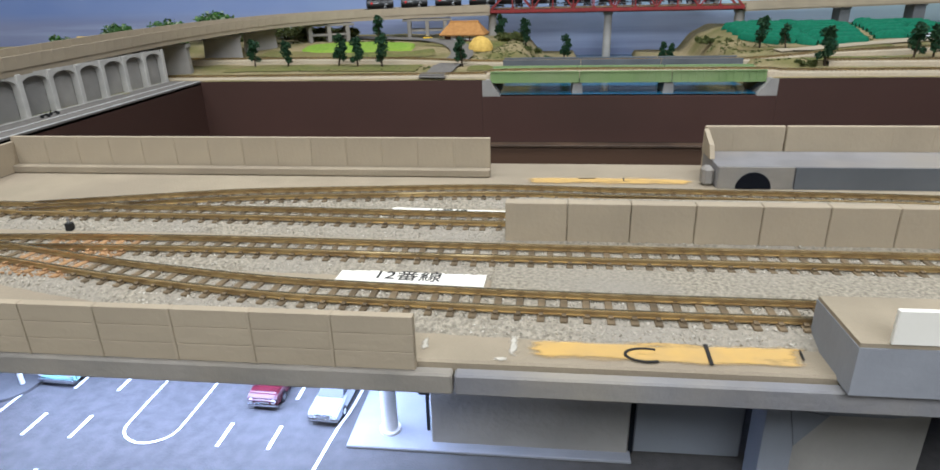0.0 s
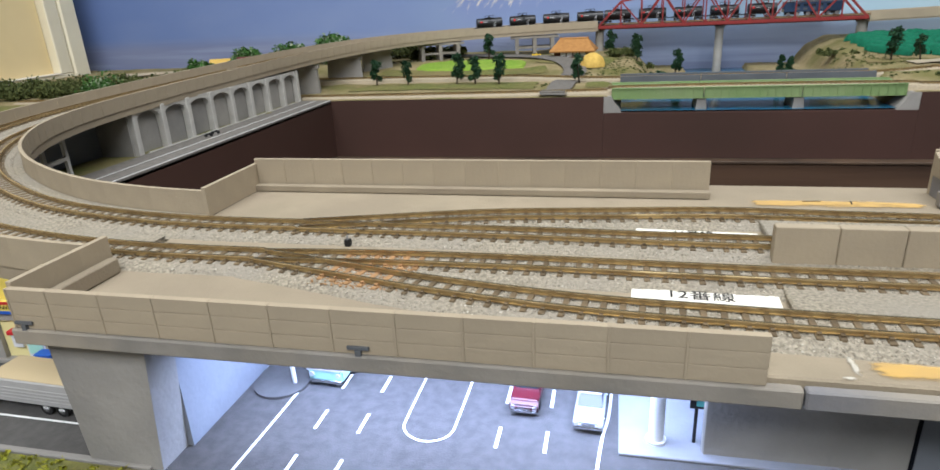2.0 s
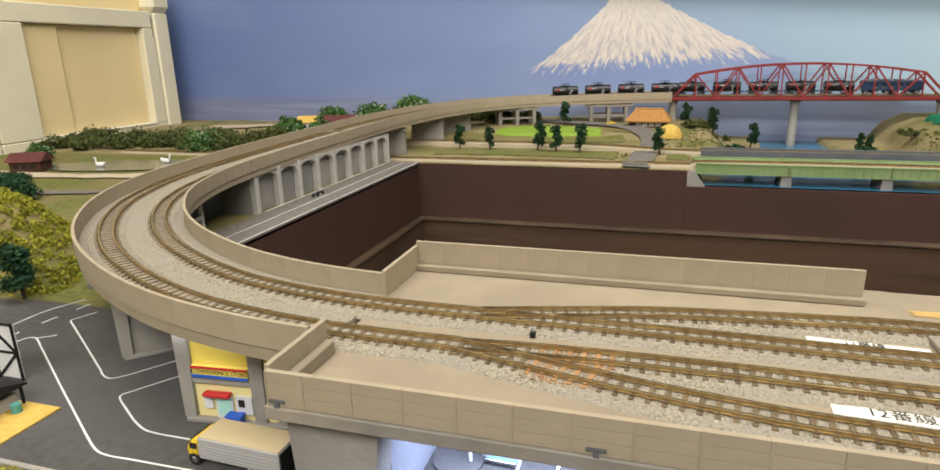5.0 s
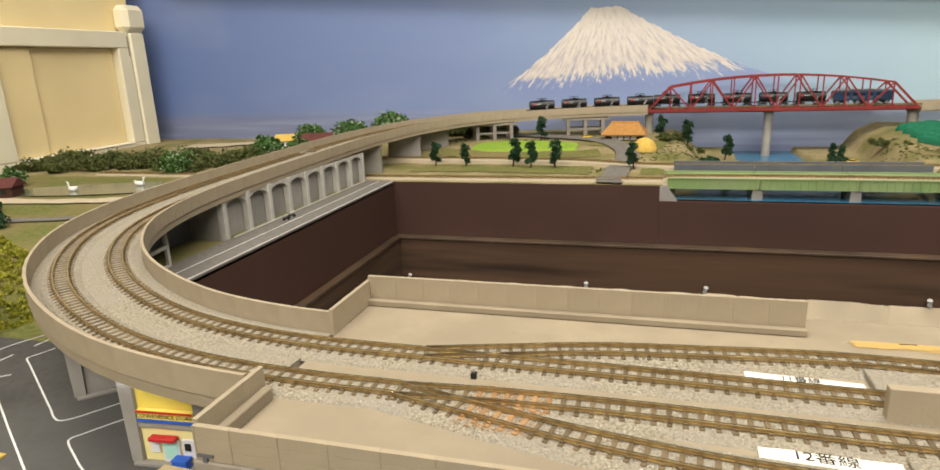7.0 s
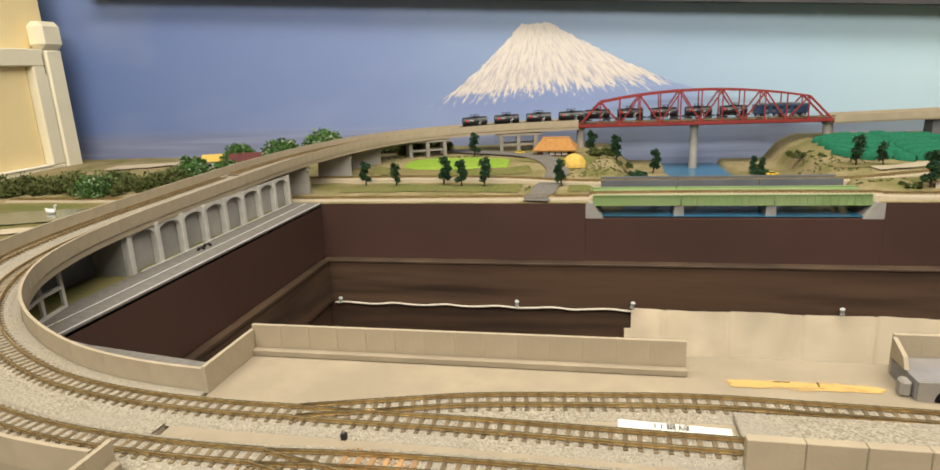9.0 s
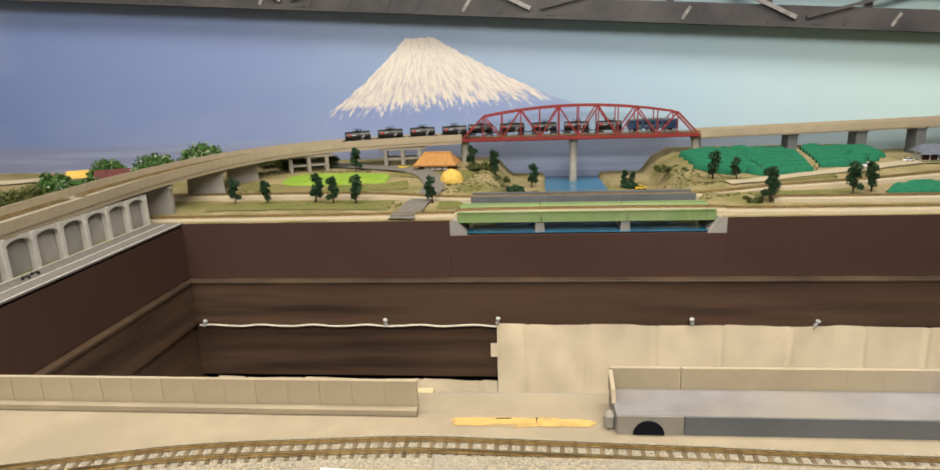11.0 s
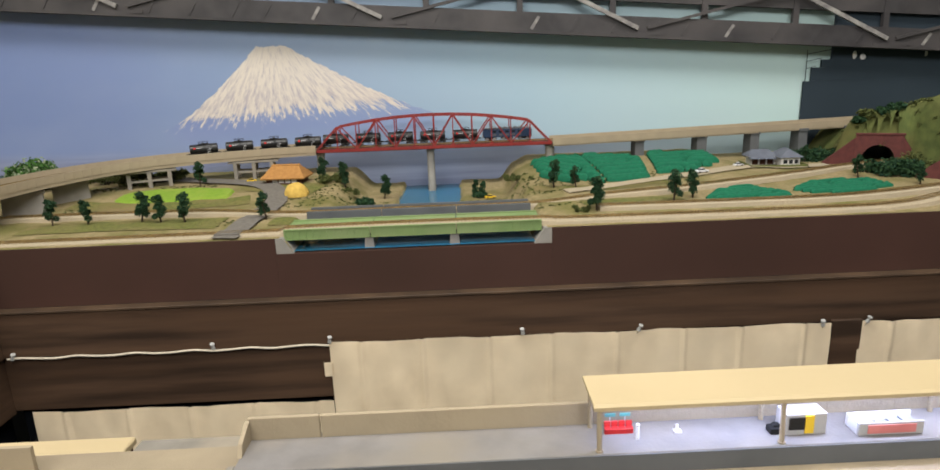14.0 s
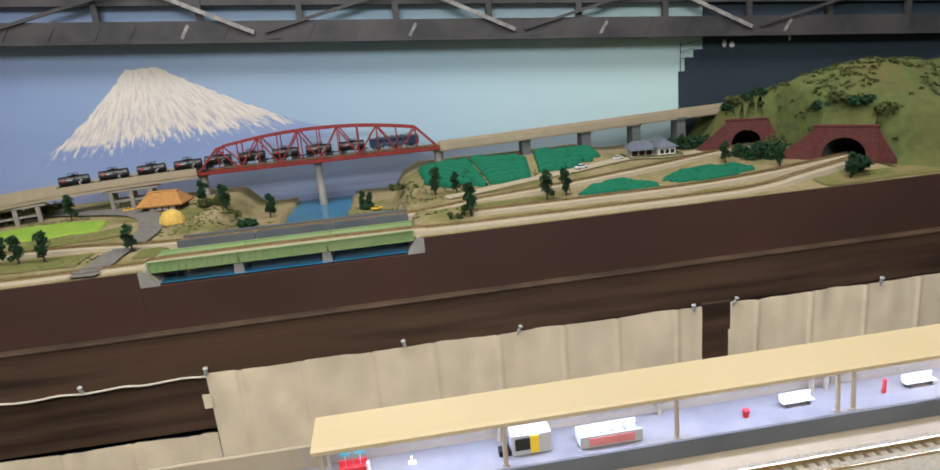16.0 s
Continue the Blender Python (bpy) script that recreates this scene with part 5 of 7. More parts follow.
# ---- viaduct piers ----


def wall_pier(x, y, z0, top, a, ln, label, th=0.011, m="concrete"):
    t = thing("viaduct_pier", label, "pier", (x, y, z0), a, group="viaduct piers")
    bm = bmesh.new()
    prism(bm, [(-ln / 2, 0), (ln / 2, 0), (ln / 2 - 0.002, top - z0 - 0.006), (-ln / 2 + 0.002, top - z0 - 0.006)], "y", -th / 2, th / 2)
    part("shaft", bm, m, t)
    part("cap", boxes((-ln / 2 - 0.001, ln / 2 + 0.001, -th / 2 - 0.001, th / 2 + 0.001, top - z0 - 0.0058, top - z0), bev=0.0005), m, t)


wall_pier(-0.519, 0.985, 0.0, 0.0480, 10, 0.066, "grey concrete wall pier under the viaduct")
wall_pier(-0.490, 1.105, 0.004, 0.0515, 25, 0.062, "grey concrete wall pier under the viaduct")
wall_pier(-0.458, 1.185, 0.012, 0.0540, 38, 0.058, "grey concrete wall pier under the viaduct")


def frame_pier(x, y, z0, top, a):
    t = thing("frame_pier", "beige concrete three-legged frame pier under the viaduct", "pier", (x, y, z0), a, group="viaduct piers")
    h = top - z0
    for u in (-0.035, 0, 0.035):
        part("leg", boxes((u - 0.0036, u + 0.0036, -0.0030, 0.0030, 0, h - 0.004), bev=0.0004), "slab", t)
        part("leg", boxes((u - 0.0036, u + 0.0036, 0.030, 0.0356, 0, h - 0.004), bev=0.0004), "slab", t)
    for v in (0, 0.0328):
        part("crossbeam", boxes((-0.0480, 0.0480, v - 0.0032, v + 0.0032, h - 0.0039, h), bev=0.0004), "slab", t)
        part("brace", boxes((-0.0350, 0.0350, v - 0.0018, v + 0.0018, h * 0.44, h * 0.44 + 0.0036)), "slab", t)


frame_pier(-0.352, 1.258, 0.021, 0.0585, 25)
frame_pier(-0.175, 1.322, 0.021, 0.0615, 9)


def round_pier(x, y, z0, z1, r, label):
    t = thing("bridge_pier", label, "pier", (x, y, z0), group="truss bridge piers")
    part("shaft", cyl(bmesh.new(), (0, 0, 0), (0, 0, z1 - z0 - 0.004), r * 1.08, r, 24), "concrete", t)
    part("cap", cyl(bmesh.new(), (0, 0, z1 - z0 - 0.0038), (0, 0, z1 - z0), r * 1.25, r * 1.25, 24), "concrete", t)


for x, z0, r in ((-0.050, 0.020, 0.0078), (0.176, -0.024, 0.0075), (0.423, 0.012, 0.0090)):
    round_pier(x, 1.366, z0, 0.0665, r, "round grey concrete pier under the truss bridge")

# ---- red truss bridge ----
tb = thing("truss_bridge", "red oxide curved-chord steel truss bridge", "bridge")
X0, X1, ZB = -0.055, 0.425, 0.070
PN = 12


def top_z(i):
    u = abs(i / PN * 2 - 1)
    return ZB + 0.004 + 0.062 * (1 - 0.42 * u ** 2.0)


def node(i):
    return X0 + 0.006 + (X1 - X0 - 0.012) * i / PN


YF, YB = 1.346, 1.391
for y in (YF, YB):
    part("bottom_chord", bar(bmesh.new(), (X0, y, ZB + 0.002), (X1, y, ZB + 0.002), 0.0035, 0.0055), "red", tb)
    for i in range(1, PN - 1):
        part("top_chord", bar(bmesh.new(), (node(i) - 0.0003, y, top_z(i)), (node(i + 1) + 0.0003, y, top_z(i + 1)), 0.0032, 0.0036), "red", tb)
    part("end_post", bar(bmesh.new(), (node(0) - 0.004, y, ZB + 0.003), (node(1), y, top_z(1)), 0.0034, 0.0036), "red", tb)
    part("end_post", bar(bmesh.new(), (node(PN) + 0.004, y, ZB + 0.003), (node(PN - 1), y, top_z(PN - 1)), 0.0034, 0.0036), "red", tb)
    for i in range(1, PN):
        part("vertical", bar(bmesh.new(), (node(i), y, ZB + 0.003), (node(i), y, top_z(i)), 0.0020, 0.0022), "red", tb)
        part("gusset", boxes((node(i) - 0.0034, node(i) + 0.0034, y - 0.0019, y + 0.0019, ZB + 0.0048, ZB + 0.008), bev=0.0003), "red", tb)
    for i in range(1, PN - 1):
        up = (i % 2 == 1)
        p = (node(i), y, top_z(i)) if up else (node(i), y, ZB + 0.004)
        q = (node(i + 1), y, ZB + 0.004) if up else (node(i + 1), y, top_z(i + 1))
        part("diagonal", bar(bmesh.new(), p, q, 0.0022, 0.0026), "red", tb)
for i in range(1, PN):
    part("top_brace", bar(bmesh.new(), (node(i), YF, top_z(i)), (node(i), YB, top_z(i)), 0.0016, 0.0018), "red", tb)
for i in range(1, PN - 1):
    part("lateral", bar(bmesh.new(), (node(i), YF, top_z(i) - 0.001), (node(i + 1), YB, top_z(i + 1) - 0.001), 0.0012, 0.0012), "red", tb)
for i in range(PN + 1):
    part("floor_beam", boxes((node(i) - 0.001, node(i) + 0.001, YF + 0.001, YB - 0.001, ZB - 0.0005, ZB + 0.0028)), "red", tb)
part("floor_plate", boxes((X0, X1, YF + 0.0012, YB - 0.0012, ZB + 0.0030, ZB + 0.0036)), "brick", tb)
settle(tb, (0.185, 1.368, 0.066))
track([(X0, 1.3685, ZB + 0.0036), (0.2, 1.3685, ZB + 0.0036), (X1, 1.3685, ZB + 0.0036)], "track across the truss bridge", near=False, bed="brick", half=0.009)

# ---- viaduct right of the bridge ----
RV = [(0.426, 1.368, 0.0726), (0.60, 1.369, 0.0765), (0.85, 1.373, 0.0825), (1.10, 1.380, 0.0880), (1.25, 1.385, 0.090)]
rv = thing("straight_viaduct", "beige viaduct with plain parapets and dark piers", "viaduct")
rpath = spline(RV, 0.02)
part("deck", sweep(bmesh.new(), rpath, rect(-0.026, 0.026, -0.008, 0.0)), "beige", rv)
for s in (-1, 1):
    part("parapet", sweep(bmesh.new(), rpath, rect(s * 0.026 - 0.0012, s * 0.026 + 0.0012, -0.0055, 0.0085)), "beige", rv)
track(RV, "track on the straight viaduct", near=False, half=0.0105, lift=0.0004)
for x, w in ((0.606, 0.012), (0.735, 0.014), (0.845, 0.012), (0.945, 0.012), (1.04, 0.012)):
    wall_pier(x, 1.366, 0.016, 0.071 + 0.028 * (x - 0.6), 90, 0.036, "dark grey rectangular pier under the viaduct", th=w + 0.006, m="greybridge")

# ---- green plate girder bridge over the river ----
gb = thing("girder_bridge", "light green plate girder bridge", "bridge")
GX0, GX1 = -0.022, 0.346
for k in range(3):
    a = GX0 + (GX1 - GX0) * k / 3 + 0.0006
    b = GX0 + (GX1 - GX0) * (k + 1) / 3 - 0.0006
    for y in (0.9345, 0.9955):
        g = part("girder", boxes((a, b, y, y + 0.0022, -0.0045, 0.0085), (a, b, y - 0.0012, y + 0.0034, 0.0086, 0.0098), (a, b, y - 0.0008, y + 0.003, -0.0055, -0.0046)), "green", gb)
        for i in range(13):
            x = a + 0.0025 + (b - a - 0.005) * i / 12
            part("stiffener", boxes((x - 0.0005, x + 0.0005, y - 0.0013, y - 0.0001, -0.0045, 0.0085)), "green", g)
    part("walkway", boxes((a, b, 0.938, 0.9465, 0.0062, 0.0072)), "green", gb)
    part("walkway", boxes((a, b, 0.9665, 0.9950, 0.0062, 0.0082)), "green", gb)
settle(gb, (0.16, 0.96, -0.006))
gb2 = thing("girder_bridge", "dark grey plate girder bridge", "bridge")
for k in range(3):
    a = GX0 + 0.012 + (0.352) * k / 3 + 0.0006
    b = GX0 + 0.012 + (0.352) * (k + 1) / 3 - 0.0006
    for y in (1.030, 1.063):
        part("girder", boxes((a, b, y, y + 0.003, -0.002, 0.0145), bev=0.0004), "greybridge", gb2)
    part("deck_plate", boxes((a, b, 1.0334, 1.0626, 0.0075, 0.0085)), "greybridge", gb2)
settle(gb2, (0.16, 1.045, -0.002))
for x in (0.0985, 0.2205):
    t = thing("river_pier", "small grey concrete river pier", "pier", (x, 0.958, -0.026), group="river piers")
    bm = bmesh.new()
    prism(bm, [(-0.0075, 0), (0.0075, 0), (0.006, 0.0195), (-0.006, 0.0195)], "y", -0.022, 0.022)
    part("shaft", bm, "concrete", t)
    part("bearing", boxes((-0.0045, 0.0045, -0.021, 0.021, 0.0196, 0.0208)), "blackm", t)
for s, x in ((1, -0.032), (-1, 0.3588)):
    t = thing("river_abutment", "sloping grey concrete river abutment", "abutment", (x, 0.93, -0.024))
    bm = bmesh.new()
    prism(bm, [(0, 0), (s * 0.026, 0), (s * 0.010, 0.0235), (0, 0.0235)], "y", -0.004, 0.055)
    part("body", bm, "concrete", t)

# far tracks
track([(-1.05, 0.9560, 0.0002), (-0.5, 0.9560, 0.0004), (-0.05, 0.9560, 0.0022), (-0.02, 0.9565, 0.0060), (0.16, 0.9565, 0.0072), (0.35, 0.9565, 0.0060), (0.40, 0.9560, 0.0040), (0.75, 0.953, 0.0042), (0.88, 0.962, 0.005), (0.97, 0.984, 0.012), (1.10, 1.026, 0.019)], "track along the edge of the far table", near=False, bed="farbal", half=0.017)
track([(-1.05, 1.085, 0.012), (-0.5, 1.085, 0.012), (-0.2, 1.080, 0.011), (-0.03, 1.0485, 0.0085), (0.15, 1.0480, 0.0086), (0.34, 1.0480, 0.0088), (0.47, 1.062, 0.0165), (0.62, 1.090, 0.0195), (0.80, 1.140, 0.0235), (0.95, 1.195, 0.026), (1.10, 1.230, 0.027)], "track across the fields towards the hill", near=False, bed="farbal", half=0.013)
track([(0.44, 0.9935, 0.0125), (0.62, 0.990, 0.0125), (0.80, 0.992, 0.013), (0.93, 1.006, 0.0165), (1.11, 1.052, 0.021)], "second track towards the tunnel", near=False, bed="farbal", half=0.012)


def strip(name, pts, w, material, label, category, dz=0.0016, kind="structure"):
    path = spline(pts, 0.008)
    V, F = [], []
    for i, (p, (t, s)) in enumerate(zip(path, sides(path))):
        ww = w * (1 + 0.08 * ns(i * 0.3, 0, 1.0))
        for u in (-1, -0.33, 0.33, 1):
            q = p + s * (ww * u)
            V.append((q.x, q.y, max(gz(q.x, q.y), -0.001) + dz))
        if i:
            n0 = 4 * (i - 1)
            F += [(n0 + k, n0 + k + 1, n0 + k + 5, n0 + k + 4) for k in range(3)]
    return tagged(raw(name, V, F, material), label, category, kind=kind)


strip("lane", [(-0.105, 0.929), (-0.098, 0.98), (-0.090, 1.06), (-0.085, 1.14), (-0.12, 1.22), (-0.20, 1.27), (-0.34, 1.33), (-0.5, 1.36)], 0.019, "pathgrey", "grey lane crossing the tracks to the farm", "lane", 0.0034)
strip("lane", [(0.41, 1.10), (0.52, 1.14), (0.62, 1.17), (0.72, 1.20), (0.78, 1.225), (0.84, 1.215), (0.93, 1.22)], 0.011, "farbal", "sandy lane beside the tea fields", "lane", 0.0026)
cr = thing("level_crossing", "planked level crossing on the far track", "crossing", (-0.105, 0.956, 0.004))
for i in range(5):
    part("plank", boxes((-0.018, 0.018, -0.0125 + i * 0.0052, -0.0082 + i * 0.0052, -0.004, 0.0016), bev=0.0003), "pathgrey", cr)

for k, (pts, w) in enumerate((([(-0.44, 1.020), (-0.30, 1.023), (-0.135, 1.016)], 0.030), ([(-0.06, 1.012), (-0.03, 1.010), (0.0, 1.005)], 0.022), ([(-0.44, 1.155), (-0.36, 1.135), (-0.20, 1.135), (-0.125, 1.15)], 0.022), ([(-0.15, 1.235), (-0.09, 1.215), (-0.02, 1.19)], 0.035), ([(0.36, 1.135), (0.47, 1.125), (0.60, 1.155)], 0.016), ([(0.98, 0.950), (1.10, 0.955), (1.3, 0.95)], 0.02), ([(0.42, 1.020), (0.50, 1.022), (0.58, 1.030)], 0.016))):
    strip("grass_patch", pts, w, "grass", "dry olive scenic grass", "grass", 0.0012)
g = np.random.default_rng(15)
P_ = []
while len(P_) < 900:
    x, y = g.uniform(-0.46, 0.60), g.uniform(0.995, 1.26)
    if ns(x, y, 9, 2.0) > 0.05 and river(x, y) < 0.05 and not (1.025 < y < 1.10):
        P_.append((x, y, gz(x, y)))
V, F = leaves(P_, [0.003] * len(P_), 16, 0.0011, g, 0.4)
tagged(raw("grass_tufts", V, F, "leafb"), "olive scenic grass tufts over the far table", "grass", kind="stuff")

# rice field, with a ragged soft outline


def field_outline(name, cx, cy, rx, ry, material, label, category, h, seed):
    V, F = [], []
    n, m_ = 72, 14
    for j in range(m_ + 1):
        for i in range(n):
            a = 2 * math.pi * i / n
            sq = (abs(math.cos(a)) ** 3.2 + abs(math.sin(a)) ** 3.2) ** (-1 / 3.2)
            r = j / m_ * sq * (1 + 0.06 * ns(math.cos(a) * 2, math.sin(a) * 2, 1.0, seed))
            x, y = cx + rx * r * math.cos(a), cy + ry * r * math.sin(a)
            top = h * (1 - sstep(0.9, 1.0, j / m_) * 1.2) + 0.0006 * ns(x, y, 260, seed)
            V.append((x, y, gz(x, y) + top))
            if j:
                k = (i + 1) % n
                F.append(((j - 1) * n + i, (j - 1) * n + k, j * n + k, j * n + i))
    return tagged(raw(name, V, F, material, smooth=True), label, category, kind="stuff")


field_outline("rice_field", -0.292, 1.188, 0.088, 0.040, "rice", "bright green rice field beside the lane", "field", 0.004, 2.0)
field_outline("rice_field", -0.205, 1.185, 0.030, 0.030, "rice", "bright green rice field beside the lane", "field", 0.0045, 5.0)


# tea rows
def tea_row(parent, p, q, w, h, seed):
    g = np.random.default_rng(seed)
    p, q = Vector(p), Vector(q)
    n = max(4, int((q - p).length / 0.004))
    d = (q - p).normalized()
    s = Vector((-d.y, d.x))
    V, F = [], []
    m_ = 7
    for i in range(n + 1):
        f = i / n
        c = p + (q - p) * f
        k = 1 - 0.5 * max(0, 1 - min(f, 1 - f) * n / 1.5)
        for j in range(m_):
            a = math.pi * j / (m_ - 1)
            jit = 1 + 0.14 * (g.random() - 0.5)
            u, z = -math.cos(a) * w * k * jit, max(0.0, math.sin(a)) ** 0.5 * h * k * jit
            x, y = c.x + s.x * u, c.y + s.y * u
            V.append((x, y, gz(c.x, c.y) + z - 0.0005))
        if i:
            a0 = m_ * (i - 1)
            F += [(a0 + j, a0 + j + 1, a0 + m_ + j + 1, a0 + m_ + j) for j in range(m_ - 1)]
    F += [tuple(range(m_)), tuple(m_ * n + j for j in range(m_ - 1, -1, -1))]
    ob = raw("tea_hedge", V, F, "tea", parent, smooth=True)
    return ob


def tea_field(poly, ang, pitch, label, seed):
    """Hedge rows cut to a polygon."""
    t = thing("tea_field", label, "tea field")
    ca, sa = math.cos(math.radians(ang)), math.sin(math.radians(ang))
    loc = [(x * ca + y * sa, -x * sa + y * ca) for x, y in poly]
    v0, v1 = min(v for u, v in loc), max(v for u, v in loc)
    g = random.Random(seed)
    v = v0 + pitch * 0.6
    k = 0
    while v < v1:
        xs = []
        for (ua, va), (ub, vb) in zip(loc, loc[1:] + loc[:1]):
            if (va <= v) != (vb <= v):
                xs.append(ua + (ub - ua) * (v - va) / (vb - va))
        xs.sort()
        for a, b in zip(xs[::2], xs[1::2]):
            a += 0.002
            while b - a > 0.010:
                e = min(b, a + g.uniform(0.05, 0.15))
                if b - e < 0.015:
                    e = b
                tea_row(t, (a * ca - v * sa, a * sa + v * ca), (e * ca - v * sa, e * sa + v * ca), pitch * 0.34, pitch * 0.56, seed + k)
                k += 1
                a = e + 0.002
        v += pitch
    c = (sum(x for x, y in poly) / len(poly), sum(y for x, y in poly) / len(poly))
    settle(t, (c[0], c[1], gz(*c)))


tea_field([(0.374, 1.30), (0.380, 1.190), (0.466, 1.150), (0.488, 1.148), (0.478, 1.345), (0.43, 1.345)], -38, 0.0225, "dark green slanting rows of tea hedges above the bank", 11)
tea_field([(0.482, 1.345), (0.492, 1.150), (0.572, 1.164), (0.592, 1.30), (0.52, 1.348)], 6, 0.0225, "dark green rows of tea hedges with bare gaps", 21)
tea_field([(0.590, 1.185), (0.66, 1.195), (0.730, 1.245), (0.735, 1.335), (0.615, 1.340)], 4, 0.0225, "dark green rows of tea hedges beside the pier", 31)
tea_field([(0.612, 1.018), (0.628, 1.006), (0.745, 1.006), (0.752, 1.030), (0.722, 1.088), (0.655, 1.076)], 8, 0.0125, "small plot of dark green tea hedges", 51)
tea_field([(0.764, 1.052), (0.788, 1.016), (0.87, 1.020), (0.942, 1.056), (0.93, 1.108), (0.83, 1.108)], 10, 0.0125, "small plot of dark green tea hedges beside the house", 71)


# ---- trees and bushes ----
def tree(seed, h, material="leaf", label="small dark green model tree on the far table", n=120):
    g = np.random.default_rng(seed)
    t = thing("tree", label, "tree", group="model trees")
    bm = bmesh.new()
    lean = g.normal(0, 0.05, 2) * h
    top = (lean[0], lean[1], h * 0.85)
    cyl(bm, (0, 0, -0.002), (lean[0] * 0.5, lean[1] * 0.5, h * 0.45), h * 0.035, h * 0.025, 7)
    cyl(bm, (lean[0] * 0.5, lean[1] * 0.5, h * 0.45), top, h * 0.025, h * 0.008, 7)
    cs, rs = [], []
    for i in range(9):
        a = g.uniform(0, 6.28)
        f = 0.28 + 0.66 * i / 8
        r = h * (0.16 - 0.08 * (f - 0.3)) * g.uniform(0.6, 1.15)
        c = (lean[0] * f + math.cos(a) * r * 0.9, lean[1] * f + math.sin(a) * r * 0.9, h * f)
        cs.append(c)
        rs.append(h * 0.130 * g.uniform(0.75, 1.25))
        cyl(bm, (lean[0] * f * 0.8, lean[1] * f * 0.8, h * (f - 0.1)), c, h * 0.010, h * 0.004, 5)
    part("trunk", bm, "bark", t)
    V, F = leaves(cs, rs, n, h * 0.030, g)
    raw("crown", V, F, material, t)
    return t


trees = [tree(s, 0.046, n=200) for s in (1, 2, 3)]
spots = [(-0.4056, 1.0366, 0.9), (-0.3511, 1.0373, 0.85), (-0.2699, 1.0406, 1.05), (-0.2364, 1.0333, 0.95), (-0.1961, 1.0245, 1.0), (-0.0703, 1.0259, 0.92), (-0.254, 1.245, 1.0), (0.020, 1.225, 1.0), (0.088, 1.25, 0.98),
         (0.436, 0.985, 1.1), (0.3945, 1.135, 1.05), (0.433, 1.130, 0.8), (0.560, 1.007, 1.05), (0.598, 1.030, 0.95), (-0.03, 1.265, 0.95), (0.263, 1.235, 0.7), (0.275, 1.23, 0.65), (0.92, 1.12, 0.85), (0.905, 1.265, 0.7), (0.985, 1.06, 0.7), (1.035, 0.955, 0.9)]
for i, (x, y, s) in enumerate(spots):
    m_ = pose(x, y, gz(x, y), 0, 0, 37 * i) @ Matrix.Scale(s, 4)
    if i < 3:
        trees[i].matrix_basis = m_
    else:
        o = copy_thing(trees[i % 3], pose(x, y, gz(x, y), 0, 0, 53 * i))
        o.scale = (s, s, s)


def bush(x, y, rx, h, material, label, seed, n=160, count=7, size=0.0022, ry=None, z=None):
    g = np.random.default_rng(seed)
    z = gz(x, y) if z is None else z
    cs, rs = [], []
    for i in range(count):
        cs.append((g.uniform(-rx, rx), g.uniform(-(ry or rx), ry or rx), h * g.uniform(0.25, 0.6)))
        rs.append(h * g.uniform(0.40, 0.55))
    t = thing("bush", label, "bush", (x, y, z))
    V, F = leaves(cs, rs, n, size, g, 0.8)
    raw("foliage", V, F, material, t)
    bm = bmesh.new()
    for c in cs:
        cyl(bm, (c[0] * 0.6, c[1] * 0.6, -0.001), c, 0.0008, 0.0004, 5)
    part("stem", bm, "bark", t)


bush(0.060, 1.19, 0.014, 0.015, "leaf", "low dark green bush on the river bank", 5)
bush(0.415, 0.988, 0.010, 0.006, "leafb", "low brown scrub beside the track", 6, count=5)
bush(-0.005, 1.235, 0.020, 0.018, "leafb", "olive scrub on the river bank", 7)
bush(0.03, 1.215, 0.016, 0.012, "leafb", "olive scrub on the river bank", 8)
bush(0.345, 1.215, 0.025, 0.010, "leafb", "olive scrub on the bank beside the tea field", 9, count=9)
bush(0.27, 1.225, 0.010, 0.012, "leaf", "dark green bush on the river bank", 10)
for i, (x, y, r, h) in enumerate(((-0.40, 1.315, 0.03, 0.030), (-0.46, 1.33, 0.03, 0.034), (-0.52, 1.35, 0.03, 0.034), (-0.565, 1.30, 0.035, 0.03), (-0.35, 1.35, 0.03, 0.022))):
    bush(x, y, r, h, "leafb", "dark olive shrubs behind the viaduct", 20 + i, n=220, count=9)
for i, (x, y, h) in enumerate(((-0.66, 1.235, 0.062), (-0.585, 1.27, 0.066), (-0.735, 1.20, 0.056), (-0.80, 1.13, 0.050), (-0.70, 1.10, 0.046), (-0.63, 1.17, 0.050), (-0.60, 1.33, 0.070))):
    bush(x, y, 0.020, h * 0.85, "leafl", "bright green round shrub with pale flowers", 40 + i, n=420, count=8, size=0.003)
for i in range(15):
    bush(-1.24 + i * 0.030, 0.965 + 0.022 * (i % 3) + 0.004 * i, 0.03, 0.022 + 0.008 * ((i * 7) % 3), "leafb", "olive hedge along the pond", 60 + i, n=240, count=8)
for i, (x, y, h) in enumerate(((-1.10, 0.825, 0.034), (-0.90, 0.60, 0.03), (-0.888, 0.972, 0.052), (-0.84, 0.575, 0.028), (-0.93, 0.64, 0.022))):
    bush(x, y, 0.012, h, "leafl" if i in (0, 2) else "leaf", "green shrub beside the pond", 90 + i, n=240, count=6)

# mossy bank beside the car park


def moss_z(x, y):
    u, v = (x + 0.672) / 0.15, (y - 0.40) / 0.078
    r = math.hypot(u, v)
    return 0.070 * (1 - sstep(0.25, 1.0, r)) + 0.006 * ns(x, y, 35) * (1 - sstep(0.7, 1.0, r)) - 0.020


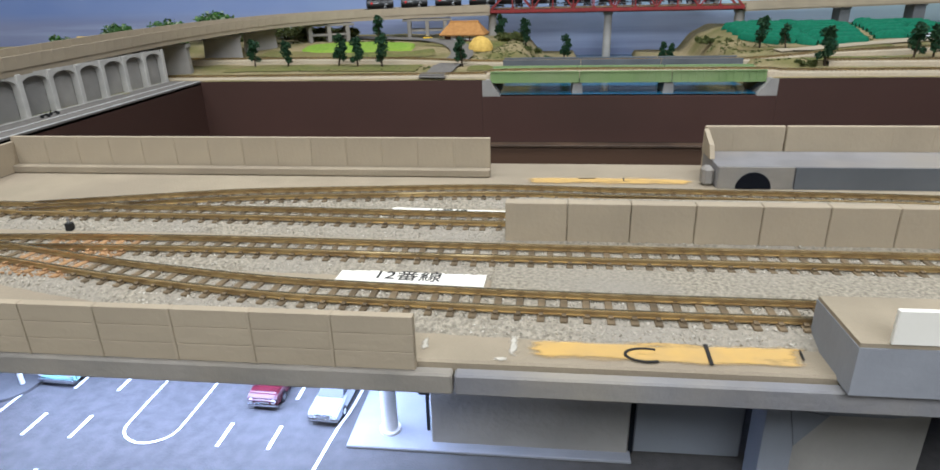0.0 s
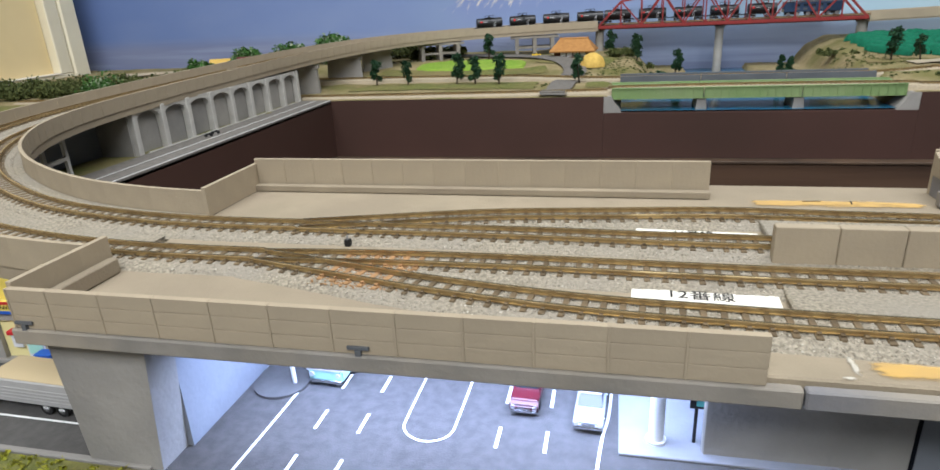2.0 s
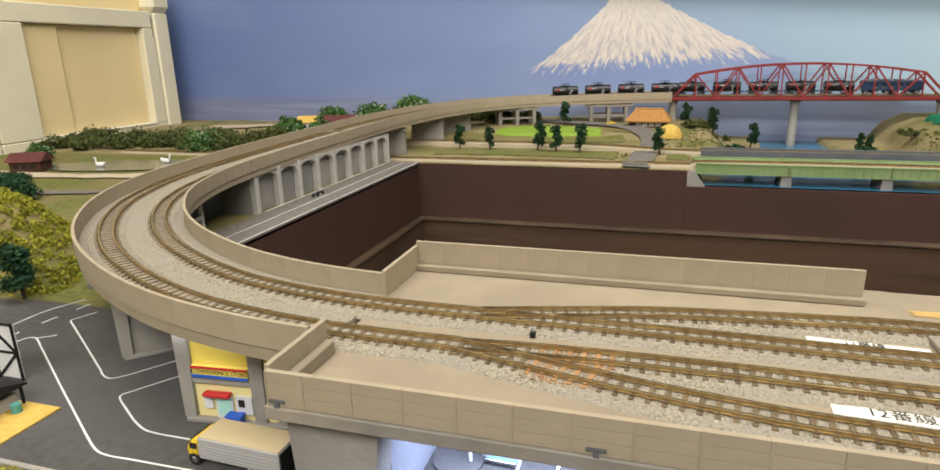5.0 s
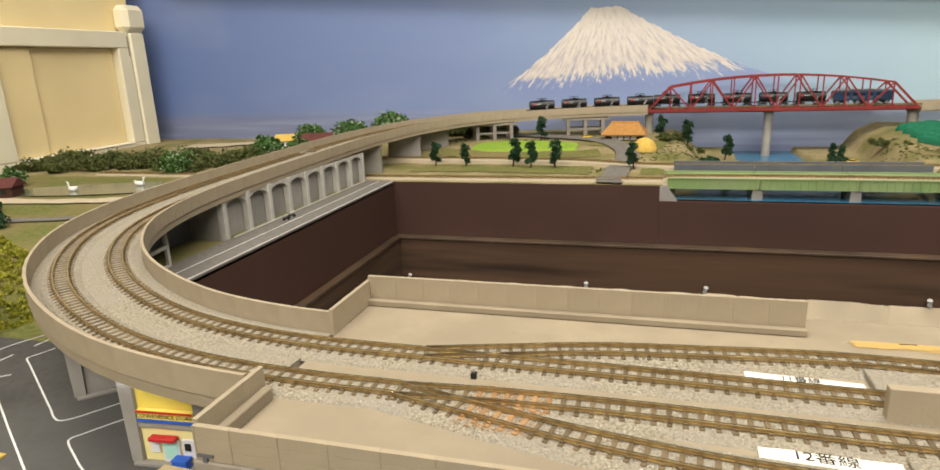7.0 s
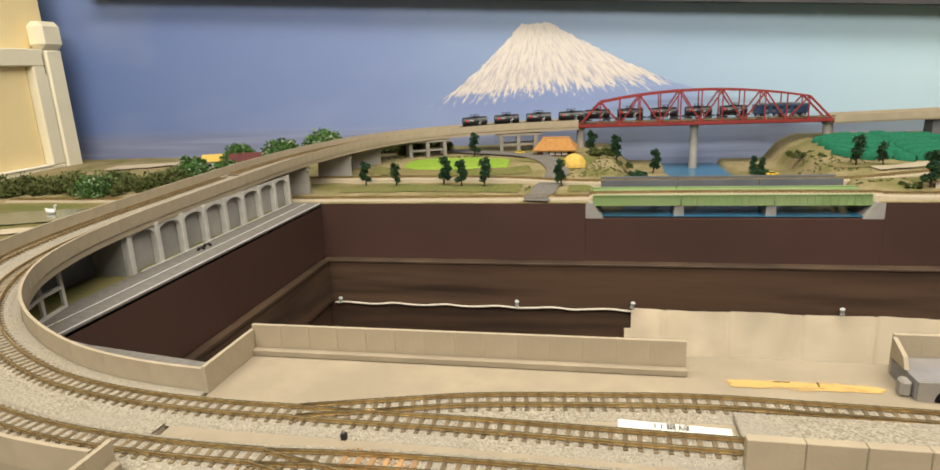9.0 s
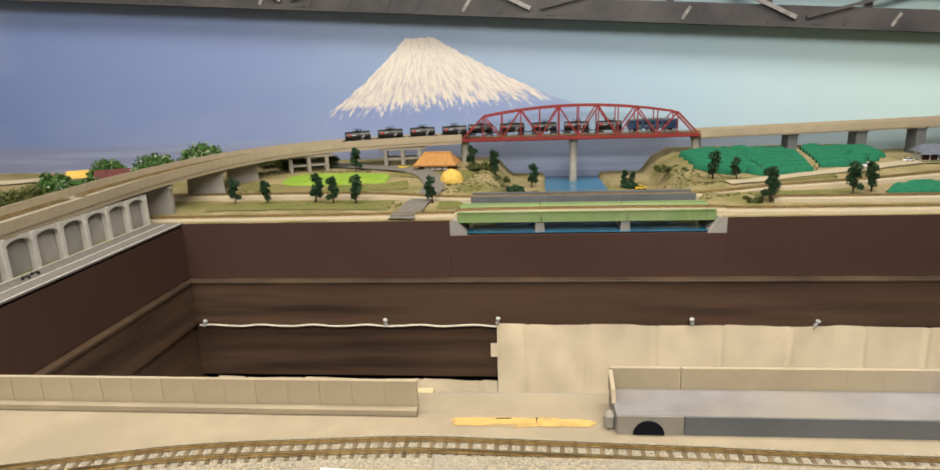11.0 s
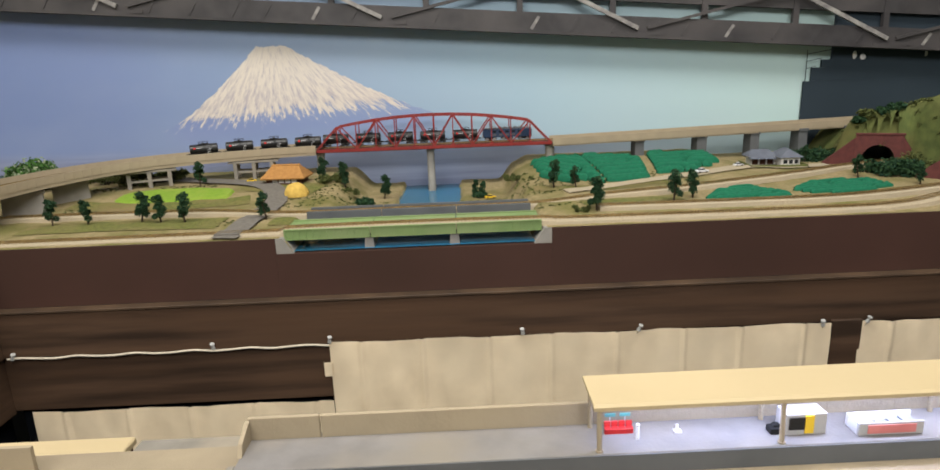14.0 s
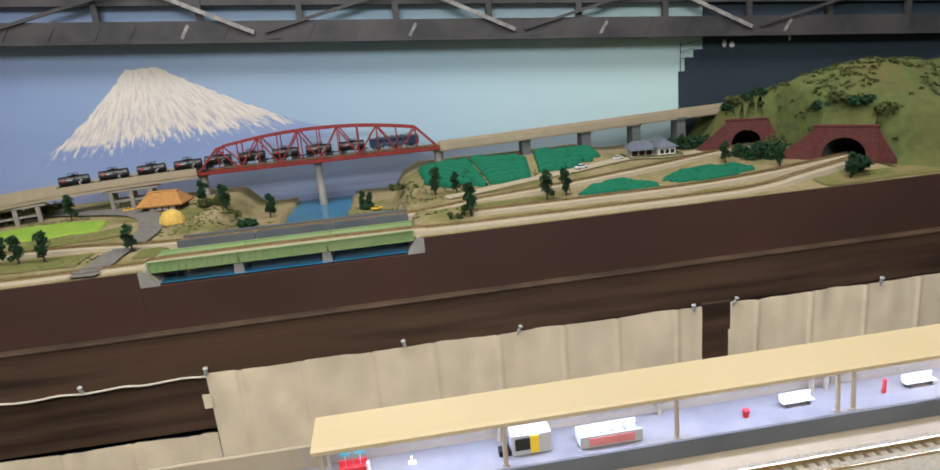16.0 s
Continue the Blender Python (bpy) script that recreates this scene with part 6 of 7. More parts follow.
ob = grid_surface("grass_bank", frange(-0.825, -0.522, 0.005), frange(0.32, 0.48, 0.005), moss_z, "grass", lambda x, y: math.hypot((x + 0.672) / 0.15, (y - 0.40) / 0.078) < 1.0)
tagged(ob, "mossy yellow-green bank beside the viaduct", "bank", kind="structure")
g = np.random.default_rng(77)
P_ = []
while len(P_) < 2600:
    x, y = g.uniform(-0.82, -0.522), g.uniform(0.322, 0.478)
    if math.hypot((x + 0.672) / 0.15, (y - 0.40) / 0.078) < 0.95:
        P_.append((x, y, moss_z(x, y)))
V, F = leaves(P_, [0.004] * len(P_), 30, 0.0013, g, 0.5)
tagged(raw("moss", V, F, "moss"), "yellow-green scenic moss on the bank", "moss", kind="stuff")
bt_ = tree(9, 0.05, "leaf", "bushy dark blue-green tree on the mossy bank", 320)
bt_.matrix_basis = pose(-0.556, 0.343, -0.016)
bt_.scale = (0.95, 0.95, 0.85)

# pond with swans
V, F = [], []
for i in range(48):
    a = 2 * math.pi * i / 48
    V.append((-0.905 + 0.155 * math.cos(a), 0.815 + 0.052 * math.sin(a) + 0.15 * 0.25 * math.cos(a), 0.0022))
tagged(raw("water", V, [tuple(range(48))], "pond"), "murky pond with a grassy rim", "pond", kind="structure")


def swan(x, y, a):
    bm = bmesh.new()
    bmesh.ops.create_uvsphere(bm, u_segments=14, v_segments=8, radius=1, matrix=Matrix.Translation((0, 0, 0.003)) @ Matrix.Diagonal((0.0095, 0.0055, 0.0042, 1)))
    pts = [Vector(p) for p in ((0.008, 0, 0.004), (0.0105, 0, 0.008), (0.0095, 0, 0.012), (0.0120, 0, 0.0135))]
    for p, q in zip(pts, pts[1:]):
        cyl(bm, p, q, 0.0015, 0.0012, 8)
    cyl(bm, (0.012, 0, 0.0135), (0.0155, 0, 0.0125), 0.0014, 0.0004, 8)
    cyl(bm, (-0.007, 0, 0.004), (-0.013, 0, 0.0075), 0.004, 0.0005, 8)
    ob = single("swan_figure", bm, "plaster", "white plastic swan on the pond", "swan figure", group="swans on the pond")
    ob.matrix_basis = pose(x, y, 0.0022, 0, 0, a)


swan(-0.945, 0.795, 170)
swan(-0.862, 0.848, -10)
strip("path", [(-1.13, 0.72), (-0.95, 0.715), (-0.8, 0.745), (-0.70, 0.79), (-0.62, 0.88), (-0.60, 0.98)], 0.016, "sand", "pale sandy path round the pond", "path", 0.002)
strip("path", [(-1.13, 0.60), (-0.9, 0.60), (-0.76, 0.64), (-0.66, 0.72)], 0.010, "pathgrey", "grey path beside the pond", "path", 0.002)
strip("beach", [(-1.10, 1.26), (-0.9, 1.30), (-0.7, 1.36), (-0.5, 1.40)], 0.035, "sand", "pale sandy shore below the backdrop", "shore", 0.003)


# ---- houses ----
def thatched_farmhouse():
    x, y = -0.094, 1.258
    t = thing("farmhouse", "thatched farmhouse with dark timber walls", "house", (x, y, gz(x, y)), -4)
    part("wall", boxes((-0.034, 0.034, -0.020, 0.020, 0, 0.014), bev=0.0005), "wdark", t)
    for i in range(4):
        part("screen", boxes((-0.022 + i * 0.012, -0.0125 + i * 0.012, -0.0206, -0.0201, 0.002, 0.011)), "plaster", t)
    part("veranda", boxes((-0.036, 0.036, -0.026, -0.0207, 0, 0.0022), bev=0.0003), "wdark", t)
    bm = bmesh.new()
    lo = [(-0.042, -0.030, 0.012), (0.042, -0.030, 0.012), (0.042, 0.030, 0.012), (-0.042, 0.030, 0.012)]
    hi = [(-0.026, -0.006, 0.032), (0.026, -0.006, 0.032), (0.026, 0.006, 0.032), (-0.026, 0.006, 0.032)]
    lo2 = [(a * 0.97, b * 0.97, 0.0095) for a, b, c in lo]
    a = [bm.verts.new(v) for v in lo]
    b = [bm.verts.new(v) for v in hi]
    c = [bm.verts.new(v) for v in lo2]
    for i in range(4):
        j = (i + 1) % 4
        bm.faces.new((a[i], a[j], b[j], b[i]))
        bm.faces.new((c[i], c[j], a[j], a[i]))
    bm.faces.new(b)
    bm.faces.new(c[::-1])
    bmesh.ops.recalc_face_normals(bm, faces=bm.faces[:])
    r = part("roof", bm, "thatch", t)
    part("ridge", boxes((-0.027, 0.027, -0.0055, 0.0055, 0.0315, 0.0345), bev=0.001), "thatch", r)


thatched_farmhouse()
ds = bmesh.new()
bmesh.ops.create_uvsphere(ds, u_segments=28, v_segments=14, radius=1, matrix=Matrix.Diagonal((0.0215, 0.0195, 0.023, 1)))
bmesh.ops.bisect_plane(ds, geom=ds.verts[:] + ds.edges[:] + ds.faces[:], plane_co=(0, 0, -0.001), plane_no=(0, 0, 1), clear_inner=True)
for v in ds.verts:
    v.co *= 1 + 0.05 * noise.noise(v.co * 220)
o = single("haystack", ds, "straw", "domed golden straw stack in front of the farmhouse", "haystack")
o.matrix_basis = pose(-0.056, 1.166, gz(-0.056, 1.166))


def tiled_house():
    x, y = 0.835, 1.262
    t = thing("house", "white house with grey hipped tile roofs", "house", (x, y, gz(x, y) - 0.001), -6)
    part("plinth", boxes((-0.05, 0.05, -0.045, 0.030, 0, 0.0015)), "pathgrey", t)
    part("wall", boxes((0.008, 0.042, -0.034, 0.016, 0.0015, 0.018), bev=0.0003), "plaster", t)
    part("wall", boxes((-0.040, 0.0078, -0.008, 0.016, 0.0015, 0.018), bev=0.0003), "plaster", t)
    for i in range(3):
        part("window", boxes((0.012 + i * 0.010, 0.019 + i * 0.010, -0.0345, -0.0341, 0.006, 0.0135)), "glass", t)
    for i in range(3):
        part("door", boxes((-0.036 + i * 0.014, -0.025 + i * 0.014, -0.0085, -0.0081, 0.002, 0.0125)), "wdark", t)

    def hip(x0, x1, y0, y1, z0, z1, ins):
        bm = bmesh.new()
        a = [bm.verts.new(v) for v in ((x0, y0, z0), (x1, y0, z0), (x1, y1, z0), (x0, y1, z0))]
        if x1 - x0 > y1 - y0:
            yc = (y0 + y1) / 2
            r = [bm.verts.new((x0 + ins, yc, z1)), bm.verts.new((x1 - ins, yc, z1))]
            bm.faces.new((a[0], a[1], r[1], r[0])), bm.faces.new((a[2], a[3], r[0], r[1]))
            bm.faces.new((a[1], a[2], r[1])), bm.faces.new((a[3], a[0], r[0]))
        else:
            xc = (x0 + x1) / 2
            r = [bm.verts.new((xc, y0 + ins, z1)), bm.verts.new((xc, y1 - ins, z1))]
            bm.faces.new((a[0], a[1], r[0])), bm.faces.new((a[2], a[3], r[1]))
            bm.faces.new((a[1], a[2], r[1], r[0])), bm.faces.new((a[3], a[0], r[0], r[1]))
        bm.faces.new(a[::-1])
        bmesh.ops.recalc_face_normals(bm, faces=bm.faces[:])
        return part("roof", bm, "tile", t)
    hip(0.003, 0.047, -0.040, 0.022, 0.018, 0.033, 0.020)
    hip(-0.047, 0.010, -0.015, 0.023, 0.0182, 0.030, 0.014)
    hip(-0.045, 0.004, -0.026, -0.007, 0.0145, 0.019, 0.004)
    for a, b in (((-0.05, -0.046), (0.05, -0.046)), ((-0.05, -0.046), (-0.05, 0.02)), ((0.05, -0.046), (0.05, 0.03))):
        bm = bmesh.new()
        box(bm, min(a[0], b[0]) - 0.002, max(a[0], b[0]) + 0.002, min(a[1], b[1]) - 0.002, max(a[1], b[1]) + 0.002, 0, 0.006, bev=0.0006)
        part("hedge", bm, "leafb", t, "clipped green hedge")


tiled_house()


def cottage(x, y, a, wallm, roofm, s, label):
    t = thing("cottage", label, "house", (x, y, gz(x, y)), a)
    part("wall", boxes((-0.03 * s, 0.03 * s, -0.02 * s, 0.02 * s, 0, 0.022 * s), bev=0.0003), wallm, t)
    bm = bmesh.new()
    prism(bm, [(-0.026 * s, 0.0215 * s), (0.026 * s, 0.0215 * s), (0, 0.038 * s)], "x", -0.035 * s, 0.035 * s)
    part("roof", bm, roofm, t)
    for i in range(3):
        part("window", boxes((-0.022 * s + i * 0.016 * s, -0.012 * s + i * 0.016 * s, -0.0206 * s, -0.0201 * s, 0.008 * s, 0.016 * s)), "glass", t)


cottage(-0.70, 1.165, 25, "wdark", "brick", 0.95, "small timber cottage with a dull red roof")
cottage(-0.79, 1.20, 25, "plaster", "straw", 0.8, "small white cottage with a straw-coloured roof")
cottage(-1.035, 0.748, 20, "wdark", "brick", 0.8, "brown timber hut beside the pond")

# ---- hill with two tunnels ----


CREST = ((0.88, 0.060), (0.963, 0.092), (1.017, 0.112), (1.077, 0.131), (1.151, 0.150), (1.225, 0.161), (1.315, 0.147), (1.36, 0.141), (1.42, 0.155), (1.65, 0.165))
FOOT = ((0.93, 1.165), (0.950, 1.155), (0.998, 1.122), (1.075, 1.062), (1.11, 1.048), (1.19, 1.040), (1.215, 0.982), (1.26, 0.945), (1.345, 0.985), (1.44, 0.975))
PORTALS = ((1.0845, 1.0365, 0.013, -52, 0.049, 0.0325), (1.008, 1.2050, 0.020, -28, 0.038, 0.0265))


def along(pts, v):
    return float(np.interp(v, [p[0] for p in pts], [p[1] for p in pts]))


def hill_z(x, y):
    ridge = along(CREST, x) * (math.exp(-((y - 1.17) / 0.23) ** 2) if y < 1.17 else 1.0 - 2.0 * (y - 1.17))
    front = sstep(0.925, 1.0, y) * 0.9 + 0.1 * sstep(0.90, 0.93, y)
    xf = along(FOOT, y)
    soft = 0.028 + 0.14 * sstep(1.01, 0.94, y) + 0.035 * sstep(1.24, 1.30, y)
    b = ridge * front * sstep(xf, xf + soft, x)
    return gz(min(x, 0.98), y) * 0.8 + b + 0.007 * ns(x, y, 16) * sstep(0.0, 0.04, b) + 0.003 * ns(x, y, 60) * sstep(0.0, 0.03, b) - 0.002


def off_tunnels(x, y):
    """Leaves the tunnel mouths open in the hill's skin."""
    for px, py, pz, a, w, r in PORTALS:
        c, k = math.cos(math.radians(a)), math.sin(math.radians(a))
        u, v = (x - px) * c + (y - py) * k, -(x - px) * k + (y - py) * c
        if abs(u) < r * 1.15 and -0.006 < v < 0.036 and min(hill_z(x + i, y + j) for i in (-0.003, 0.003) for j in (-0.003, 0.003)) < pz + 0.041:
            return False
    return True


tagged(grid_surface("hill", frange(0.88, 1.62, 0.006), frange(0.927, 1.434, 0.006), hill_z, "hill", off_tunnels), "grassy olive-green hill over two tunnels", "hill", kind="structure")
g = np.random.default_rng(5)
P_ = []
while len(P_) < 520:
    x, y = g.uniform(0.96, 1.5), g.uniform(0.94, 1.33)
    z = hill_z(x, y)
    if z > 0.035 and ns(x, y, 12, 3.0) > -0.05:
        P_.append((x, y, z))
V, F = leaves(P_, list(g.uniform(0.003, 0.008, len(P_))), 36, 0.0019, g, 0.6)
tagged(raw("scrub", V, F, "scrubl"), "rough olive scrub over the hill", "scrub", kind="stuff")


def portal(x, y, z, a, w, r, label):
    t = thing("tunnel_portal", label, "tunnel portal", (x, y, z), a)
    top, spring, rise = 0.058, 0.012, 0.028

    def ring(e, k):
        return (-(r + e) * math.cos(math.radians(k)), spring + (rise + e) * math.sin(math.radians(k)))
    # wall with an arched opening, its face to -y of the portal
    arch = [(-r, 0.0)] + [ring(0, k) for k in range(0, 181, 15)] + [(r, 0.0)]
    half = len(arch) // 2
    bm = bmesh.new()
    prism(bm, arch[:half + 1] + [(0, top), (-w, top), (-w, 0)], "y", 0, 0.006)
    prism(bm, arch[half:] + [(w, 0), (w, top), (0, top)], "y", 0, 0.006)
    part("face", bm, "brick", t)
    for k in range(0, 181, 12):
        vs = [ring(0.0003, k - 5.5), ring(0.0045, k - 5.5), ring(0.0045, k + 5.5), ring(0.0003, k + 5.5)]
        part("arch_stone", prism(bmesh.new(), vs, "y", -0.0009, -0.0001), "brick", t)
    part("coping", boxes((-w - 0.001, w + 0.001, -0.0015, 0.007, top + 0.0002, top + 0.0035), bev=0.0005), "brick", t)
    part("earth_fill", prism(bmesh.new(), [(0.0072, 0.0425), (0.0072, top), (0.013, top + 0.001), (0.022, 0.080), (0.034, 0.094), (0.050, 0.098), (0.050, 0.0425)], "x", -r * 1.24, r * 1.24), "hill", t, "grassy earth over the arch")
    bm = bmesh.new()
    for p, q in zip(arch, arch[1:]):
        vs = [bm.verts.new((u * 1.01, v, q_)) for u, v, q_ in ((p[0], 0.006, p[1]), (q[0], 0.006, q[1]), (q[0], 0.14, q[1]), (p[0], 0.14, p[1]))]
        bm.faces.new(vs)
    box(bm, -r * 1.02, r * 1.02, 0.14, 0.142, 0, 0.045)
    part("lining", bm, "greybridge", t, "dark tunnel lining")
    for sgn, ln in ((-1, 0.055), (1, 0.030)):
        wg = part("wing_wall", prism(bmesh.new(), [(0, 0), (sgn * ln, 0), (sgn * ln, 0.008), (0, top - 0.006)], "y", 0, 0.004), "brick", t)
        wg.matrix_basis = pose(sgn * w, 0.001, 0, 0, 0, -sgn * 20)


for ends, words in zip(PORTALS, ("red-brown masonry tunnel portal with a dark arch", "red-brown masonry tunnel portal half behind shrubs")):
    portal(*ends, words)
for i, (x, y, r, h) in enumerate(((0.985, 1.135, 0.022, 0.030), (1.015, 1.125, 0.020, 0.036), (1.038, 1.145, 0.018, 0.040), (0.955, 1.305, 0.025, 0.035), (0.915, 1.325, 0.02, 0.028), (1.060, 0.965, 0.007, 0.024), (0.935, 1.285, 0.02, 0.034))):
    bush(x, y, r, h, "leafb" if i == 2 else "leaf", "dense shrubs beside the tunnel portal", 150 + i, n=300, count=9, z=0.014)
for k, (px, py, pz, a, w, r) in enumerate(PORTALS):
    c, q = math.cos(math.radians(a)), math.sin(math.radians(a))
    for i in range(5 - k):
        u = -w * 0.95 + i * w * 0.5
        x, y = px + u * c - 0.026 * q, py + u * q + 0.026 * c
        bush(x, y, 0.013, 0.013 + 0.004 * (i % 2), "leafb" if i % 3 == 1 else "leaf", "low shrubs growing over the tunnel portal", 180 + 7 * k + i, n=220, count=6, z=max(hill_z(x, y), pz + 0.056) - 0.004)




# ---- road markings and the car park ----
def line_path(pts, w=0.0011, closed=False):
    bm = bmesh.new()
    path = spline(pts, 0.003)
    for i, (p, (t, s)) in enumerate(zip(path, sides(path))):
        path[i] = (bm.verts.new((p.x + s.x * w / 2, p.y + s.y * w / 2, ROAD + 0.0004)), bm.verts.new((p.x - s.x * w / 2, p.y - s.y * w / 2, ROAD + 0.0004)))
    for a, b in zip(path, path[1:]):
        bm.faces.new((a[1], b[1], b[0], a[0]))
    return bm


def straight(*pts):
    out = []
    for a, b in zip(pts, pts[1:]):
        for k in range(6):
            out.append((a[0] + (b[0] - a[0]) * k / 6, a[1] + (b[1] - a[1]) * k / 6))
    return out + [pts[-1]]


rm = thing("road_marking", "white painted lines on the asphalt", "road marking", kind="structure")
for x in (-0.1265, -0.1088, -0.0558, -0.0381):
    for k in range(-1, 5):
        y = 0.2062 + k * 0.0268
        part("dash", line_path([(x, y), (x, y + 0.013)], 0.0013), "white", rm)
part("line", line_path([(-0.146, 0.17), (-0.1445, 0.23), (-0.144, 0.33)]), "white", rm)
part("line", line_path([(-0.0218, 0.17), (-0.0185, 0.215), (-0.0155, 0.24), (-0.012, 0.33)]), "white", rm)
part("island_line", line_path([(-0.0930, 0.33), (-0.0930, 0.27), (-0.0930, 0.22), (-0.0915, 0.2105), (-0.0855, 0.2062), (-0.0795, 0.2062), (-0.0740, 0.2105), (-0.0730, 0.22), (-0.0728, 0.27), (-0.0728, 0.33)], 0.0009), "white", rm)
part("line", line_path(straight((-0.200, 0.1940), (-0.260, 0.1945), (-0.306, 0.1938)) + [(-0.318, 0.1935), (-0.328, 0.1955)] + straight((-0.343, 0.2040), (-0.401, 0.2400), (-0.474, 0.2860)) + [(-0.480, 0.2885), (-0.4845, 0.2860)] + straight((-0.486, 0.278), (-0.488, 0.20))), "white", rm)
part("line", line_path(straight((-0.250, 0.2150), (-0.308, 0.2148)) + [(-0.318, 0.2160), (-0.329, 0.2210)] + straight((-0.336, 0.2252), (-0.352, 0.2352)) + [(-0.3580, 0.2405), (-0.3550, 0.2460)] + straight((-0.352, 0.2510), (-0.336, 0.2760))), "white", rm)
part("line", line_path(straight((-0.350, 0.2950), (-0.373, 0.2610)) + [(-0.3800, 0.2550), (-0.3880, 0.2575)] + straight((-0.396, 0.2630), (-0.470, 0.3110)) + [(-0.4805, 0.3180), (-0.4795, 0.3225)] + straight((-0.477, 0.329), (-0.474, 0.338))), "white", rm)
for a, b in (((-0.477, 0.288), (-0.466, 0.2965)), ((-0.499, 0.284), (-0.499, 0.295)), ((-0.498, 0.309), (-0.4965, 0.321)), ((-0.495, 0.336), (-0.494, 0.348)), ((-0.500, 0.26), (-0.500, 0.272))):
    part("dash", line_path([a, b]), "white", rm)
part("line", line_path([(-0.516, 0.20), (-0.5155, 0.26), (-0.516, 0.300), (-0.5155, 0.329), (-0.505, 0.356)]), "white", rm)
vg = single("grass_verge", boxes((-1.14, -0.175, 0.153, 0.1745, ROAD - 0.002, ROAD + 0.0010), bev=0.0005), "grass", "strip of dry scenic grass along the road", "grass verge", "structure")
single("kerb", boxes((-1.14, -0.175, 0.1747, 0.1775, ROAD - 0.001, ROAD + 0.0016), bev=0.0004), "concrete", "grey kerb along the road", "kerb", "structure")
g = np.random.default_rng(6)
P_ = [(g.uniform(-0.6, -0.18), g.uniform(0.154, 0.174), ROAD + 0.001) for _ in range(500)]
V, F = leaves(P_, [0.002] * 500, 14, 0.0008, g, 0.5)
tagged(raw("grass_tufts", V, F, "moss"), "short dry grass tufts on the verge", "grass", kind="stuff")
track([(-0.9, 0.141, ROAD), (-0.5, 0.1405, ROAD), (-0.17, 0.140, ROAD)], "low-level track in front of the road", grains=5000, seed=12)
single("low_platform", boxes((-1.14, -0.17, 0.09, 0.1245, ROAD, ROAD + 0.008), bev=0.0005), "cream", "pale low platform edge in front of the track", "platform", "structure")


# ---- store under the curve ----
def store(x, y, a, label, sign, first):
    t = thing("convenience_store", label, "shop", (x, y, ROAD), a)
    part("plinth", boxes((-0.027, 0.034, -0.0025, 0.03, 0, 0.0022), bev=0.0003), "concrete", t)
    for px in (-0.025, 0.0155, 0.0300):
        bm = bmesh.new()
        prism(bm, [(px - 0.0032, 0.0022), (px + 0.0032, 0.0022), (px + 0.0042, 0.053), (px - 0.0042, 0.053)], "y", -0.0012, 0.008)
        part("pillar", bm, "concrete", t)
    part("upper_wall", boxes((-0.0214, 0.0238, 0.001, 0.004, 0.0325, 0.053)), "storey" if first else "blueconc", t)
    part("lower_wall", boxes((-0.0214, 0.0238, 0.001, 0.004, 0.0024, 0.0324)), "storec" if first else "concrete", t)
    if first:
        part("floor_beam", boxes((-0.0214, 0.0238, -0.0004, 0.0009, 0.0222, 0.0262)), "concrete", t)
        sb = part("sign_board", boxes((-0.0205, 0.0110, -0.0014, 0.0008, 0.0262, 0.0325), bev=0.0002), "storey", t)
        part("stripe", boxes((-0.0205, 0.0110, -0.0018, -0.0015, 0.0262, 0.0278)), "bluep", sb)
        part("stripe", boxes((-0.0205, 0.0110, -0.0018, -0.0015, 0.0312, 0.0325)), "redp", sb)
        writing("CONVENIENCE STORE", 0.0031, pose(-0.0048, -0.0016, 0.0295, 90, 0, 0), "ink", sb)
        part("awning", boxes((-0.0150, 0.0, -0.0038, 0.0005, 0.0160, 0.0182), bev=0.0004), "redp", t)
        d = part("door", boxes((-0.0095, 0.0, -0.0004, 0.0009, 0.0028, 0.0155)), "figw", t)
        part("door_pane", boxes((-0.0085, -0.001, -0.0008, -0.0005, 0.005, 0.0148)), "mint", d)
        part("window", boxes((-0.0165, -0.0115, -0.0004, 0.0009, 0.008, 0.0155)), "figw", t)
        part("window", boxes((0.002, 0.0110, -0.0004, 0.0009, 0.006, 0.0162)), "figw", t)
        part("poster", boxes((0.0035, 0.0068, -0.0009, -0.0005, 0.0105, 0.0145)), "ink", t)
    else:
        for i in range(2):
            part("vent", boxes((0.004 + i * 0.009, 0.009 + i * 0.009, 0.0003, 0.0009, 0.014, 0.020)), "greyvan", t)
    return t


store(-0.2760, 0.2335, 5, "yellow convenience store between concrete pillars", True, True)
store(-0.3720, 0.2965, 44, "grey blank shop bay between concrete pillars", True, False)
bx = thing("goods_box", "blue plastic crate in front of the store", "crate", (-0.2735, 0.2305, ROAD), 5)
part("body", boxes((-0.0042, 0.0042, -0.0025, 0.0025, 0, 0.0066), bev=0.0003), "bluep", bx)
part("lid", boxes((-0.0045, 0.0045, -0.0028, 0.0028, 0.0067, 0.0075), bev=0.0002), "bluep", bx)
s2 = thing("corner_shop", "corner shop with a red awning and yellow sign", "shop", (-0.4110, 0.3010, ROAD), -52)
part("wall", boxes((-0.028, 0.028, 0.0, 0.006, 0, 0.050), bev=0.0004), "concrete", s2)
part("awning", boxes((-0.020, 0.004, -0.004, -0.0001, 0.030, 0.040), bev=0.0005), "redp", s2)
part("sign_board", boxes((0.005, 0.0245, -0.0015, -0.0001, 0.022, 0.042), bev=0.0003), "storey", s2)
part("window", boxes((-0.022, 0.012, -0.0012, -0.0001, 0.006, 0.019)), "figw", s2)


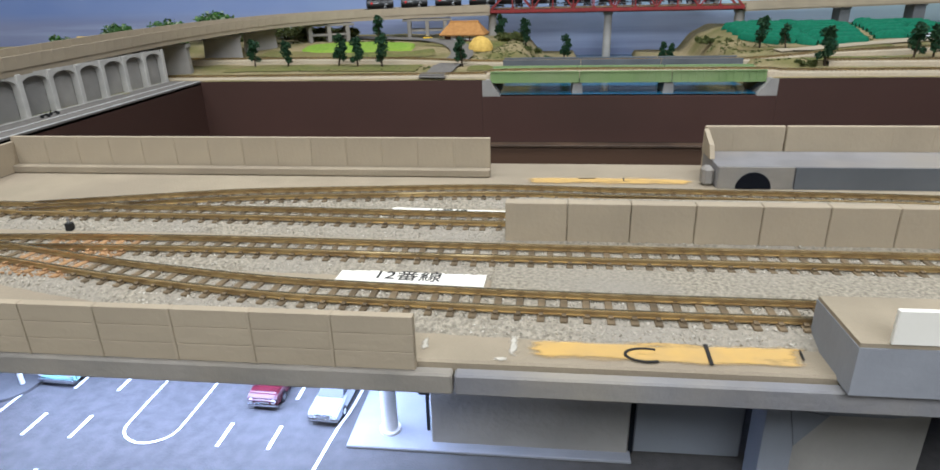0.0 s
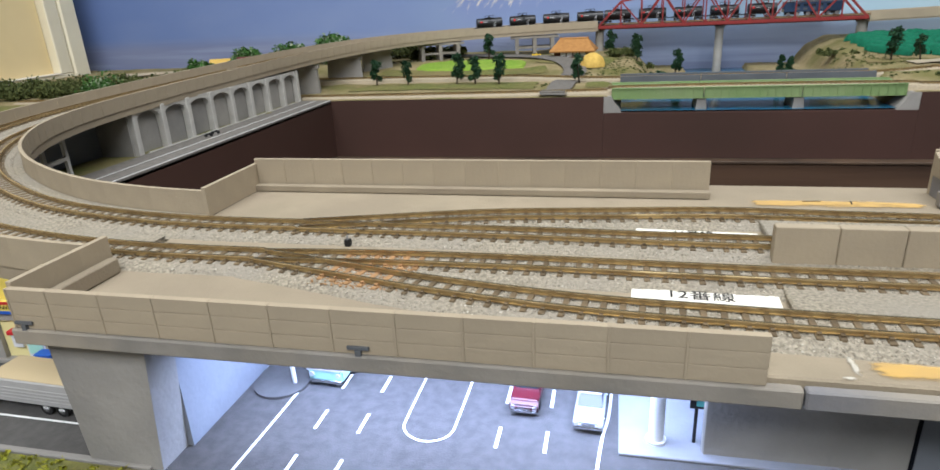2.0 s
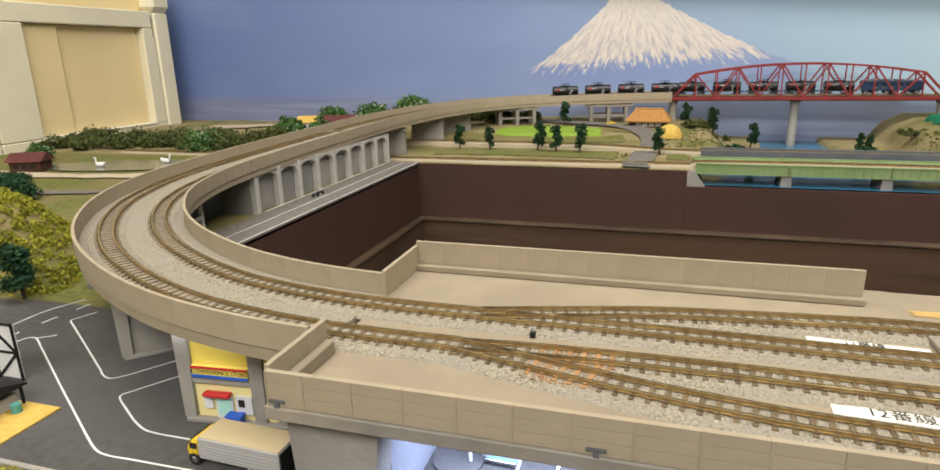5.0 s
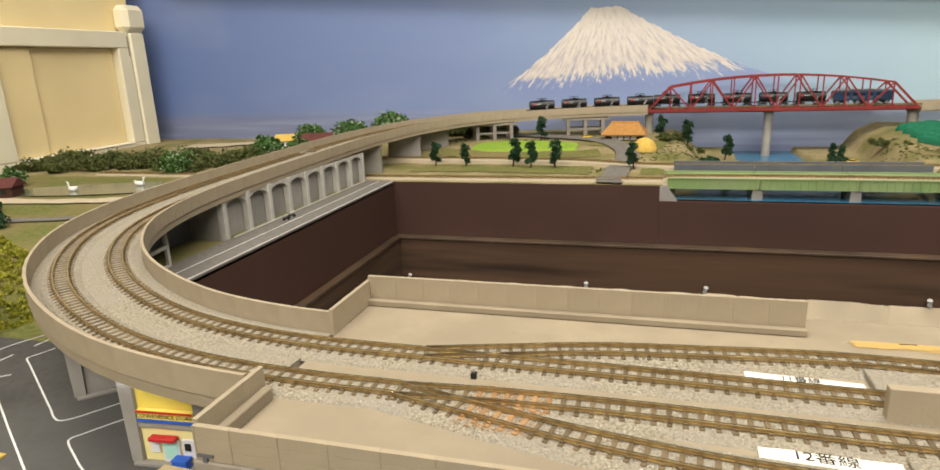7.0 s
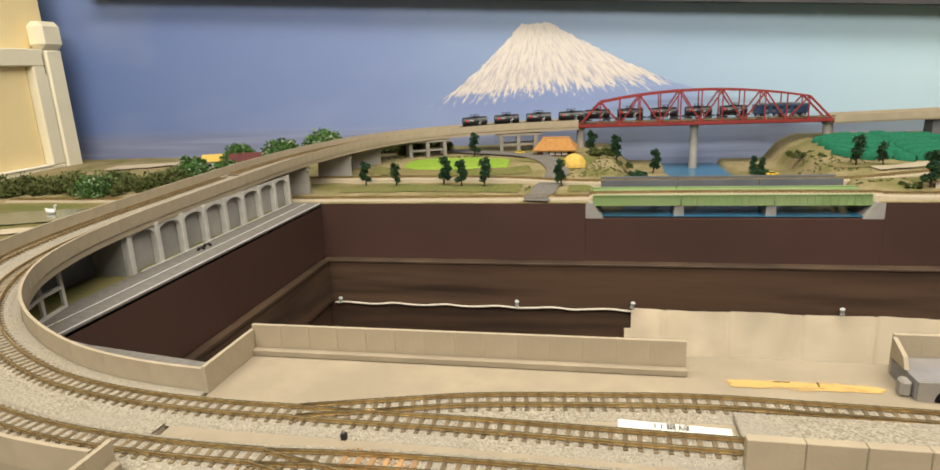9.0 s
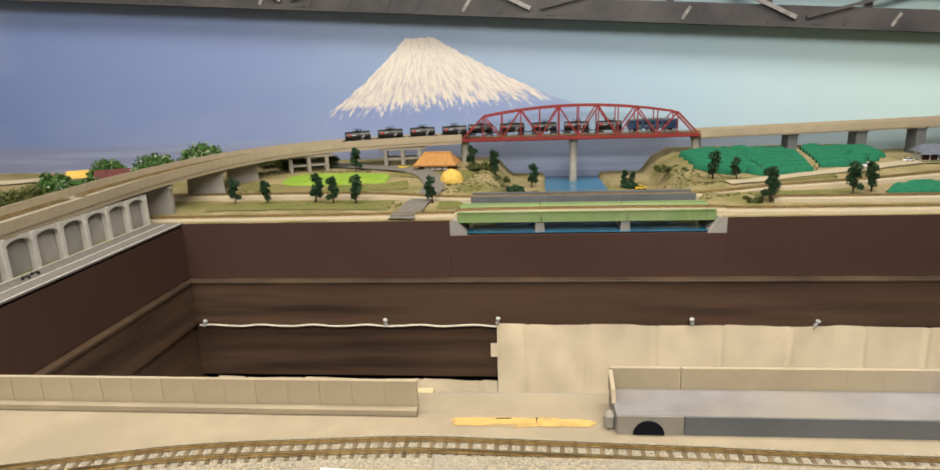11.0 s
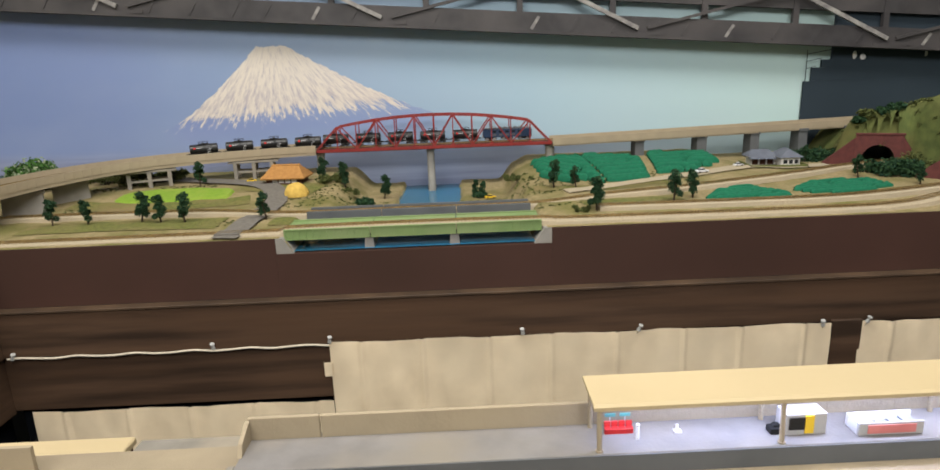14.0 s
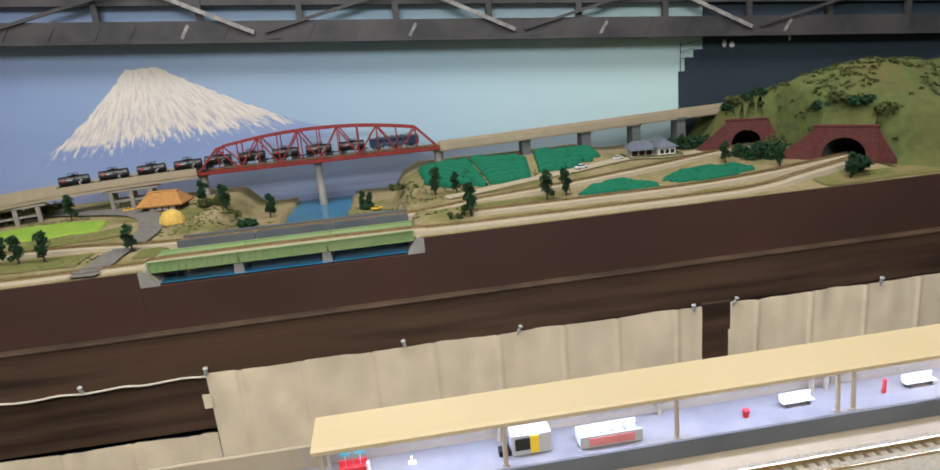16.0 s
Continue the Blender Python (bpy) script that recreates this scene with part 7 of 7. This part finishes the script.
# ---- vehicles ----
def wheels(t, xs, w, r):
    for x in xs:
        for s in (-1, 1):
            wh = part("wheel", cyl(bmesh.new(), (x, s * (w - 0.0012), r), (x, s * w, r), r, n=16), "tyre", t)
            part("rim", cyl(bmesh.new(), (x, s * (w - 0.0005), r), (x, s * (w + 0.0001), r), r * 0.55, n=12), "chrome", wh)


def car(name, x, y, a, paint, label, prof, cabin, s=1.0, z=ROAD, category="car"):
    """A car along +x; prof and cabin are side outlines in metres."""
    t = thing(name, label, category, (x, y, z), a)
    bm = prism(bmesh.new(), prof, "y", -0.0055, 0.0055)
    bmesh.ops.bevel(bm, geom=bm.edges[:], offset=0.0006, segments=2, affect="EDGES")
    b = part("body", bm, paint, t)
    bm = prism(bmesh.new(), cabin, "y", -0.0047, 0.0047)
    for v in bm.verts:
        if v.co.z > cabin[0][1] + 0.0015:
            v.co.y *= 0.84
    part("windows", bm, "glass", t)
    zt = max(v for u, v in cabin)
    us = [u for u, v in cabin if v == zt]
    part("roof", boxes((min(us) - 0.0004, max(us) + 0.0004, -0.0040, 0.0040, zt, zt + 0.0005), bev=0.0002), paint, t)
    wheels(t, (prof[0][0] + 0.006, prof[1][0] - 0.006), 0.0056, 0.0021)
    part("bumper", boxes((prof[1][0] - 0.0003, prof[1][0] + 0.0006, -0.0052, 0.0052, 0.0018, 0.0030), bev=0.0002), "chrome", t)
    for sy in (-0.0042, 0.0042):
        part("headlight", cyl(bmesh.new(), (prof[1][0] - 0.0004, sy, 0.0040), (prof[1][0] + 0.0004, sy, 0.0040), 0.0009, n=10), "figw", t)
    part("grille", boxes((prof[1][0] - 0.0002, prof[1][0] + 0.0004, -0.0026, 0.0026, 0.0032, 0.0045)), "chrome", t)
    t.scale = (s, s, s)
    return t


sedan = [(-0.0145, 0.0016), (0.0145, 0.0016), (0.0150, 0.0042), (0.0135, 0.0056), (0.0060, 0.0062), (-0.0100, 0.0064), (-0.0148, 0.0058)]
cab = [(-0.0095, 0.0062), (0.0070, 0.0062), (0.0028, 0.0095), (-0.0062, 0.0095)]
car("sedan", -0.0228, 0.2345, -93, "silver", "silver model sedan parked on the road", sedan, cab)
classic = [(-0.0140, 0.0016), (0.0140, 0.0016), (0.0146, 0.0050), (0.0125, 0.0066), (0.0060, 0.0070), (-0.0100, 0.0070), (-0.0144, 0.0052)]
cab2 = [(-0.0085, 0.0068), (0.0055, 0.0068), (0.0030, 0.0105), (-0.0060, 0.0105)]
car("vintage_car", -0.0478, 0.2405, -92, "maroon", "maroon vintage model car with chrome bumper", classic, cab2)
bus_p = [(-0.030, 0.002), (0.030, 0.002), (0.0305, 0.010), (0.029, 0.0185), (-0.029, 0.0185), (-0.0305, 0.010)]
bs = thing("bus", "mint green and white vintage model bus", "bus", (-0.1335, 0.265, ROAD), -92)
bm = prism(bmesh.new(), bus_p, "y", -0.0080, 0.0080)
bmesh.ops.bevel(bm, geom=bm.edges[:], offset=0.0008, segments=2, affect="EDGES")
part("body", bm, "mint", bs)
part("waistband", boxes((-0.0307, 0.0308, -0.0083, 0.0083, 0.0075, 0.0092)), "figw", bs)
part("windscreen", boxes((0.0298, 0.0306, -0.0066, 0.0066, 0.0105, 0.0160)), "glass", bs)
for i in range(6):
    for s in (-1, 1):
        part("window", boxes((-0.026 + i * 0.009, -0.0185 + i * 0.009, s * 0.0081 - 0.0003, s * 0.0081 + 0.0003, 0.0105, 0.0158)), "glass", bs)
part("bumper", boxes((0.0303, 0.0314, -0.0076, 0.0076, 0.0018, 0.0034), bev=0.0002), "chrome", bs)
for sy in (-0.006, 0.006):
    part("headlight", cyl(bmesh.new(), (0.030, sy, 0.0055), (0.031, sy, 0.0055), 0.0011, n=10), "figw", bs)
wheels(bs, (-0.018, 0.019), 0.0082, 0.0031)

tk = thing("box_truck", "yellow-cabbed truck with a grey box body", "truck", (-0.2550, 0.2062, ROAD), -2)
bm = prism(bmesh.new(), [(-0.0215, 0.0045), (-0.0150, 0.0045), (-0.0150, 0.0125), (-0.0185, 0.0130), (-0.0220, 0.0090)][::-1], "y", -0.0075, 0.0075)
bmesh.ops.bevel(bm, geom=bm.edges[:], offset=0.0008, segments=2, affect="EDGES")
cb = part("cab", bm, "yel", tk)
part("windscreen", prism(bmesh.new(), [(-0.0215, 0.0094), (-0.0188, 0.0127), (-0.0191, 0.0130), (-0.0222, 0.0096)], "y", -0.0066, 0.0066), "glass", cb)
for s in (-1, 1):
    part("side_window", boxes((-0.0195, -0.0158, s * 0.0076 - 0.0002, s * 0.0076 + 0.0002, 0.0085, 0.0115)), "glass", cb)
bd_ = part("box_body", boxes((-0.0140, 0.030, -0.0085, 0.0085, 0.0045, 0.0155), bev=0.0005), "greyvan", tk)
# roof as its own panel, warmer and creamier than the sides
part("roof_panel", boxes((-0.0137, 0.0297, -0.0082, 0.0082, 0.01552, 0.0160), bev=0.0002), "cream", bd_, "cream roof panel of the box body")
for i in range(4):
    part("rib", boxes((-0.0139, 0.0299, -0.0088, -0.0085, 0.0065 + i * 0.0016, 0.0072 + i * 0.0016)), "greyvan", bd_)
part("rear_frame", boxes((0.0301, 0.0308, -0.0080, 0.0080, 0.0050, 0.0150)), "blackm", bd_)
part("chassis", boxes((-0.020, 0.0295, -0.0050, 0.0050, 0.0030, 0.0054)), "blackm", tk)
wheels(tk, (-0.0175, 0.0135, 0.0215), 0.0080, 0.0030)
for x, y, m_, nm, lab, s in ((0.288, 1.205, "yel", "tractor", "tiny yellow tractor on the river bank", 0.8), (-0.166, 1.272, "yel", "tractor", "tiny yellow tractor beside the lane", 0.7), (0.672, 1.185, "figw", "pickup", "small white and yellow pickup beside the tea field", 1.0), (0.757, 1.225, "figw", "white_car", "tiny white car beside the house", 0.8)):
    car(nm, x, y, 15, m_, lab, sedan, cab, s=s * 0.85, z=gz(x, y) + 0.002, category="tractor" if nm == "tractor" else "car")
# half-seen roadside stand at the edge of the car park
rs_ = thing("roadside_stall", "dark roadside stall on a yellow base", "stall", (-0.410, 0.203, ROAD))
part("base", boxes((-0.060, 0.031, -0.018, 0.018, 0, 0.0012), bev=0.0002), "straw", rs_)
part("counter", boxes((-0.050, 0.006, -0.010, 0.014, 0.0013, 0.009), bev=0.0004), "greyvan", rs_)
ro_ = part("roof", prism(bmesh.new(), [(-0.014, 0.0135), (0.002, 0.0185), (0.018, 0.0135), (0.018, 0.0125), (-0.014, 0.0125)], "x", -0.054, 0.010), "blackm", rs_, "dark ribbed roof")
for i in range(9):
    part("rib", bar(bmesh.new(), (-0.052 + i * 0.0076, -0.0135, 0.0139), (-0.052 + i * 0.0076, 0.002, 0.0187), 0.0009, 0.0006), "greybridge", ro_)
for px in (-0.050, 0.007):
    for py in (-0.012, 0.016):
        part("post", boxes((px - 0.0006, px + 0.0006, py - 0.0006, py + 0.0006, 0.0012, 0.0126)), "blackm", rs_)
part("barrel", cyl(bmesh.new(), (0.012, 0.008, 0.0012), (0.012, 0.008, 0.0062), 0.0026, n=12), "teal", rs_)
tp_ = thing("trellis_screen", "pale trellis screen with dark braces beside the stall", "screen", (-0.446, 0.241, ROAD))
part("panel", boxes((-0.020, 0.016, -0.0006, 0.0006, 0.001, 0.036)), "plaster", tp_)
for p, q in (((-0.020, 0.0), (-0.020, 0.037)), ((-0.002, 0.0), (-0.002, 0.037)), ((0.016, 0.0), (0.016, 0.037)), ((-0.020, 0.036), (0.016, 0.036)), ((-0.020, 0.018), (0.016, 0.018)), ((-0.002, 0.001), (0.016, 0.018)), ((-0.002, 0.035), (0.016, 0.018)), ((-0.020, 0.018), (-0.002, 0.001)), ((-0.020, 0.018), (-0.002, 0.035))):
    part("brace", bar(bmesh.new(), (p[0], -0.0009, p[1]), (q[0], -0.0009, q[1]), 0.0012, 0.0012), "blackm", tp_)

# street lamp of the underpass
sl = thing("street_lamp", "white lamp post on a round road island", "street lamp", (-0.1545, 0.2335, ROAD))
part("island", cyl(bmesh.new(), (0, 0, 0), (0, 0, 0.0012), 0.012, n=28), "asphalt", sl)
part("post", cyl(bmesh.new(), (0.006, 0, 0), (0.0055, 0, 0.018), 0.0009, n=10), "plaster", sl)


# ---- train ----
def tank_car():
    t = thing("tank_wagon", "black four-axle tank wagon with white markings", "wagon", group="train of tank wagons")
    L_, R_ = 0.0245, 0.0088
    bm = bmesh.new()
    cyl(bm, (-L_, 0, 0.0162), (L_, 0, 0.0162), R_, n=28)
    for s in (-1, 1):
        cyl(bm, (s * L_, 0, 0.0162), (s * (L_ + 0.0012), 0, 0.0162), R_ if s > 0 else R_, R_ * 0.72, 28)
    tk_ = part("tank", bm, "black", t)
    for x in (-0.014, 0.014):
        part("band", cyl(bmesh.new(), (x - 0.0005, 0, 0.0162), (x + 0.0005, 0, 0.0162), R_ + 0.0002, n=28), "blackm", tk_)
    part("dome", cyl(bmesh.new(), (0, 0, 0.0245), (0, 0, 0.0272), 0.0030, n=16), "black", tk_)
    wk = part("walkway", boxes((-0.0085, 0.0085, -0.0062, 0.0062, 0.0252, 0.0257)), "blackm", t)
    for y in (-0.0062, 0.0062):
        for x in (-0.0085, 0.0, 0.0085):
            part("rail_post", cyl(bmesh.new(), (x, y, 0.0255), (x, y, 0.0292), 0.0003, n=6), "blackm", wk)
        part("hand_rail", cyl(bmesh.new(), (-0.0085, y, 0.0292), (0.0085, y, 0.0292), 0.0003, n=6), "blackm", wk)
    part("underframe", boxes((-0.029, 0.029, -0.0030, 0.0030, 0.0058, 0.0078), (-0.029, -0.0265, -0.0078, 0.0078, 0.0060, 0.0080), (0.0265, 0.029, -0.0078, 0.0078, 0.0060, 0.0080)), "blackm", t)
    part("ladder", boxes((0.0005, 0.0010, -0.0094, -0.0089, 0.006, 0.0252), (0.0030, 0.0035, -0.0094, -0.0089, 0.006, 0.0252), *[(0.0010, 0.0030, -0.0093, -0.0090, 0.007 + i * 0.0026, 0.0074 + i * 0.0026) for i in range(7)]), "blackm", t)
    for bx_ in (-0.0185, 0.0185):
        b = part("bogie", boxes((bx_ - 0.0075, bx_ + 0.0075, -0.0062, -0.0054, 0.0022, 0.0048), (bx_ - 0.0075, bx_ + 0.0075, 0.0054, 0.0062, 0.0022, 0.0048), (bx_ - 0.001, bx_ + 0.001, -0.0054, 0.0054, 0.003, 0.0057)), "blackm", t)
        for dx in (-0.0050, 0.0050):
            for s in (-1, 1):
                part("wheel", cyl(bmesh.new(), (bx_ + dx, s * 0.0040, 0.0029), (bx_ + dx, s * 0.0048, 0.0029), 0.0029, n=16), "steelw", b)
    for s in (-1, 1):
        part("coupler", boxes((s * 0.029 if s > 0 else -0.0325, 0.0325 if s > 0 else -0.029, -0.0009, 0.0009, 0.0052, 0.0072)), "blackm", t)
    part("emblem", cyl(bmesh.new(), (-0.0165, -R_ - 0.0001, 0.0180), (-0.0165, -R_ + 0.0004, 0.0180), 0.0022, n=18), "redp", tk_, "round red emblem")
    part("marking", boxes((-0.013, -0.004, -R_ - 0.0001, -R_ + 0.0003, 0.0175, 0.0182), (0.009, 0.015, -R_ - 0.0001, -R_ + 0.0003, 0.0160, 0.0165), (0.009, 0.0135, -R_ - 0.0001, -R_ + 0.0003, 0.0148, 0.0152)), "figw", tk_, "white stencilled bars")
    part("white_handrail", boxes((0.0072, 0.0077, -0.0100, -0.0096, 0.0060, 0.0135), (0.0100, 0.0105, -0.0100, -0.0096, 0.0060, 0.0135), (0.0072, 0.0105, -0.0100, -0.0096, 0.0131, 0.0136), (0.0085, 0.0110, -0.0102, -0.0096, 0.0040, 0.0052)), "figw", t, "white hand rail")
    return t


def locomotive():
    t = thing("electric_locomotive", "dark blue electric locomotive with cream ends", "locomotive", group="train of tank wagons")
    bm = boxes((-0.050, 0.050, -0.0092, 0.0092, 0.0070, 0.0235), bev=0.0009)
    bd2 = part("body", bm, "loco", t)
    part("roof", boxes((-0.0495, 0.0495, -0.0080, 0.0080, 0.0236, 0.0252), bev=0.0005), "greybridge", t)
    for s in (-1, 1):
        part("end_panel", boxes((s * 0.0501 if s > 0 else -0.0505, 0.0505 if s > 0 else -0.0501, -0.0085, 0.0085, 0.0075, 0.0125)), "lococream", bd2)
        part("cab_window", boxes((s * 0.0501 if s > 0 else -0.0504, 0.0504 if s > 0 else -0.0501, -0.0070, 0.0070, 0.0160, 0.0205)), "glass", bd2)
        pg = part("pantograph", boxes((s * 0.030 - 0.007, s * 0.030 + 0.007, -0.0065, -0.0058, 0.0265, 0.0270), (s * 0.030 - 0.007, s * 0.030 + 0.007, 0.0058, 0.0065, 0.0265, 0.0270), (s * 0.030 - 0.0012, s * 0.030 + 0.0012, -0.008, 0.008, 0.0285, 0.0290)), "steelw", t)
        for y in (-0.006, 0.006):
            part("arm", bar(bmesh.new(), (s * 0.030 - 0.006, y, 0.0268), (s * 0.030, y * 0.5, 0.0288), 0.0005, 0.0005), "steelw", pg)
    for i in range(5):
        part("side_window", boxes((-0.030 + i * 0.013, -0.023 + i * 0.013, -0.0095, -0.0092, 0.0165, 0.0205)), "glass", bd2)
        part("louvre", boxes((-0.030 + i * 0.013, -0.023 + i * 0.013, -0.0095, -0.0092, 0.0105, 0.0140)), "greybridge", bd2)
    for i in range(4):
        part("roof_box", boxes((-0.018 + i * 0.0105, -0.011 + i * 0.0105, -0.004, 0.004, 0.0253, 0.0272), bev=0.0003), "greybridge", t)
    for bx_ in (-0.034, 0.0, 0.034):
        b = part("bogie", boxes((bx_ - 0.012, bx_ + 0.012, -0.0068, 0.0068, 0.0025, 0.0069), bev=0.0004), "blackm", t)
        for dx in (-0.0075, 0.0075):
            for s in (-1, 1):
                part("wheel", cyl(bmesh.new(), (bx_ + dx, s * 0.0062, 0.0034), (bx_ + dx, s * 0.0072, 0.0034), 0.0034, n=16), "steelw", b)
    return t


# the train's line: rear track of the viaduct, then the bridge
line = [p + Vector((0, 0, 0.0046)) for p in inner if p.x < -0.06 and p.y > 0.6]
line += [Vector((X0 + i * 0.006, 1.3685, ZB + 0.0036 + 0.0046)) for i in range(81)]
line += [p + Vector((0, 0, 0.005)) for p in spline(RV, 0.006)]
acc = [0.0]
for a, b in zip(line, line[1:]):
    acc.append(acc[-1] + (b - a).length)


def on_line(s):
    i = max(k for k in range(len(acc)) if acc[k] <= s)
    i = min(i, len(line) - 2)
    d = line[i + 1] - line[i]
    p = line[i] + d * ((s - acc[i]) / max(d.length, 1e-9))
    return Matrix.Translation(p) @ Euler((0, -math.atan2(d.z, math.hypot(d.x, d.y)), math.atan2(d.y, d.x))).to_matrix().to_4x4()


s_loco = next(acc[k] for k in range(len(line)) if line[k].x > 0.335)
lo_ = locomotive()
lo_.matrix_basis = on_line(s_loco)
w0 = tank_car()
w0.matrix_basis = on_line(s_loco - 0.0865)
for i in range(1, 9):
    copy_thing(w0, on_line(s_loco - 0.0865 - i * 0.0662))

# ---- dark steel framework above the backdrop ----


def bz(x):
    return 0.3160 - 0.0735 * x


ft = thing("steel_framework", "black riveted steel framework above the backdrop", "steel beam")
part("bottom_chord", bar(bmesh.new(), (-1.2, 1.412, bz(-1.2) + 0.022), (1.7, 1.412, bz(1.7) + 0.022), 0.016, 0.042), "steel", ft)
part("flange", bar(bmesh.new(), (-1.2, 1.396, bz(-1.2) + 0.003), (1.7, 1.396, bz(1.7) + 0.003), 0.018, 0.005), "steel", ft)
part("upper_chord", bar(bmesh.new(), (-1.2, 1.420, bz(-1.2) + 0.130), (1.7, 1.420, bz(1.7) + 0.130), 0.016, 0.115), "steel", ft)
for i in range(15):
    x = -1.15 + i * 0.19
    part("vertical", bar(bmesh.new(), (x, 1.414, bz(x) + 0.04), (x, 1.414, bz(x) + 0.12), 0.010, 0.012), "steel", ft)
for i in range(5):
    x = -0.95 + i * 0.52
    part("diagonal", bar(bmesh.new(), (x, 1.400, bz(x) + 0.02), (x - 0.26, 1.400, bz(x - 0.26) + 0.13), 0.006, 0.008), "steelw", ft)
    part("diagonal", bar(bmesh.new(), (x + 0.02, 1.402, bz(x) + 0.02), (x + 0.36, 1.402, bz(x + 0.36) + 0.12), 0.006, 0.006), "steel", ft)
    part("gusset", boxes((x - 0.03, x + 0.05, 1.397, 1.399, bz(x) + 0.005, bz(x) + 0.012)), "steel", ft)
g = random.Random(4)
for i in range(26):
    x = -0.9 + i * 0.085 + g.uniform(-0.02, 0.02)
    part("lacing", bar(bmesh.new(), (x, 1.4032, bz(x) + 0.010), (x + 0.016, 1.4032, bz(x) + 0.034), 0.001, 0.006), "steelw" if i % 5 == 0 else "steel", ft)
settle(ft, (0.2, 1.41, 0.3))
dt = thing("dark_tower", "dark stepped tower silhouette beside the backdrop", "tower")
part("body", boxes((0.977, 1.9, 1.425, 1.43, -0.05, 0.172)), "navy", dt)
part("step", boxes((0.992, 1.9, 1.4252, 1.4298, 0.1722, 0.200)), "navy", dt)
part("step", boxes((1.012, 1.9, 1.4251, 1.4299, 0.2002, 0.216)), "navy", dt)
part("step", boxes((1.034, 1.9, 1.4253, 1.4297, 0.2162, 0.50)), "navy", dt)
for p, q in (((0.979, 0.172), (0.979, 0.236)), ((0.979, 0.228), (1.03, 0.236)), ((0.979, 0.213), (1.01, 0.219)), ((0.979, 0.198), (1.0, 0.203))):
    part("rail", bar(bmesh.new(), (p[0], 1.424, p[1]), (q[0], 1.424, q[1]), 0.0012, 0.0012), "navy", dt)
settle(dt, (1.2, 1.427, -0.05))
# white blobs in place of bright spots of light against the dark wall
for x, z, w, h in ((1.080, 0.223, 0.010, 0.017), (1.098, 0.219, 0.013, 0.013), (1.234, 0.221, 0.006, 0.013)):
    sp_ = bmesh.new()
    bmesh.ops.create_icosphere(sp_, subdivisions=2, radius=1, matrix=Matrix.Diagonal((w / 2, 0.002, h / 2, 1)))
    for v in sp_.verts:
        v.co *= 1 + 0.25 * noise.noise(v.co * 160)
    single("wall_light", sp_, "figw", "small white blob standing for a bright spot of light", "light").matrix_basis = pose(x, 1.4228, z)

# ---- cream cupboard beside the layout ----
cbx = thing("cupboard", "cream wooden cupboard with a recessed panel and ivory frame", "cupboard", (-1.27, 0.0, -0.75))
part("carcass", boxes((-0.40, -0.031, 0.30, 1.365, 0, 1.25), bev=0.004), "panel", cbx)
part("corner_post", boxes((-0.0300, 0.004, 1.318, 1.365, 0.0, 1.030), bev=0.004), "frame_w", cbx)
part("post_cap", boxes((-0.034, 0.010, 1.306, 1.376, 1.031, 1.094), bev=0.012), "frame_w", cbx)
for y0_, y1_ in ((0.885, 1.316), (0.452, 0.883)):
    d = part("door", boxes((-0.0305, 0.0, y0_, y1_, 0.745, 0.768), (-0.0305, 0.0, y0_, y1_, 0.994, 1.032), (-0.0305, 0.0, y0_, y0_ + 0.090, 0.7685, 0.9935), (-0.0305, 0.0, y1_ - 0.036, y1_, 0.7685, 0.9935), bev=0.002), "frame_w", cbx)
    part("door_panel", boxes((-0.0305, -0.020, y0_ + 0.175, y1_ - 0.037, 0.769, 0.993), bev=0.0015), "panel", d)
    part("stile", boxes((-0.0300, -0.012, y0_ + 0.091, y0_ + 0.174, 0.769, 0.993), bev=0.002), "panel", d)
    part("sill", boxes((-0.0300, 0.003, y0_ + 0.091, y1_ - 0.037, 0.7685, 0.7705)), "paper", d, "white sill edge")
    part("seam", boxes((0.0002, 0.0008, y1_ - 0.006, y1_ - 0.0045, 0.975, 1.022)), "wdark", d, "dark open seam")
